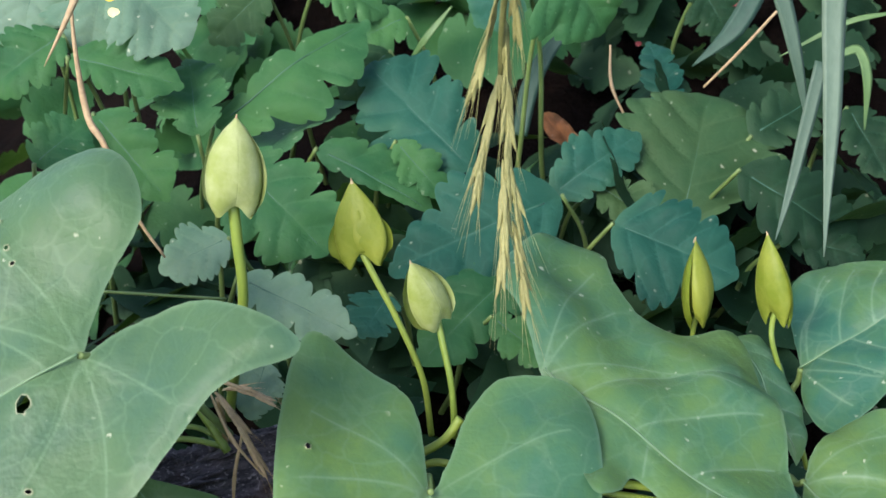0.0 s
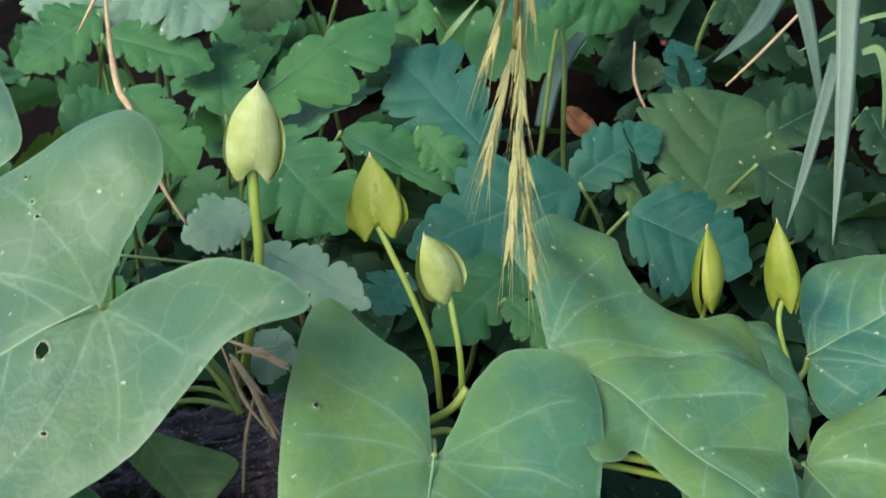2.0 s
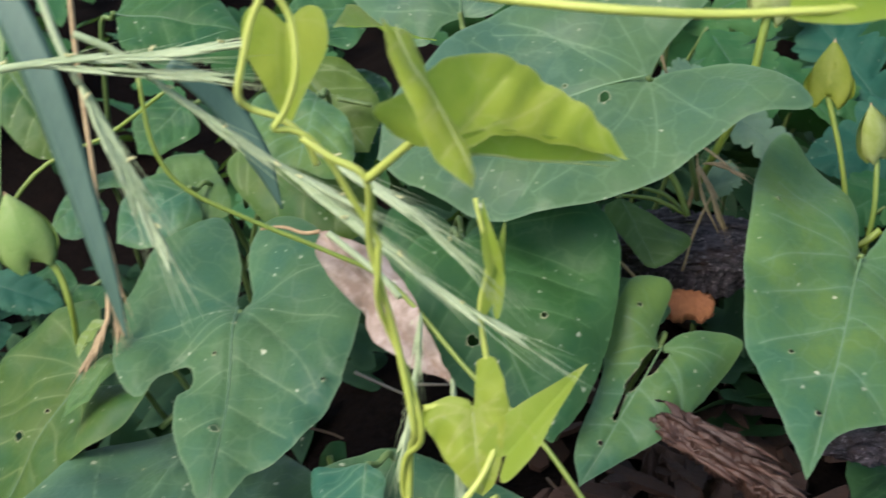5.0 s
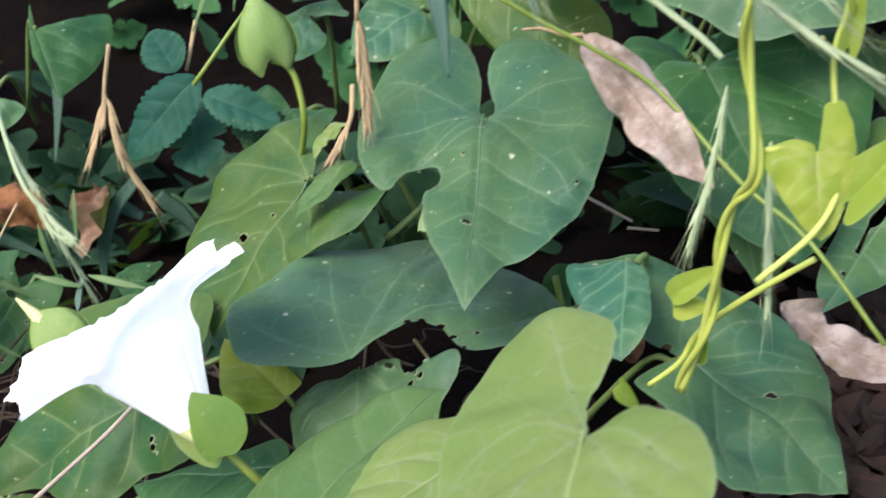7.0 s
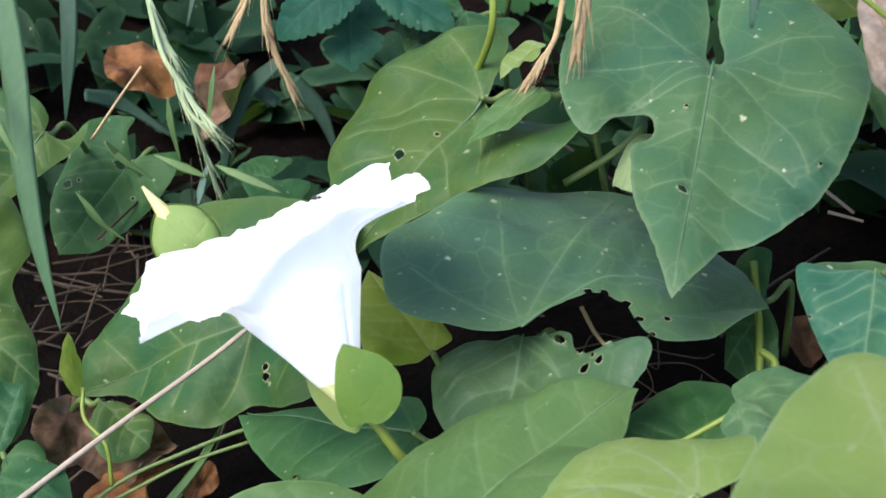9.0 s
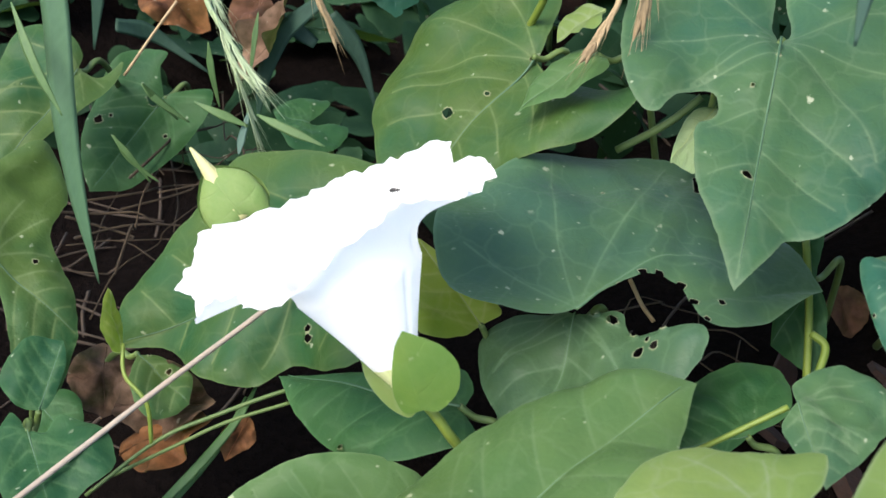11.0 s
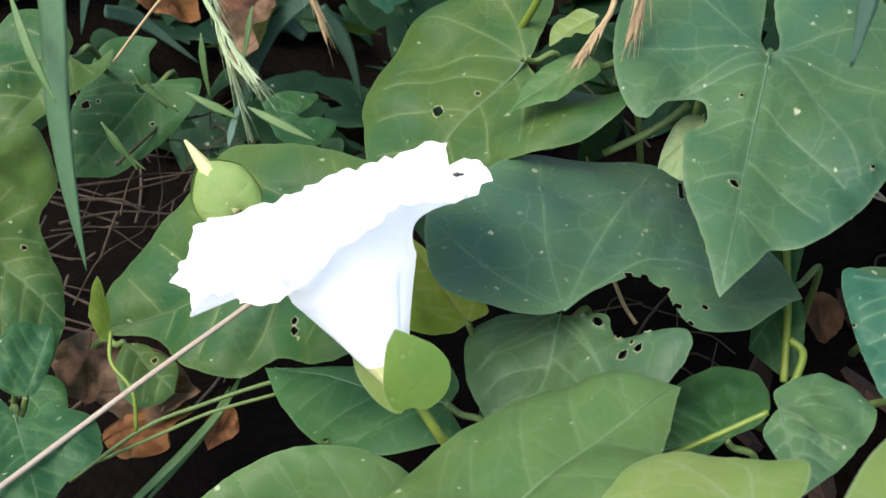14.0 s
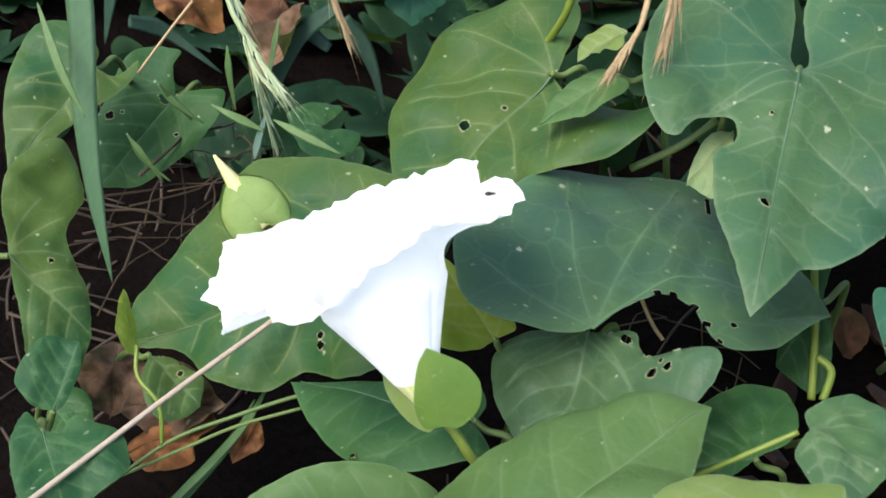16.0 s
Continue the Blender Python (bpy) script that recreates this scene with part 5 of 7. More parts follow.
seedhead([(-0.3103, 0.1247, 0.0663), (-0.2804, 0.0964, 0.0602), (-0.2660, 0.0836, 0.0587), (-0.2578, 0.0781, 0.0587)],
         [[(-0.2619, 0.0800, 0.0599), (-0.2508, 0.0741, 0.0589), (-0.2412, 0.0689, 0.0590)], [(-0.2598, 0.0800, 0.0580), (-0.2511, 0.0746, 0.0552), (-0.2440, 0.0712, 0.0561)], [(-0.2576, 0.0863, 0.0452), (-0.2523, 0.0865, 0.0371), (-0.2455, 0.0861, 0.0281)], [(-0.2812, 0.0971, 0.0610), (-0.2718, 0.0906, 0.0583), (-0.2627, 0.0852, 0.0568)]],
         "green", "thin green grass spike over dry litter", splay=4, size=0.62)
seedhead([(-0.2772, 0.1417, 0.0750), (-0.2764, 0.1386, 0.0612), (-0.2725, 0.1328, 0.0513)],
         [[(-0.2758, 0.1378, 0.0598), (-0.2740, 0.1312, 0.0495), (-0.2736, 0.1271, 0.0434)], [(-0.2744, 0.1373, 0.0585), (-0.2674, 0.1327, 0.0473), (-0.2616, 0.1316, 0.0399), (-0.2539, 0.1313, 0.0328)]],
         "straw", "dry brown grass spikes over the litter", size=0.9)
seedhead([(-0.0507, 0.2033, 0.1064), (-0.0485, 0.2022, 0.1219), (-0.0487, 0.2011, 0.1340)],
         [[(-0.0487, 0.2014, 0.1345), (-0.0441, 0.1964, 0.1310), (-0.0396, 0.1907, 0.1265)], [(-0.0469, 0.2022, 0.1355), (-0.0429, 0.2007, 0.1369), (-0.0390, 0.1985, 0.1372)]],
         "straw", "dry brownish grass seed head behind the leaves", step=0.0026, size=0.8)
seedhead([(-0.1131, 0.0678, 0.1667), (-0.1006, 0.0629, 0.1638), (-0.0954, 0.0596, 0.1624)],
         [[(-0.0933, 0.0696, 0.1526), (-0.0914, 0.0652, 0.1418), (-0.0900, 0.0573, 0.1246)], [(-0.0820, 0.0535, 0.1520), (-0.0780, 0.0491, 0.1405), (-0.0725, 0.0437, 0.1250)]],
         "green", "thin green grass spikes beside the twining stems", splay=3, size=0.62)


# ---- toothed garden leaves behind the bindweed ----
toothed((-0.0684, 0.3251, 0.1294), (-0.0239, 0.3456, 0.1576), 34, TOOTHED, depth=0.16, label="long bright green lobed leaf with rounded teeth", sides=(0.4, 1.25), belly=1.0)
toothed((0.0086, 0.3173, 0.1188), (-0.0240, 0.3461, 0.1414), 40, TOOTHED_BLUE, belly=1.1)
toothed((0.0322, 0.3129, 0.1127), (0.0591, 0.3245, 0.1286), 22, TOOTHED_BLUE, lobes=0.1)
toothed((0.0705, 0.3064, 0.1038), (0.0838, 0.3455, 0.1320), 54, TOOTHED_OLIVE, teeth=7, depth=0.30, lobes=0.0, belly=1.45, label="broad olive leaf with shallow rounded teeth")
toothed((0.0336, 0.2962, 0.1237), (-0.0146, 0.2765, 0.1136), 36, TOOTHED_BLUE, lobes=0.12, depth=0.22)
toothed((-0.0578, 0.2866, 0.1445), (-0.0305, 0.2630, 0.1291), 35, TOOTHED, lobes=0.22, belly=1.15)
toothed((-0.0372, 0.3168, 0.1266), (-0.0023, 0.3029, 0.1159), 19, TOOTHED, lobes=0.12, face=(0.1, -0.45, 0.85), label="bright green toothed leaf seen along its blade", sides=(1.2, 0.5))
toothed((-0.0519, 0.2484, 0.1430), (-0.0679, 0.2400, 0.1400), 16, TOOTHED_PALE, lobes=0.1)
toothed((-0.0487, 0.2372, 0.1395), (-0.0207, 0.2236, 0.1344), 17, TOOTHED_PALE, lobes=0.2)
toothed((-0.0402, 0.2156, 0.1319), (-0.0433, 0.2044, 0.1250), 14, TOOTHED_PALE, lobes=0.1)
toothed((-0.0959, 0.3011, 0.1474), (-0.0743, 0.2795, 0.1348), 24, TOOTHED, lobes=0.2)
toothed((-0.0920, 0.3370, 0.1713), (-0.0724, 0.3220, 0.1592), 34, TOOTHED_PALE, lobes=0.18)
toothed((-0.1080, 0.3255, 0.1521), (-0.0748, 0.3154, 0.1502), 21, TOOTHED, lobes=0.2)
toothed((-0.1105, 0.3320, 0.1560), (-0.1332, 0.3180, 0.1452), 26, TOOTHED, lobes=0.15)
toothed((-0.1236, 0.3547, 0.1617), (-0.1270, 0.3381, 0.1474), 34, TOOTHED_PALE, lobes=0.15)
toothed((-0.1017, 0.3500, 0.1638), (-0.1054, 0.3317, 0.1470), 36, TOOTHED_PALE, lobes=0.2)
toothed((-0.1073, 0.2801, 0.1441), (-0.0954, 0.2914, 0.1512), 22, TOOTHED)
toothed((-0.0712, 0.3147, 0.1321), (-0.0765, 0.3381, 0.1474), 24, TOOTHED)
toothed((0.0311, 0.3275, 0.1838), (0.0472, 0.3227, 0.1602), 38, TOOTHED, lobes=0.15, depth=0.14)
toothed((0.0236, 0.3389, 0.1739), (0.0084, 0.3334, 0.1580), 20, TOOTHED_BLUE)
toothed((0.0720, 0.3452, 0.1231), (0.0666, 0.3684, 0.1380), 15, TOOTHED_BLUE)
toothed((0.0862, 0.3089, 0.1242), (0.1206, 0.2923, 0.1098), 28, TOOTHED_SHADED, lobes=0.2)
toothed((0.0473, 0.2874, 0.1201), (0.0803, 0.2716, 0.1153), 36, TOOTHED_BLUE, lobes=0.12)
toothed((0.0944, 0.3319, 0.1218), (0.1253, 0.3509, 0.1310), 24, TOOTHED_SHADED)
toothed((0.0214, 0.2805, 0.1106), (-0.0059, 0.2539, 0.0995), 24, TOOTHED, lobes=0.1)
toothed((0.0131, 0.2628, 0.1067), (0.0283, 0.2496, 0.1022), 14, TOOTHED)
toothed((-0.0140, 0.3197, 0.1272), (0.0010, 0.3066, 0.1159), 15, TOOTHED)
toothed((-0.0092, 0.3246, 0.1202), (0.0077, 0.3124, 0.1120), 14, TOOTHED)
toothed((0.0469, 0.3169, 0.1131), (0.0658, 0.3033, 0.1080), 18, TOOTHED_OLIVE)
toothed((-0.0169, 0.3607, 0.1359), (-0.0326, 0.3478, 0.1267), 20, TOOTHED_OLIVE)
toothed((-0.0116, 0.3716, 0.1424), (-0.0331, 0.3617, 0.1374), 22, TOOTHED)
toothed((-0.0564, 0.3723, 0.1519), (-0.0735, 0.3582, 0.1411), 22, TOOTHED_OLIVE)
toothed((-0.0397, 0.3697, 0.1569), (-0.0169, 0.3681, 0.1461), 24, TOOTHED)
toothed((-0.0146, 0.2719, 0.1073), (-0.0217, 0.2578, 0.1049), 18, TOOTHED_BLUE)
toothed((0.1238, 0.3370, 0.1288), (0.1341, 0.3163, 0.1174), 22, TOOTHED_SHADED)
toothed((0.1010, 0.2973, 0.1082), (0.1190, 0.2864, 0.1102), 18, TOOTHED_SHADED)
toothed((0.0819, 0.3733, 0.1533), (0.0909, 0.3638, 0.1403), 22, TOOTHED_SHADED)
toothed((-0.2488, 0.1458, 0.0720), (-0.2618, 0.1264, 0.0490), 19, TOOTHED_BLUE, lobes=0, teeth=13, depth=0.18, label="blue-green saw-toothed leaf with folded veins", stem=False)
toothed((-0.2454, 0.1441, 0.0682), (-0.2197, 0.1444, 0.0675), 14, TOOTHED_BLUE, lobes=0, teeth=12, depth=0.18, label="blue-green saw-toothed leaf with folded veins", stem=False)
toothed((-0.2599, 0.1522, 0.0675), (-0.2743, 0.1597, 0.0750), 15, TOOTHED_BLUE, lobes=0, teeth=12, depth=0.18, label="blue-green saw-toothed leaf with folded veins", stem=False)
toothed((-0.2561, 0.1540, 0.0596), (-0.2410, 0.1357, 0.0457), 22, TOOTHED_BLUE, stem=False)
toothed((-0.2450, 0.1555, 0.0580), (-0.2200, 0.1506, 0.0607), 18, TOOTHED_SHADED, stem=False)


def far_petal(at, size, material, label, name):
    b = Vector(at)
    ring = [Vector((math.cos(2 * math.pi * i / 20) * size, math.sin(2 * math.pi * i / 20) * size * (0.8 + 0.1 * math.cos(6 * math.pi * i / 20)))) for i in range(20)]
    v, f, rim = fill(ring, [], size / 3)
    ob = thing(name, facing(b, b + Vector((1, 0, 0.2)), (0, -0.8, 0.6)), label, "petal")
    part("petal", bend(v, f, rim, size * 2, 0.4, 0.2, 0.1, 6.0), material, ob)


far_petal((0.0668, 0.3891, 0.1240), 0.0011, POPPY, "scarlet petal glimpsed between far leaves", "red_petal")
far_petal((0.0997, 0.3977, 0.1358), 0.0022, POPPY, "scarlet petal glimpsed between far leaves", "red_petal")
far_petal((-0.0904, 0.3195, 0.1746), 0.0030, BUTTER, "small bright yellow petal above the leaves", "yellow_petal")
far_petal((-0.0903, 0.3173, 0.1697), 0.0016, PETAL_TIP, "tiny cream flower bud above the leaves", "cream_bud")


def undergrowth(count, west, east, material, label, seed):
    """Far leaves of the bed, too many to count: small lobed blades at all angles."""
    rng = random.Random(seed)
    kinds = []
    for k in range(5):
        L, W = 0.036, 0.026
        ring = crenate(L, W, 7, 0.2, rng, 0.2)[::3]
        v, f, rim = fill(ring, [], 0.007)
        kinds.append(bend(v, f, rim, L, 0.12, 0.2, 0.06, 40 + k))
    verts, faces, co, rims = [], [], [], []
    for _ in range(count):
        x, y = rng.uniform(west, east), rng.uniform(0.30, 0.85)
        if x < -0.05 and y < 0.30 - 0.25 * (x + 0.05) or x < -0.12 and rng.random() < 0.65:
            continue
        z = ground_height(x, y) + rng.uniform(0.005, 0.065)
        g = kinds[rng.randrange(5)]
        m = Matrix.Translation((x, y, z)) @ pose(0, 0, 0, rng.uniform(10, 65), rng.uniform(-25, 25), rng.uniform(0, 360)) @ Matrix.Scale(rng.uniform(0.7, 1.3), 4)
        o = len(verts)
        verts += [m @ p for p in g[0]]
        faces += [tuple(i + o for i in f) for f in g[1]]
        co += g[2]
        rims += g[3]
    me_ob = thing("undergrowth", Matrix.Identity(4), label, "undergrowth")
    ob = part("foliage", (verts, faces, co, rims), material, me_ob)
    tagged(me_ob, kind="stuff")
    return ob


undergrowth(950, -0.62, 0.03, TOOTHED, "dense low green leaves covering the far soil", 11)
# the right half of the bed gets its shade from the leaf colour
undergrowth(600, 0.03, 0.5, TOOTHED_SHADED, "dense green leaves on the far right, darkened for shade", 17)


def low_leaves(count, xs, ys, lift, material, label, seed):
    """Small shaded leaves low over the soil, too many to count."""
    rng = random.Random(seed)
    kinds = []
    for k in range(4):
        L = 0.026
        half = spline([(0, 0, 0), (-0.3 * L, 0.25 * L, 0), (-0.2 * L, 0.5 * L, 0), (0.25 * L, 0.42 * L, 0), (L, 0, 0)], 5)
        ring = [Vector((p.x, p.y)) for p in half[:-1]] + [Vector((p.x, -p.y)) for p in half[:0:-1]]
        v, f, rim = fill(ring, [], 0.006)
        kinds.append(bend(v, f, rim, L, 0.15, 0.1, 0.06, 60 + k))
    verts, faces, co, rims = [], [], [], []
    for _ in range(count):
        x, y = rng.uniform(*xs), rng.uniform(*ys)
        if x < -0.12 and y < 0.17 + 0.5 * max(0.0, x + 0.24) or x < -0.12 and y < 0.13 - 0.3 * (x + 0.3):
            continue
        z = ground_height(x, y) + rng.uniform(0.003, lift)
        g = kinds[rng.randrange(4)]
        m = Matrix.Translation((x, y, z)) @ pose(0, 0, 0, rng.uniform(-30, 60), rng.uniform(-30, 30), rng.uniform(0, 360)) @ Matrix.Scale(rng.uniform(0.6, 1.25), 4)
        o = len(verts)
        verts += [m @ p for p in g[0]]
        faces += [tuple(i + o for i in f) for f in g[1]]
        co += g[2]
        rims += g[3]
    ob = thing("low_leaves", Matrix.Identity(4), label, "undergrowth")
    part("foliage", (verts, faces, co, rims), material, ob)
    tagged(ob, kind="stuff")


low_leaves(240, (-0.52, -0.12), (0.15, 0.34), 0.022, TOOTHED_SHADED, "small green leaves crowded low over the soil, darkened for shade", 12)
low_leaves(210, (-0.12, 0.16), (0.20, 0.36), 0.030, TOOTHED_SHADED, "small green leaves under the buds, darkened for shade", 13)


def tussock():
    """Tall grass inferred from the blades that hang into the bed, added mostly out of view to shade it: many arching
    blades from one foot behind it.
    """
    rng = random.Random(31)
    verts, faces = [], []
    for _ in range(240):
        a = rng.uniform(0, 2 * math.pi)
        b = Vector((rng.gauss(0.30, 0.07), rng.gauss(0.58, 0.08), 0))
        b.z = ground_height(b.x, b.y) - 0.005
        h, out = rng.uniform(0.35, 0.62), rng.uniform(0.05, 0.26)
        d = Vector((math.cos(a), math.sin(a), 0))
        top = b + d * out * 0.5 + Vector((0, 0, h))
        end = b + d * out * 1.5 + Vector((0, 0, h * rng.uniform(0.75, 0.95)))
        g = ribbon([b, b + d * out * 0.12 + Vector((0, 0, h * 0.6)), top, end], [0.005, 0.008, 0.007, 0.0005], steps=4)
        o = len(verts)
        verts += g[0]
        faces += [tuple(i + o for i in f) for f in g[1]]
    ob = thing("grass_tussock", Matrix.Identity(4), "tall grey-green grass tussock added behind the bed for shade", "grass")
    part("blades", (verts, faces), GRASS_PALE, ob)
    tagged(ob, kind="stuff")


# added to keep sky light off the back right of the bed
tussock()


# ---- grass blades and stems ----
def clump(at, label):
    return thing("grass_clump", Matrix.Translation(at), label, "grass", "grass clumps")


def blade(points, widths, material, label, **more):
    if widths[0] <= 2.4 and len(points) == 3:
        widths = [0.4, *widths]
    if widths[-1] > 1:
        widths = [*widths, 0.5]
    return part("blade", ribbon(points, [w * 0.001 for w in widths], **more), material, TUFT[-1], label, local=False)


TUFT = [clump((0.0943, 0.2679, 0.1273), "grey-green grass blades hanging over the bed")]


blade([(0.0888, 0.2710, 0.2166), (0.0886, 0.2638, 0.1981), (0.0890, 0.2513, 0.1759), (0.0884, 0.2351, 0.1469)], [6.2, 5.8, 4.4, 0.3], GRASS_PALE, "long grey-green grass blade hanging over the bed")
blade([(0.0774, 0.2967, 0.2010), (0.0842, 0.2887, 0.1866), (0.0889, 0.2815, 0.1716), (0.0926, 0.2776, 0.1576)], [5, 5, 4, 2.5], GRASS_SAGE, "arching grey-green grass blade")
blade([(0.0919, 0.2734, 0.1774), (0.0878, 0.2637, 0.1641), (0.0844, 0.2557, 0.1530), (0.0806, 0.2480, 0.1425)], [3.6, 3.4, 2.4, 0.3], GRASS_SAGE, "bent tip of a grey-green grass blade")
blade([(0.0941, 0.3463, 0.1672), (0.0858, 0.3375, 0.1551), (0.0743, 0.3354, 0.1436)], [7, 6, 0.4], GRASS_SHADED, "broad grey-green grass blade behind the leaves")
blade([(0.0244, 0.3448, 0.1141), (0.0280, 0.3543, 0.1272), (0.0361, 0.3623, 0.1381), (0.0496, 0.3681, 0.1461)], [5, 6, 5.5, 3], GRASS_SHADED, "curved blue-green grass blade in shade")
blade([(0.1142, 0.3241, 0.1537), (0.1190, 0.3246, 0.1543), (0.1214, 0.3199, 0.1478), (0.1223, 0.3156, 0.1334)], [2, 3, 3, 0.4], GRASS, "bright green curled grass blade")
blade([(0.1210, 0.3037, 0.1765), (0.1061, 0.3019, 0.1741), (0.0897, 0.3012, 0.1646)], [1.6, 1.5, 0.3], GRASS, "thin grass blade crossing the bed")
blade([(0.0754, 0.1774, 0.2301), (0.0756, 0.1618, 0.2082), (0.0757, 0.1461, 0.1862), (0.0758, 0.1326, 0.1672)], [0.5, 0.7, 0.8, 0.8], STALK, "bright yellow-green grass stem close to the viewer")
blade([(0.0029, 0.3691, 0.1475), (-0.0043, 0.3638, 0.1403), (-0.0098, 0.3641, 0.1321)], [2, 2.4, 1], GRASS, "green leaf stalk among lobed leaves")
TUFT.append(clump((-0.1774, 0.0869, 0.1072), "blue-green grass blades rising between the leaves"))
blade([(-0.1759, 0.0560, 0.2097), (-0.1643, 0.0506, 0.1974), (-0.1556, 0.0463, 0.1839), (-0.1451, 0.0408, 0.1641), (-0.1401, 0.0388, 0.1518)], [6.5, 6.5, 6, 3.5, 0.4], GRASS_BLUE, "broad blue-green grass blade across the leaves")
blade([(-0.1751, 0.1242, 0.1652), (-0.1632, 0.1312, 0.1534), (-0.1537, 0.1316, 0.1415), (-0.1466, 0.1312, 0.1289)], [5, 7, 6, 0.5], GRASS_BLUE, "dark blue-green grass blade behind seed heads")
blade([(-0.2466, 0.1633, 0.1429), (-0.2415, 0.1517, 0.1241), (-0.2363, 0.1420, 0.0988)], [3, 2.6, 1.5], GRASS, "upright thin grass blade")
blade([(-0.2462, 0.1559, 0.1318), (-0.2438, 0.1435, 0.1126), (-0.2454, 0.1353, 0.0919)], [2.2, 2, 0.5], GRASS, "thin grass blade leaning aside")
TUFT.append(clump((-0.2625, 0.1020, 0.0042), "green grass blades and short shoots over dry litter"))
blade([(-0.2942, 0.0606, 0.0691), (-0.2854, 0.0562, 0.0556), (-0.2750, 0.0498, 0.0366), (-0.2654, 0.0460, 0.0192), (-0.2548, 0.0437, 0.0001)], [6.4, 6.4, 6, 4, 0.3], GRASS_MID, "long mid-green grass blade hanging past the leaves")
blade([(-0.2631, 0.1369, 0.0336), (-0.2682, 0.1323, 0.0225), (-0.2684, 0.1276, 0.0103), (-0.2666, 0.1269, -0.0055)], [4, 5.5, 5.5, 4], GRASS_SHADED, "blue-green grass blade arching over litter")
blade([(-0.2704, 0.1636, 0.0118), (-0.2582, 0.1652, 0.0038), (-0.2456, 0.1623, -0.0089)], [5, 6, 3], GRASS_SHADED, "grass blade with deep shade in its colour")
blade([(-0.3181, 0.1258, -0.0041), (-0.3110, 0.1364, -0.0089), (-0.2923, 0.1416, -0.0144)], [4, 6, 3], GRASS_SHADED, "grass blade low over the soil, darkened for shade")
blade([(-0.2922, 0.0496, 0.0573), (-0.2808, 0.0449, 0.0502), (-0.2707, 0.0431, 0.0434)], [2.4, 2, 0.3], GRASS, "short pale grass blade tip")
blade([(-0.2633, 0.0836, 0.0289), (-0.2572, 0.0847, 0.0289), (-0.2496, 0.0878, 0.0278)], [1.6, 2.4, 0.6], GRASS, "short fresh grass blade")
blade([(-0.2488, 0.0889, 0.0317), (-0.2405, 0.0889, 0.0330), (-0.2300, 0.0910, 0.0332)], [2.2, 2.4, 0.3], GRASS, "short pale grass blade pointing aside")
blade([(-0.2610, 0.0926, 0.0233), (-0.2654, 0.0928, 0.0316), (-0.2692, 0.0943, 0.0383)], [1.4, 2.0, 0.3], GRASS, "short upright grass blade")
blade([(-0.2692, 0.0938, 0.0115), (-0.2762, 0.0897, 0.0159), (-0.2818, 0.0880, 0.0195)], [1.6, 2.2, 0.3], GRASS, "short fresh grass blade")
blade([(-0.2550, 0.0929, 0.0371), (-0.2576, 0.0956, 0.0448), (-0.2601, 0.0986, 0.0513)], [1.2, 1.6, 0.3], GRASS, "short upright grass blade")
blade([(-0.2691, 0.0809, -0.0020), (-0.2751, 0.0788, 0.0042), (-0.2811, 0.0777, 0.0086)], [1.2, 1.8, 0.3], GRASS, "short fresh grass blade")
blade([(-0.2528, 0.0928, 0.0293), (-0.2496, 0.0861, 0.0260), (-0.2471, 0.0817, 0.0239)], [1.8, 2.2, 0.4], GRASS_BLUE, "small grass blade tip")
blade([(-0.2721, 0.0928, 0.0110), (-0.2772, 0.0898, 0.0161), (-0.2808, 0.0869, 0.0211)], [1.2, 1.8, 0.3], GRASS, "small green grass shoot")
blade([(-0.2710, 0.0883, -0.0085), (-0.2787, 0.0848, -0.0035), (-0.2841, 0.0830, 0.0030)], [1.2, 1.6, 0.3], GRASS, "small green grass shoot")
blade([(-0.2130, 0.0138, -0.0246), (-0.2106, 0.0292, -0.0161), (-0.2100, 0.0419, -0.0103), (-0.2118, 0.0522, -0.0064)], [1.6, 2.2, 2.2, 1.6], GRASS_DEEP, "green grass blade low over brown leaves")
blade([(-0.2107, 0.0140, -0.0248), (-0.2103, 0.0355, -0.0169), (-0.2124, 0.0485, -0.0102)], [1.4, 1.9, 1.2], GRASS_DEEP, "green grass blade low over brown leaves")
TUFT.append(clump((-0.2913, 0.1437, 0.0047), "grass blades standing far back, darkened for shade"))
blade([(-0.3189, 0.1726, 0.0573), (-0.3097, 0.1626, 0.0392), (-0.3025, 0.1505, 0.0190)], [5, 6, 3], GRASS_SHADED, "upright green grass blade in shade")
blade([(-0.3506, 0.1504, 0.0289), (-0.3342, 0.1365, 0.0046), (-0.3277, 0.1307, -0.0224)], [4, 6, 5], GRASS_SHADED, "upright grass blade darkened for shade")
blade([(-0.2607, 0.1380, 0.0205), (-0.2717, 0.1356, 0.0213), (-0.2689, 0.1280, 0.0092)], [3, 5, 5], GRASS_SHADED, "curved blue-green grass blade over a brown leaf")


VINES = [thing("bindweed_vine", Matrix.Translation((-0.0476, 0.2017, 0.1175)), "creeping yellow-green bindweed stems linking the leaves", "vine")]


def stem(points, radii, material, label, name="bindweed_stem", category="stem", group="", wob=0.0):
    if name == "bindweed_stem":
        return part("stem", tube(points, [r * 0.001 for r in radii], wob=wob), material, VINES[-1], label, local=False)
    ob = thing(name, Matrix.Translation(points[0]), label, category, group)
    part("shaft", tube(points, [r * 0.001 for r in radii], wob=wob), material, ob, local=False)
    return ob


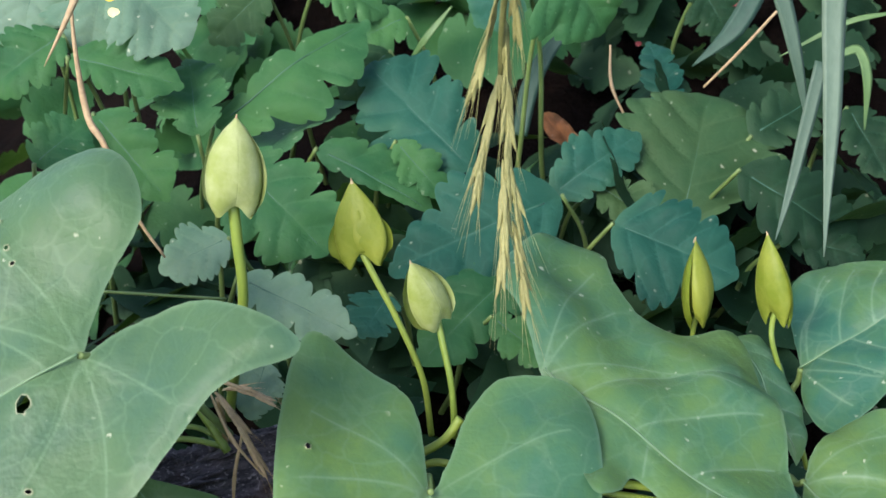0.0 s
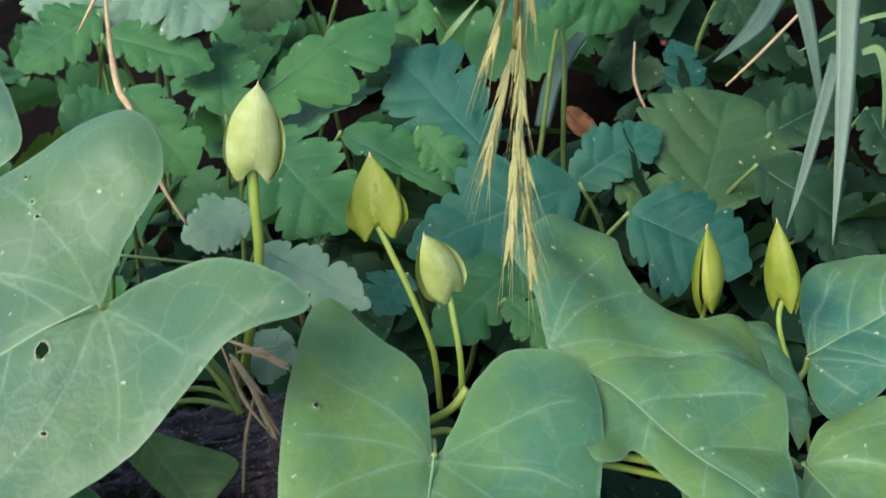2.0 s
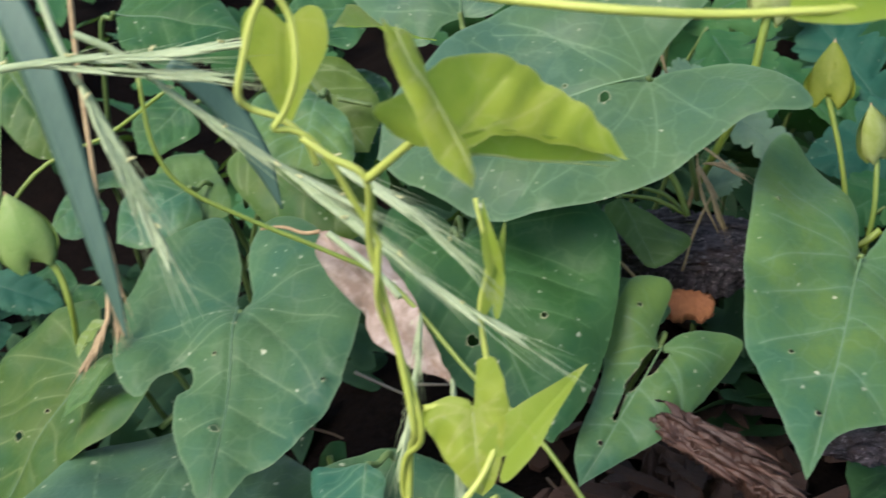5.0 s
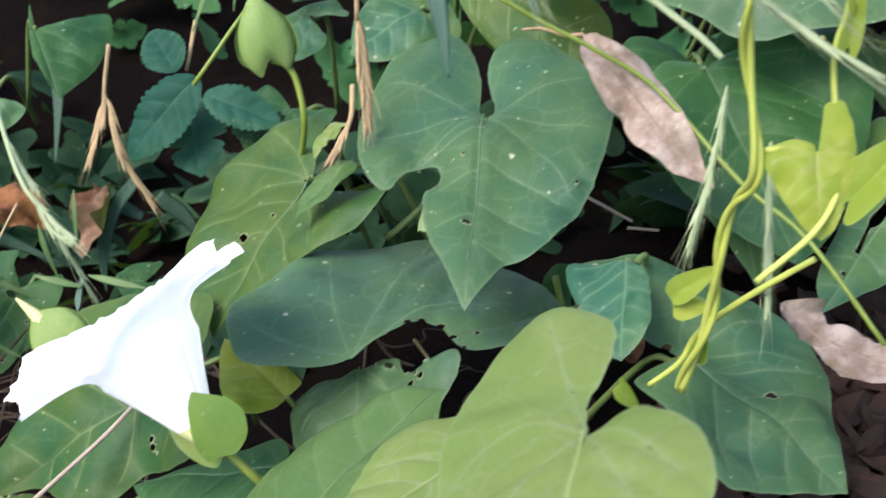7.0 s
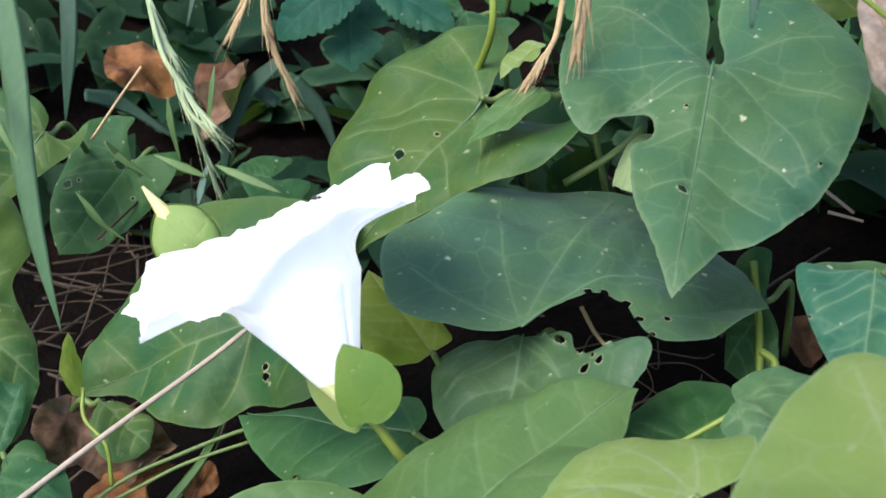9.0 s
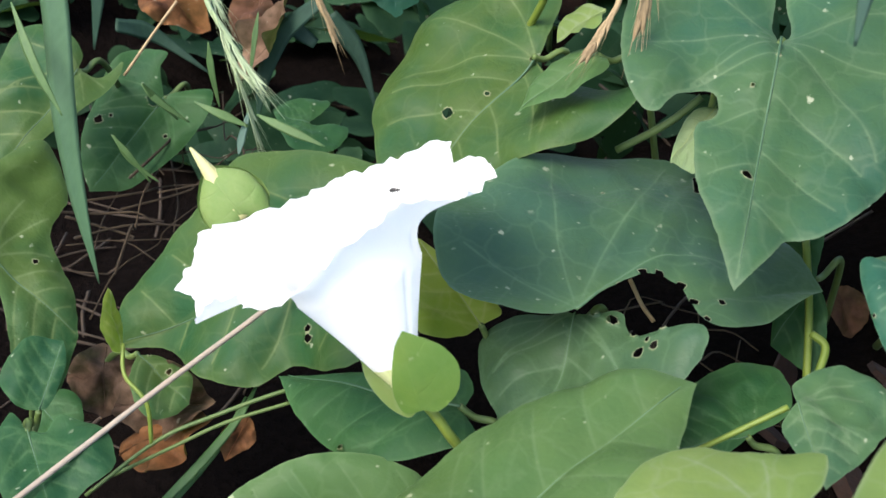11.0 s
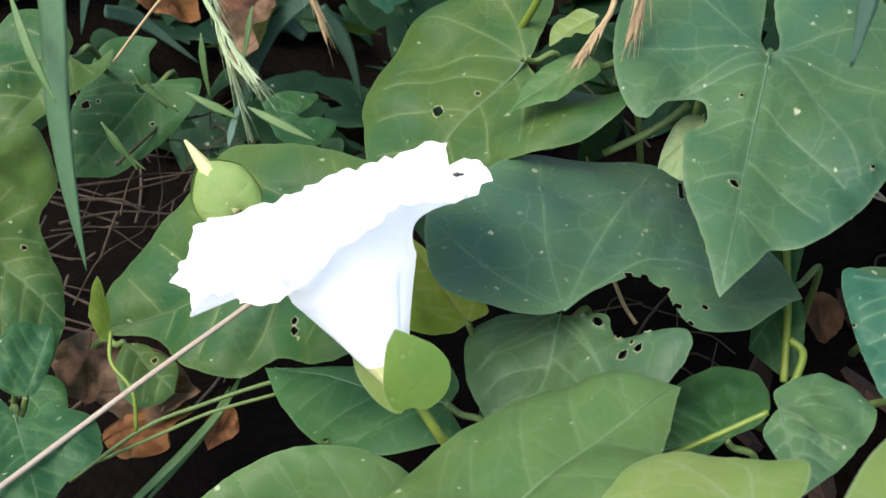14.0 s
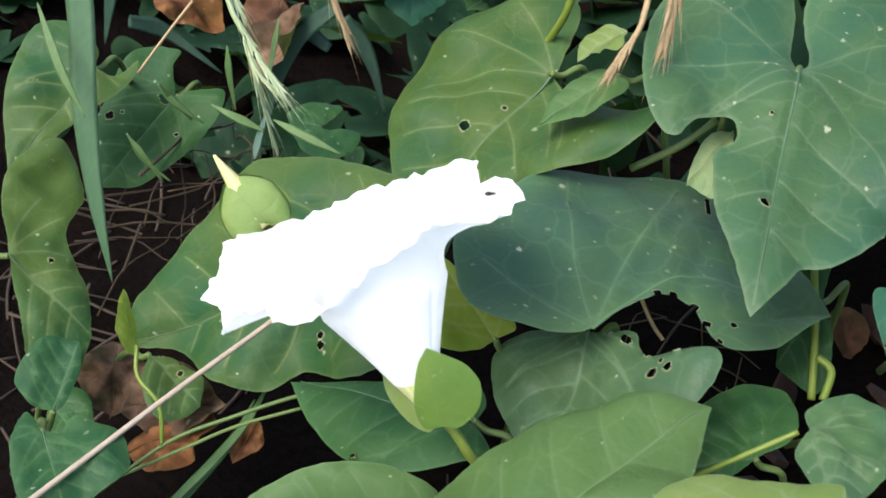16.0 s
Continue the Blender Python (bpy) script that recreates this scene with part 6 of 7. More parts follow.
stem([(-0.2096, 0.0700, 0.0300), (-0.2136, 0.0552, 0.0226), (-0.2160, 0.0450, 0.0186), (-0.2206, 0.0210, 0.0140), (-0.2246, -0.0012, 0.0092), (-0.2312, -0.0395, 0.0015)], [0.55, 0.62, 0.62], STICK, "straight pale dry grass stalk under the flower", "dry_stalk", "dry stalk")
stem([(-0.0818, 0.2589, 0.2084), (-0.0826, 0.2550, 0.1912), (-0.0811, 0.2501, 0.1759), (-0.0775, 0.2469, 0.1699), (-0.0711, 0.2401, 0.1554), (-0.0652, 0.2375, 0.1450)], [0.3, 0.5, 0.9, 0.7, 0.5, 0.3], STRAW, "bent dry straw stalk among green leaves", "dry_stalk", "dry stalk", wob=0.2)
stem([(-0.0781, 0.2513, 0.2065), (-0.0817, 0.2488, 0.1998), (-0.0872, 0.2459, 0.1906)], [0.9, 0.6, 0.1], STRAW, "pale dry grass awn", "dry_stalk", "dry stalk")
stem([(0.1062, 0.3681, 0.1461), (0.0957, 0.3652, 0.1336), (0.0849, 0.3627, 0.1216)], [0.5, 0.5, 0.4], STRAW, "tan dry stalk behind the leaves", "dry_stalk", "dry stalk")
stem([(0.0545, 0.3708, 0.1328), (0.0549, 0.3632, 0.1224), (0.0600, 0.3562, 0.1127)], [0.3, 0.6, 0.3], STRAW, "dry twisted stalk in shade", "dry_stalk", "dry stalk")
stem([(-0.0800, 0.2289, 0.1417), (-0.0668, 0.2323, 0.1379), (-0.0517, 0.2357, 0.1340)], [0.4, 0.4], STALK_DARK, "thin grey stem behind the leaves")
stem([(-0.0688, 0.1999, 0.1200), (-0.0586, 0.2029, 0.1200), (-0.0490, 0.2022, 0.1184)], [0.6, 0.7, 0.7], STALK, "yellow-green bindweed stem over the bark", "bindweed_stem", group="bindweed stems")
stem([(-0.0635, 0.2041, 0.1221), (-0.0551, 0.2059, 0.1205), (-0.0480, 0.2032, 0.1162), (-0.0441, 0.1995, 0.1107), (-0.0480, 0.1973, 0.0975)], [0.6, 0.7, 0.6], STALK, "yellow-green bindweed stem over the bark", "bindweed_stem", group="bindweed stems")
stem([(-0.0479, 0.2001, 0.1188), (-0.0531, 0.2045, 0.1253), (-0.0579, 0.2088, 0.1284)], [1.0, 0.9], STALK, "short bindweed stem fork", "bindweed_stem", group="bindweed stems")
stem([(-0.0063, 0.1957, 0.1217), (0.0001, 0.1966, 0.1258), (0.0038, 0.1987, 0.1303)], [1.0, 1.1], STALK, "bindweed stem joining two bud stalks", "bindweed_stem", group="bindweed stems")
stem([(-0.0074, 0.1938, 0.1189), (-0.0009, 0.1938, 0.1220), (0.0071, 0.1918, 0.1202)], [0.9, 0.9], STALK, "bindweed stem under a leaf", "bindweed_stem", group="bindweed stems")
stem([(0.0284, 0.1821, 0.1287), (0.0402, 0.1836, 0.1256), (0.0540, 0.1854, 0.1207)], [0.9, 0.9], STALK, "bindweed stem above the bark slab", "bindweed_stem", group="bindweed stems")
stem([(0.0305, 0.1824, 0.1254), (0.0410, 0.1836, 0.1219), (0.0534, 0.1853, 0.1171)], [0.8, 0.8], STALK, "bindweed stem above the bark slab", "bindweed_stem", group="bindweed stems")
VINES.append(thing("bindweed_vine", Matrix.Translation((-0.1265, 0.1089, 0.1350)), "long yellow-green bindweed stem running over leaves", "vine"))
stem([(-0.1712, 0.1013, 0.1713), (-0.1661, 0.0988, 0.1568), (-0.1587, 0.1001, 0.1473), (-0.1433, 0.1050, 0.1402), (-0.1265, 0.1089, 0.1350), (-0.1101, 0.1111, 0.1291), (-0.0853, 0.0981, 0.1197), (-0.0675, 0.0878, 0.1167), (-0.0460, 0.0735, 0.1066)], [0.5, 0.55, 0.6, 0.6, 0.6], STALK, "long yellow-green bindweed stem running over leaves", "bindweed_stem", group="bindweed stems")
stem([(-0.1543, 0.1900, 0.1333), (-0.1440, 0.1910, 0.1333)], [0.7, 0.7], STALK_DARK, "thin stem at the edge of the leaves")
VINES.append(thing("bindweed_vine", Matrix.Translation((-0.2106, 0.0323, 0.0017)), "creeping bindweed stems over brown dead leaves", "vine"))
stem([(-0.2259, 0.0087, -0.0201), (-0.2190, 0.0228, -0.0067), (-0.2106, 0.0323, 0.0017), (-0.2021, 0.0425, 0.0078), (-0.1961, 0.0494, 0.0095)], [0.45, 0.5, 0.5], STALK_DARK, "creeping bindweed stem over brown leaves", "bindweed_stem", group="bindweed stems")
stem([(-0.2240, 0.0155, -0.0178), (-0.2154, 0.0244, -0.0072), (-0.2087, 0.0324, -0.0000), (-0.1989, 0.0431, 0.0064)], [0.45, 0.45], STALK_DARK, "creeping bindweed stem over brown leaves", "bindweed_stem", group="bindweed stems")
stem([(-0.2374, 0.0305, 0.0049), (-0.2327, 0.0259, 0.0021), (-0.2249, 0.0243, 0.0004), (-0.2199, 0.0217, -0.0077)], [0.5, 0.5], STALK, "thin hanging leaf stalk", "bindweed_stem", group="bindweed stems")
stem([(-0.1290, 0.0450, 0.0440), (-0.1240, 0.0480, 0.0535), (-0.1195, 0.0513, 0.0612), (-0.1157, 0.0548, 0.0671), (-0.1121, 0.0587, 0.0719)], [0.55, 0.6], STALK, "slender leaf stalk between dark leaves", "bindweed_stem", group="bindweed stems")
stem([(-0.1229, 0.1167, 0.0661), (-0.1145, 0.1047, 0.0592), (-0.1073, 0.0924, 0.0522)], [0.9, 0.9], STALK, "upright bindweed stem in shade", "bindweed_stem", group="bindweed stems")
stem([(-0.1120, 0.0947, 0.0613), (-0.1082, 0.0928, 0.0616), (-0.1066, 0.0871, 0.0583)], [0.9, 0.9], STALK, "curled bindweed tendril", "bindweed_stem", group="bindweed stems")
stem([(-0.1508, 0.0900, 0.0507), (-0.1455, 0.0882, 0.0478), (-0.1413, 0.0874, 0.0462)], [0.5, 0.5], STRAW, "thin dry stem behind an eaten leaf", "dry_stalk", "dry stalk")
stem([(-0.1697, 0.1120, 0.0627), (-0.1629, 0.1164, 0.0733), (-0.1596, 0.1213, 0.0808)], [0.9, 0.9], STALK_DARK, "leaf stalk behind the heart-shaped leaf", "bindweed_stem", group="bindweed stems")
stem([(-0.1127, 0.1667, 0.0581), (-0.1038, 0.1693, 0.0591)], [0.5, 0.4], STICK, "pale twig in the dark gap", "dry_stalk", "dry stalk")
stem([(-0.1231, 0.1322, 0.0837), (-0.1090, 0.1335, 0.0801)], [0.5, 0.4], STICK, "pale twig in the dark gap", "dry_stalk", "dry stalk")
stem([(-0.2980, 0.1234, 0.0188), (-0.2986, 0.1152, 0.0103), (-0.2990, 0.1058, 0.0005)], [0.4, 0.4], STRAW, "slender dry twig leaning over leaves", "dry_stalk", "dry stalk")
stem([(-0.2615, 0.1662, 0.0793), (-0.2589, 0.1576, 0.0659)], [0.8, 0.6], STRAW, "short orange dry stalk", "dry_stalk", "dry stalk")
stem([(-0.2424, 0.1320, 0.0770), (-0.2317, 0.1529, 0.1043), (-0.2144, 0.1651, 0.1167), (-0.1980, 0.1680, 0.1336)], [0.7, 0.6], STALK, "thin stem crossing behind grass", "bindweed_stem", group="bindweed stems")


# ---- twining shoots with young leaves ----
def twiner():
    ob = thing("twining_bindweed", Matrix.Translation((-0.0797, 0.0294, 0.1342)), "yellow-green bindweed shoots twined together with young leaves", "vine")
    one = [(-0.0821, 0.0428, 0.0999), (-0.0818, 0.0414, 0.1122), (-0.0827, 0.0401, 0.1232), (-0.0834, 0.0385, 0.1338), (-0.0845, 0.0382, 0.1463), (-0.0833, 0.0327, 0.1561), (-0.0887, 0.0344, 0.1713), (-0.0921, 0.0326, 0.1826), (-0.0944, 0.0308, 0.1916), (-0.0950, 0.0277, 0.2036), (-0.1006, 0.0270, 0.2062), (-0.1054, 0.0272, 0.2080)]
    course = spline(one, 5)
    course = course[:int(len(course) * 0.74)]
    two = []
    for i, (q, (along, side)) in enumerate(zip(course, frames(course))):
        turn = 0.42 * i
        two.append(q + 0.0012 * (math.cos(turn) * side + math.sin(turn) * along.cross(side)))
    two += [(-0.0979, 0.0300, 0.1989), (-0.1011, 0.0291, 0.2040), (-0.1044, 0.0283, 0.2076), (-0.1071, 0.0273, 0.2088), (-0.1092, 0.0258, 0.2092), (-0.1080, 0.0269, 0.2122), (-0.1075, 0.0284, 0.2179), (-0.1099, 0.0310, 0.2243), (-0.1135, 0.0307, 0.2287)]
    loop = [(-0.1135, 0.0307, 0.2287), (-0.1151, 0.0293, 0.2236), (-0.1154, 0.0274, 0.2172), (-0.1155, 0.0267, 0.2125), (-0.1138, 0.0280, 0.2102), (-0.1099, 0.0293, 0.2091), (-0.1058, 0.0298, 0.2067), (-0.1036, 0.0300, 0.2026)]
    part("shoot", tube(one, [0.00075, 0.00065, 0.0006, 0.00055]), VINE, ob, local=False)
    part("shoot", tube(two, [0.0007, 0.0006, 0.00055, 0.0005]), VINE, ob, local=False)
    part("shoot", tube(loop, [0.0006, 0.0005]), VINE, ob, local=False)
    thin = [(-0.0768, 0.0204, 0.1431), (-0.0704, 0.0280, 0.1522), (-0.0697, 0.0354, 0.1592), (-0.0745, 0.0406, 0.1685), (-0.0775, 0.0429, 0.1766), (-0.0780, 0.0454, 0.1842), (-0.0823, 0.0483, 0.1935)]
    part("thin_shoot", tube(thin, [0.0006, 0.0005, 0.0004]), VINE, ob, local=False)
    part("leaf_stalk", tube([(-0.0950, 0.0277, 0.2036), (-0.0918, 0.0265, 0.2080), (-0.0878, 0.0240, 0.2138)], [0.0007, 0.0006]), VINE, ob, local=False)

    def young(base, tip, w, face, fold, droop=0.1, wave=0.03, label=""):
        b, t = Vector(base), Vector(tip)
        L = (t - b).length
        half = spline([(0, 0, 0), (-0.16 * L, 0.25 * w, 0), (-0.10 * L, 0.46 * w, 0), (0.22 * L, 0.5 * w, 0), (0.62 * L, 0.24 * w, 0), (L, 0, 0)], 8)
        ring = [Vector((p.x, p.y)) for p in half[:-1]] + [Vector((p.x, -p.y)) for p in half[:0:-1]]
        v, f, rim = fill(ring, [], L / 18)
        geo = bend(v, f, rim, L, fold, droop, wave, 5.0)
        rel = ob.matrix_world.inverted() @ facing(b, t, face)
        part("young_leaf", ([rel @ p for p in geo[0]], *geo[1:]), LEAF_NEW, ob, label)
    young((-0.1181, 0.0505, 0.2147), (-0.1142, 0.0446, 0.1991), 0.0135, (0.2, -0.8, 0.5), 0.25)
    young((-0.1261, 0.1434, 0.1772), (-0.125, 0.100, 0.200), 0.020, (0.1, -0.5, 0.8), 0.25)
    young((-0.0671, 0.0324, 0.1563), (-0.0587, 0.0416, 0.1726), 0.0085, (-0.3, -0.7, 0.6), 0.5, label="pale yellow young leaf pointing upward")
    young((-0.0768, 0.0453, 0.1841), (-0.0813, 0.0482, 0.1935), 0.003, (0, -0.8, 0.5), 0.6)
    young((-0.0756, 0.0435, 0.1775), (-0.0771, 0.0493, 0.1902), 0.0035, (0, -0.8, 0.5), 0.6)
    part("leaf_stalk", tube([(-0.0826, 0.0346, 0.1593), (-0.0783, 0.0363, 0.1603), (-0.0740, 0.0371, 0.1601)], [0.0006, 0.0006]), VINE, ob, local=False)
    return ob


twiner()


def low_twiner():
    ob = thing("twining_bindweed", Matrix.Translation((-0.0811, 0.0384, 0.1028)), "yellow-green twining stem with a curled tip leaf", "vine")
    part("shoot", tube([(-0.0885, 0.0449, 0.0971), (-0.0843, 0.0452, 0.1048), (-0.0830, 0.0456, 0.1121), (-0.0796, 0.0444, 0.1199), (-0.0744, 0.0424, 0.1293), (-0.0681, 0.0409, 0.1391)], [0.0006, 0.0007, 0.0006]), VINE, ob, local=False)
    part("tendril", tube([(-0.0816, 0.0455, 0.1115), (-0.0814, 0.0465, 0.1164), (-0.0847, 0.0456, 0.1200), (-0.0892, 0.0434, 0.1186)], [0.0005, 0.0005]), VINE, ob, local=False)

    def scale(base, tip, w, face, fold):
        b, t = Vector(base), Vector(tip)
        L = (t - b).length
        half = spline([(0, 0, 0), (0.05 * L, 0.35 * w, 0), (0.3 * L, 0.5 * w, 0), (0.7 * L, 0.3 * w, 0), (L, 0, 0)], 6)
        ring = [Vector((p.x, p.y)) for p in half[:-1]] + [Vector((p.x, -p.y)) for p in half[:0:-1]]
        v, f, rim = fill(ring, [], L / 12)
        geo = bend(v, f, rim, L, fold, 0.1, 0.04, 9.0)
        rel = ob.matrix_world.inverted() @ facing(b, t, face)
        part("young_leaf", ([rel @ p for p in geo[0]], *geo[1:]), LEAF_NEW, ob)
    scale((-0.0900, 0.0437, 0.1193), (-0.0829, 0.0450, 0.1293), 0.0055, (-0.3, -0.8, 0.5), 0.5)
    scale((-0.0888, 0.0429, 0.1177), (-0.0823, 0.0430, 0.1207), 0.005, (0.2, -0.6, 0.7), 0.4)
    scale((-0.0810, 0.0431, 0.1078), (-0.0819, 0.0418, 0.1171), 0.004, (-0.3, -0.8, 0.5), 0.5)
    scale((-0.0932, 0.0243, 0.1107), (-0.0882, 0.0176, 0.1116), 0.004, (-0.6, -0.6, 0.3), 0.6)
    return ob


low_twiner()


def near_shoot():
    ob = thing("bindweed_tip", Matrix.Translation((-0.0743, 0.0111, 0.2420)), "bright yellow-green climbing shoot tip close to the viewer", "vine")
    part("shoot", tube([(-0.1387, 0.0049, 0.2298), (-0.1079, 0.0072, 0.2370), (-0.0858, 0.0088, 0.2414), (-0.0743, 0.0111, 0.2420), (-0.0622, 0.0116, 0.2435), (-0.0515, 0.0160, 0.2440), (-0.0426, 0.0185, 0.2456), (-0.0372, 0.0211, 0.2464), (-0.0270, 0.0296, 0.2478), (-0.0256, 0.0332, 0.2503)], [0.0007, 0.0006, 0.00055, 0.0004]), VINE, ob, local=False)
    for b, t, w in (((-0.0436, 0.0197, 0.2458), (-0.0277, 0.0228, 0.2478), 0.0046), ((-0.0274, 0.0328, 0.2481), (-0.0236, 0.0419, 0.2502), 0.0034), ((-0.0257, 0.0346, 0.2470), (-0.0237, 0.0404, 0.2499), 0.0024)):
        b, t = Vector(b), Vector(t)
        L = (t - b).length
        half = spline([(0, 0, 0), (0.02 * L, 0.45 * w, 0), (0.4 * L, 0.5 * w, 0), (0.7 * L, 0.25 * w, 0), (L, 0, 0)], 6)
        ring = [Vector((p.x, p.y)) for p in half[:-1]] + [Vector((p.x, -p.y)) for p in half[:0:-1]]
        v, f, rim = fill(ring, [], L / 14)
        geo = bend(v, f, rim, L, 0.5, 0.05, 0.03, 2.0)
        rel = ob.matrix_world.inverted() @ facing(b, t, (0, -0.8, 0.6))
        part("young_leaf", ([rel @ p for p in geo[0]], *geo[1:]), LEAF_NEW, ob)
    return ob


near_shoot()


# ---- dry leaves, bark and litter ----
def dry_leaf(base, tip, width, material, face, label, fold=0.5, droop=-0.1, wave=0.1, stalk=None, seed=1, crumple=0.16):
    rng = random.Random(seed)
    b, t = Vector(base), Vector(tip)
    L = (t - b).length
    half = spline([(0, 0, 0), (0.06 * L, 0.20 * width, 0), (0.25 * L, 0.44 * width, 0), (0.5 * L, 0.5 * width, 0), (0.78 * L, 0.34 * width, 0), (0.95 * L, 0.10 * width, 0), (L, 0, 0)], 9)
    ring = [Vector((p.x, p.y)) for p in half[:-1]] + [Vector((p.x, -p.y)) for p in half[:0:-1]]
    ring = [p + Vector((noise.noise(Vector((p.x, p.y, seed * 0.01)) * 160), noise.noise(Vector((p.y, p.x, seed * 0.01)) * 160))) * 0.0014 + Vector((rng.uniform(-1, 1), rng.uniform(-1, 1))) * 0.00008 for p in ring]
    v, f, rim = fill(ring, [], L / 24)
    ob = thing("dry_leaf", facing(b, t, face), label, "dead leaf", "dead leaves")
    v, f, co, rim = bend(v, f, rim, L, fold, droop, wave, seed * 1.7)
    for p in v:
        # dry tissue crumples in sharp creases and rolls at the rim
        q = Vector((p.x / L, p.y / L, seed * 2.3))
        crease = abs(noise.noise(q * 3.1)) + 0.5 * abs(noise.noise(q * 7.3 + Vector((5, 0, 0))))
        p.z += L * crumple * (crease - 0.3) * min(1.0, abs(p.y) / (0.08 * L)) + L * crumple * 2.2 * (abs(p.y) / (0.5 * width)) ** 4 * noise.noise(q * 1.7)
    part("blade", (v, f, co, rim), material, ob)
    rib = bend([Vector((L * i / 10, 0)) for i in range(11)], [], [], L, fold, droop, wave, seed * 1.7)[0]
    part("midrib", tube(rib, [0.0003, 0.0001], sides=5, steps=3), material, ob)
    if stalk:
        part("stalk", tube([b] + list(stalk), [0.0006, 0.0005, 0.0004]), STRAW, ob, local=False)
    return ob


dry_leaf((-0.1317, 0.1182, 0.1338), (-0.0905, 0.1020, 0.1132), 0.0135, DRY, (0.1, -0.9, 0.35), "tan curled dead leaf hanging from its stalk", fold=0.45, wave=0.14, stalk=[(-0.1354, 0.1173, 0.1327), (-0.1412, 0.1180, 0.1323), (-0.1462, 0.1160, 0.1313)], seed=3)
dry_leaf((-0.3134, 0.1270, 0.0134), (-0.2897, 0.1304, 0.0092), 0.0150, BROWN_ORANGE, (0.1, -0.5, 0.9), "orange-brown dead leaf on the litter", fold=0.6, wave=0.3, seed=4)
dry_leaf((-0.2707, 0.1371, 0.0296), (-0.2704, 0.1225, 0.0083), 0.0120, BROWN_GREY, (-0.3, -0.8, 0.4), "pinkish brown curled dead leaf", fold=0.7, wave=0.3, seed=5)
dry_leaf((-0.2891, 0.1539, 0.0125), (-0.2828, 0.1406, 0.0018), 0.0160, BROWN, (-0.2, -0.8, 0.5), "red-brown curled dead leaf among grass", fold=0.6, wave=0.3, seed=6)
dry_leaf((-0.2366, 0.0302, -0.0175), (-0.2161, 0.0418, -0.0093), 0.0170, BROWN_GREY, (0, -0.5, 0.85), "grey-brown curled dead leaf lying on the soil", fold=0.5, wave=0.42, seed=7)
dry_leaf((-0.2290, 0.0277, -0.0288), (-0.2144, 0.0394, -0.0121), 0.0150, BROWN_ORANGE, (0.1, -0.4, 0.9), "orange-brown dead leaf lying on the soil", fold=0.45, wave=0.42, seed=8)
dry_leaf((-0.2485, 0.0421, -0.0174), (-0.2381, 0.0295, -0.0253), 0.0170, BROWN_GREY, (0.2, -0.6, 0.8), "grey-brown crumpled dead leaf on the soil", fold=0.5, wave=0.4, seed=9)
dry_leaf((-0.2092, 0.0463, -0.0131), (-0.2071, 0.0351, -0.0180), 0.0080, BROWN_ORANGE, (0.2, -0.6, 0.8), "small orange-brown dead leaf scrap", seed=10)
dry_leaf((-0.0600, 0.0995, 0.0861), (-0.0277, 0.0952, 0.0870), 0.0120, DRY, (0, -0.55, 0.85), "pale tan dead leaf on the ground", fold=0.15, seed=11)
dry_leaf((-0.1071, 0.1477, 0.0371), (-0.0966, 0.1425, 0.0296), 0.0100, BROWN, (0, -0.6, 0.8), "dark brown dead leaf in the gap", seed=12)
dry_leaf((0.0332, 0.3665, 0.1099), (0.0468, 0.3528, 0.0996), 0.0090, BROWN_ORANGE, (0, -0.6, 0.6), "rusty curled dead leaf behind the leaves", seed=13)
dry_leaf((-0.1572, 0.1717, 0.1074), (-0.1469, 0.1731, 0.1059), 0.0100, BROWN, (0, -0.6, 0.8), "brown dead leaf between stems", seed=14)
dry_leaf((-0.0697, 0.0579, 0.1175), (-0.0587, 0.0572, 0.1122), 0.0080, DRY, (0, -0.6, 0.8), "tan dead leaf scrap under stems", seed=15)


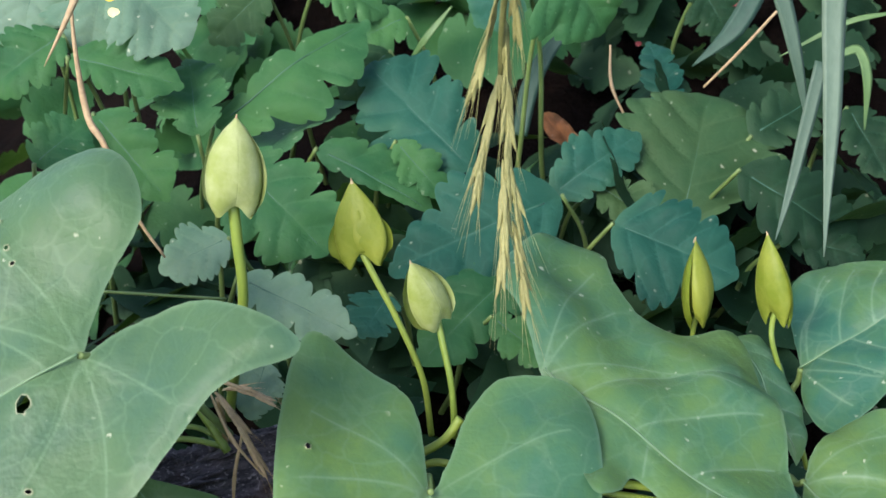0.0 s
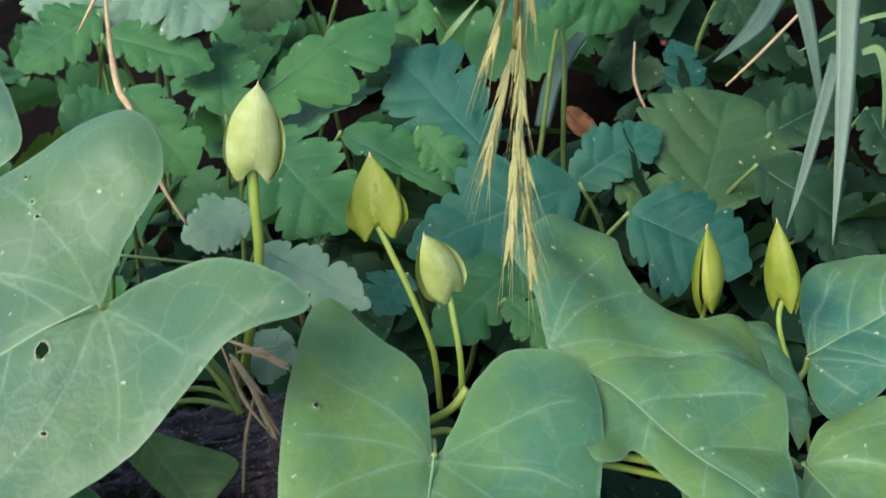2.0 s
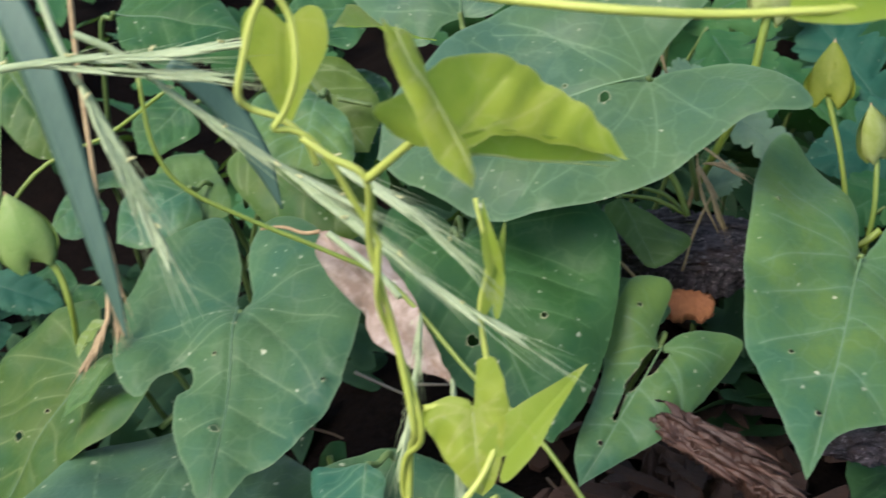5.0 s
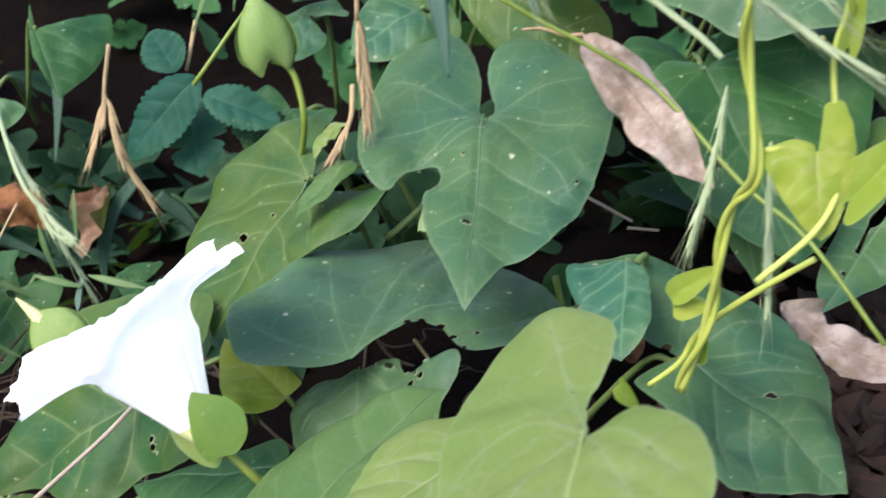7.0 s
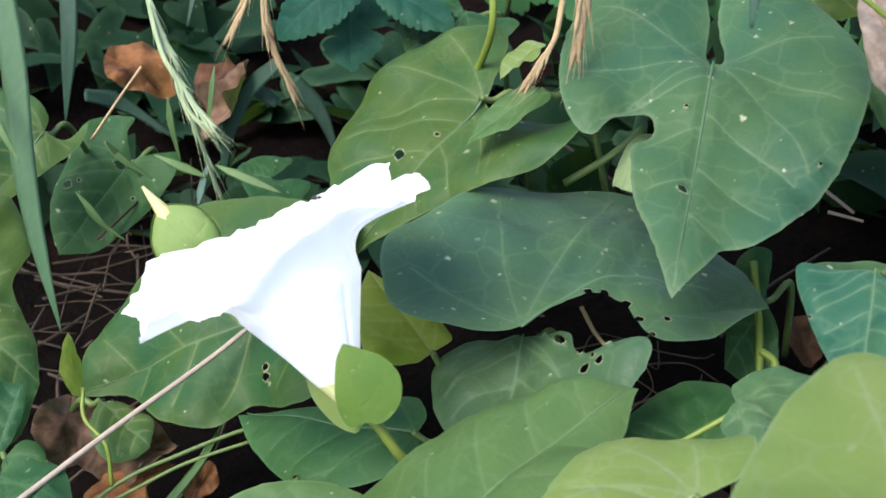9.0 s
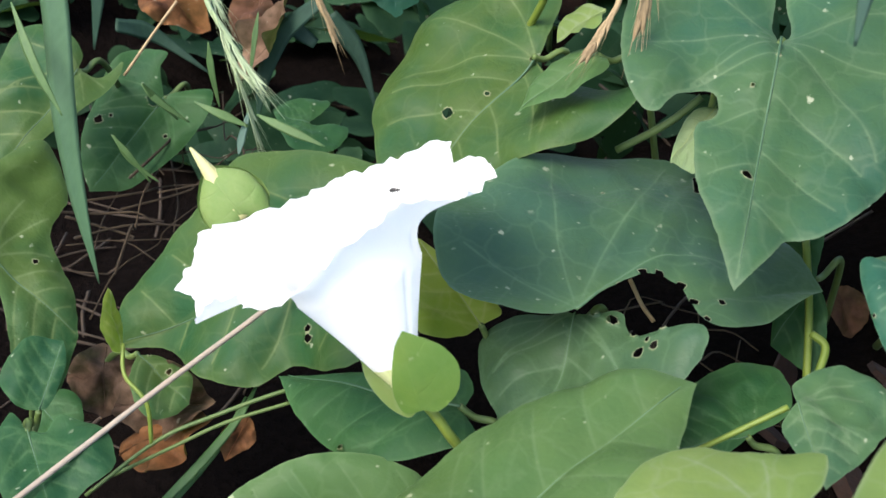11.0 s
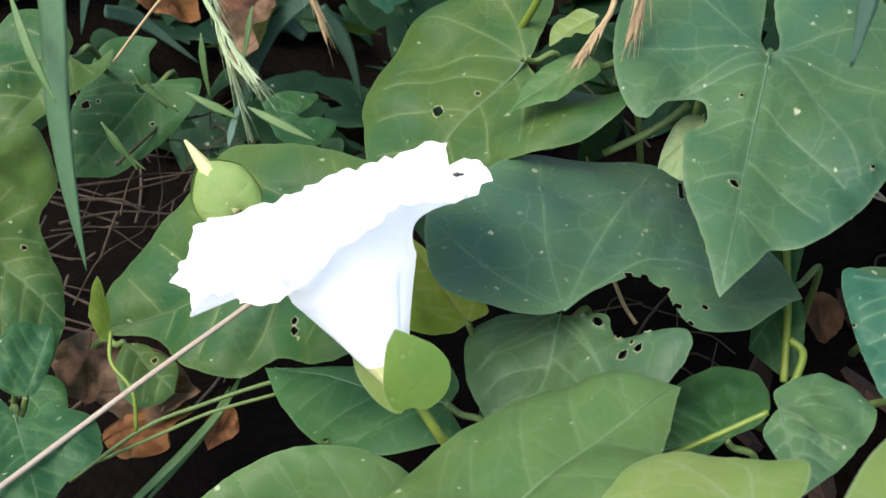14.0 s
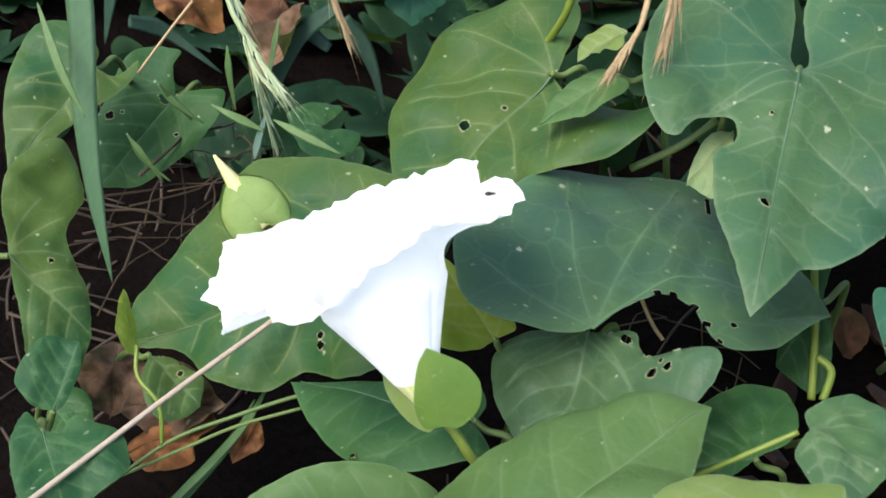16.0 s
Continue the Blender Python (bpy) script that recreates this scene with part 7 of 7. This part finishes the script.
def slab(run, wide, tall, roll, label, seed, material=None, rough=1.0):
    """A piece of weathered bark: a rough, split, fibrous block with torn ends."""
    a, b = Vector(run[0]), Vector(run[1])
    L = (b - a).length
    m = facing(a, b, (0.0, -0.35 + roll, 0.9))
    n, k, verts, faces = 120, 56, [], []
    for i in range(n + 1):
        u = i / n
        for j in range(k):
            t = 2 * math.pi * j / k
            c, s = math.cos(t), math.sin(t)
            y = abs(c) ** 0.6 * math.copysign(0.5 * wide, c)
            z = abs(s) ** 0.6 * math.copysign(0.5 * tall, s) - 0.5 * tall
            end = 0.6 + 0.4 * min(1, 5 * u, 5 * (1 - u)) ** 0.5
            q = Vector((u * L * 34, y * 300, z * 300 + seed * 9))
            rid = noise.noise(Vector((u * 7, y * 700 + seed, z * 700))) + 0.7 * noise.noise(Vector((u * 22, y * 1900 + seed, z * 1900)))
            x = u * L + rough * (0.009 * noise.noise(Vector((y * 420, z * 420, seed + (u > 0.5) * 7))) + 0.004 * noise.noise(Vector((y * 1500, z * 1500, seed)))) * (abs(u - 0.5) * 2) ** 4
            verts.append(Vector((x, y * end * (1 + 0.30 * noise.noise(q * 0.5) + 0.26 * noise.noise(Vector((u * L * 300, seed, c))) + 0.20 * noise.noise(Vector((u * L * 900, seed, c)))), z * end + rough * (0.0015 * rid + 0.0030 * noise.noise(q * 0.35) + 0.0016 * noise.noise(q * 1.3)))))
    for i in range(n):
        for j in range(k):
            o = (j + 1) % k
            faces.append((i * k + j, i * k + o, i * k + k + o, i * k + k + j))
    faces.append(tuple(range(k))[::-1])
    faces.append(tuple(range(n * k, (n + 1) * k)))
    ob = thing("bark_piece", m, label, "bark", "bark pieces")
    part("bark", (verts, faces), material or BARK, ob)
    rng = random.Random(seed)
    for _ in range(26 if rough == 1.0 else 0):
        x, y = rng.uniform(0.02, 0.8) * L, rng.choice((-0.5, -0.46, -0.3, 0.0, 0.25, 0.45)) * wide * rng.uniform(0.8, 1.05)
        d = Vector((rng.uniform(0.15, 0.4) * L, rng.uniform(-0.08, 0.08) * wide, rng.uniform(0.0, 0.1) * tall))
        p = Vector((x, y, 0.0006 - 0.5 * tall * (abs(y) > 0.36 * wide) * rng.random()))
        part("splinter", tube([p, p + d * 0.5 + Vector((0, 0, 0.0006)), p + d], [0.0003, 0.0010, 0.0002], sides=5, steps=4, wob=0.6), material or BARK, ob)
    return ob


slab(((-0.0815, 0.1909, 0.1091), (-0.0251, 0.2018, 0.1162)), 0.022, 0.012, 0.0, "grey weathered bark piece under bindweed stems", 1)
slab(((0.0003, 0.1364, 0.1055), (0.0540, 0.1600, 0.1245)), 0.020, 0.008, 0.1, "grey-brown bark slab with torn fibrous end", 2)
slab(((-0.0418, 0.1319, 0.0991), (-0.0043, 0.1211, 0.0942)), 0.010, 0.007, 0.0, "splintered reddish bark strip on the ground", 3, RED_BARK)
slab(((-0.0490, 0.1800, 0.1010), (-0.0350, 0.1815, 0.1035)), 0.0100, 0.0030, -0.2, "flat orange-brown flake of bark on the ground", 6, plain_material("inner_bark", rgb(0.1197, 0.0408, 0.01523), rgb(0.2285, 0.09248, 0.03808), 0.8, 500.0, depth=0.001), rough=0.2)
stem([(-0.0737, 0.1741, 0.1152), (-0.0637, 0.1764, 0.1125), (-0.0572, 0.1772, 0.1079), (-0.0490, 0.1776, 0.1044)], [0.15, 0.55, 0.4, 0.1], STRAW, "torn straw husk lying on the bark", "dry_stalk", "dry stalk", wob=0.3)
stem([(-0.0685, 0.1746, 0.1120), (-0.0650, 0.1727, 0.1090), (-0.0629, 0.1704, 0.1057)], [0.5, 0.55, 0.2], STRAW, "bent orange straw piece", "dry_stalk", "dry stalk", wob=0.2)
stem([(-0.0516, 0.1980, 0.1437), (-0.0455, 0.1985, 0.1406), (-0.0399, 0.1991, 0.1376)], [0.1, 0.45, 0.1], STRAW, "pale straw husk tip behind a leaf", "dry_stalk", "dry stalk", wob=0.3)
stem([(-0.0502, 0.1990, 0.1398), (-0.0454, 0.1941, 0.1292), (-0.0385, 0.1901, 0.1213)], [0.2, 0.45, 0.15], STRAW, "brown withered grass husk beside the stems", "dry_stalk", "dry stalk", wob=0.3)
stem([(-0.0430, 0.1958, 0.1297), (-0.0450, 0.1904, 0.1204), (-0.0455, 0.1850, 0.1094)], [0.3, 0.45, 0.35], STRAW, "withered brown stem crossing the bark", "dry_stalk", "dry stalk", wob=0.3)


def litter():
    """Broken straw and rootlets strewn on the soil."""
    rng = random.Random(21)
    verts, faces = [], []
    for _ in range(110):
        x, y = rng.uniform(-0.40, 0.02), rng.uniform(-0.02, 0.26)
        if rng.random() < 0.6:
            x, y = rng.gauss(-0.28, 0.05), rng.gauss(0.10, 0.06)
        z = ground_height(x, y) + rng.uniform(0.0, 0.006)
        a, ln = rng.uniform(0, math.pi), rng.uniform(0.012, 0.05)
        d = Vector((math.cos(a), math.sin(a), rng.uniform(-0.12, 0.25))) * ln * 0.5
        c = Vector((x, y, z + abs(d.z)))
        off = Vector((rng.gauss(0, 0.003), rng.gauss(0, 0.003), rng.gauss(0, 0.002)))
        g = tube([c - d, c + off, c + d], [rng.uniform(0.00025, 0.0007)], sides=4, steps=3)
        o = len(verts)
        verts += g[0]
        faces += [tuple(i + o for i in f) for f in g[1]]
    ob = thing("straw_litter", Matrix.Identity(4), "dry straw and rootlets strewn on the soil", "litter")
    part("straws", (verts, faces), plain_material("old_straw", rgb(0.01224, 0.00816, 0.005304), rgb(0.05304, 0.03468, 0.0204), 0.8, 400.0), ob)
    tagged(ob, kind="stuff")


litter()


def tangle(centre, spread, count, seed):
    """Dead roots and stalks matted over the soil beside the flower."""
    rng = random.Random(seed)
    verts, faces = [], []
    for _ in range(count):
        c = Vector(centre) + Vector((rng.gauss(0, spread), rng.gauss(0, spread * 0.8), 0))
        c.z = max(c.z + rng.uniform(-0.01, 0.006), ground_height(c.x, c.y) + 0.002)
        a, ln = rng.gauss(0.95, 0.75), rng.uniform(0.02, 0.055)
        d = Vector((math.cos(a), math.sin(a), rng.uniform(-0.1, 0.3))) * ln * 0.5
        bow = [Vector((rng.gauss(0, 0.003), rng.gauss(0, 0.003), rng.gauss(0, 0.002))) for _ in range(3)]
        g = tube([c - d, c - d * 0.4 + bow[0], c + bow[1], c + d * 0.5 + bow[2], c + d], [rng.uniform(0.00018, 0.0005), 0.00018], sides=5, steps=4, wob=0.3)
        o = len(verts)
        verts += g[0]
        faces += [tuple(i + o for i in f) for f in g[1]]
    ob = thing("root_tangle", Matrix.Identity(4), "matted brown dead roots and stalks over soil", "litter")
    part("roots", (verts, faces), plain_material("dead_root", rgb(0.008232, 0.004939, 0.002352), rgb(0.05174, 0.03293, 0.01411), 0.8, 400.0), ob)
    tagged(ob, kind="stuff")


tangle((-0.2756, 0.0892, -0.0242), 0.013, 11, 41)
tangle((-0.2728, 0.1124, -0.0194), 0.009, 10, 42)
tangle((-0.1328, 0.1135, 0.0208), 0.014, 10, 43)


def bark_litter():
    """Broken flakes of reddish bark strewn on the soil under the leaves."""
    rng = random.Random(51)
    verts, faces = [], []
    for _ in range(260):
        x, y = rng.gauss(-0.03, 0.028), rng.gauss(0.13, 0.045)
        z = ground_height(x, y) + rng.uniform(0.001, 0.008)
        m = Matrix.Translation((x, y, z)) @ pose(0, 0, 0, rng.uniform(-35, 35), rng.uniform(-35, 35), rng.uniform(0, 360))
        a, w, h = rng.uniform(0.006, 0.018), rng.uniform(0.002, 0.006), rng.uniform(0.0006, 0.002)
        n, o = 7, len(verts)
        for z2 in (-h, h):
            for k in range(n):
                t = 2 * math.pi * k / n
                verts.append(m @ Vector((a * math.cos(t) * rng.uniform(0.6, 1.0), w * math.sin(t) * rng.uniform(0.6, 1.0), z2)))
        faces.append(tuple(o + k for k in range(n))[::-1])
        faces.append(tuple(o + n + k for k in range(n)))
        faces += [(o + k, o + (k + 1) % n, o + n + (k + 1) % n, o + n + k) for k in range(n)]
    ob = thing("bark_litter", Matrix.Identity(4), "broken reddish-brown bark flakes strewn on soil", "litter")
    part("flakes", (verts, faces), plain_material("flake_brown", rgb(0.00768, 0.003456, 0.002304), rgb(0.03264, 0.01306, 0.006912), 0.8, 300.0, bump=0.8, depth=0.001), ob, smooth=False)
    tagged(ob, kind="stuff")


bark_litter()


# ---- what moves ----
def motions():
    rows = [(0.0, (-0.1950, 0.0284, 0.0813)), (8.4, (-0.1950, 0.0284, 0.0813)), (9.0, (-0.1969, 0.0361, 0.0847)), (11.3, (-0.1894, 0.0316, 0.0903)), (12.0, (-0.1837, 0.0335, 0.0972)), (12.5, (-0.1829, 0.0354, 0.0967)), (14.5, (-0.1830, 0.0350, 0.0977)), (16.0, (-0.1832, 0.0359, 0.0968))]
    walk(BEETLE_THING, [(t, facing(p, Vector(p) + Vector((0.8, 0.5, 0.35)), (-0.2, -0.7, 0.6))) for t, p in rows])


motions()
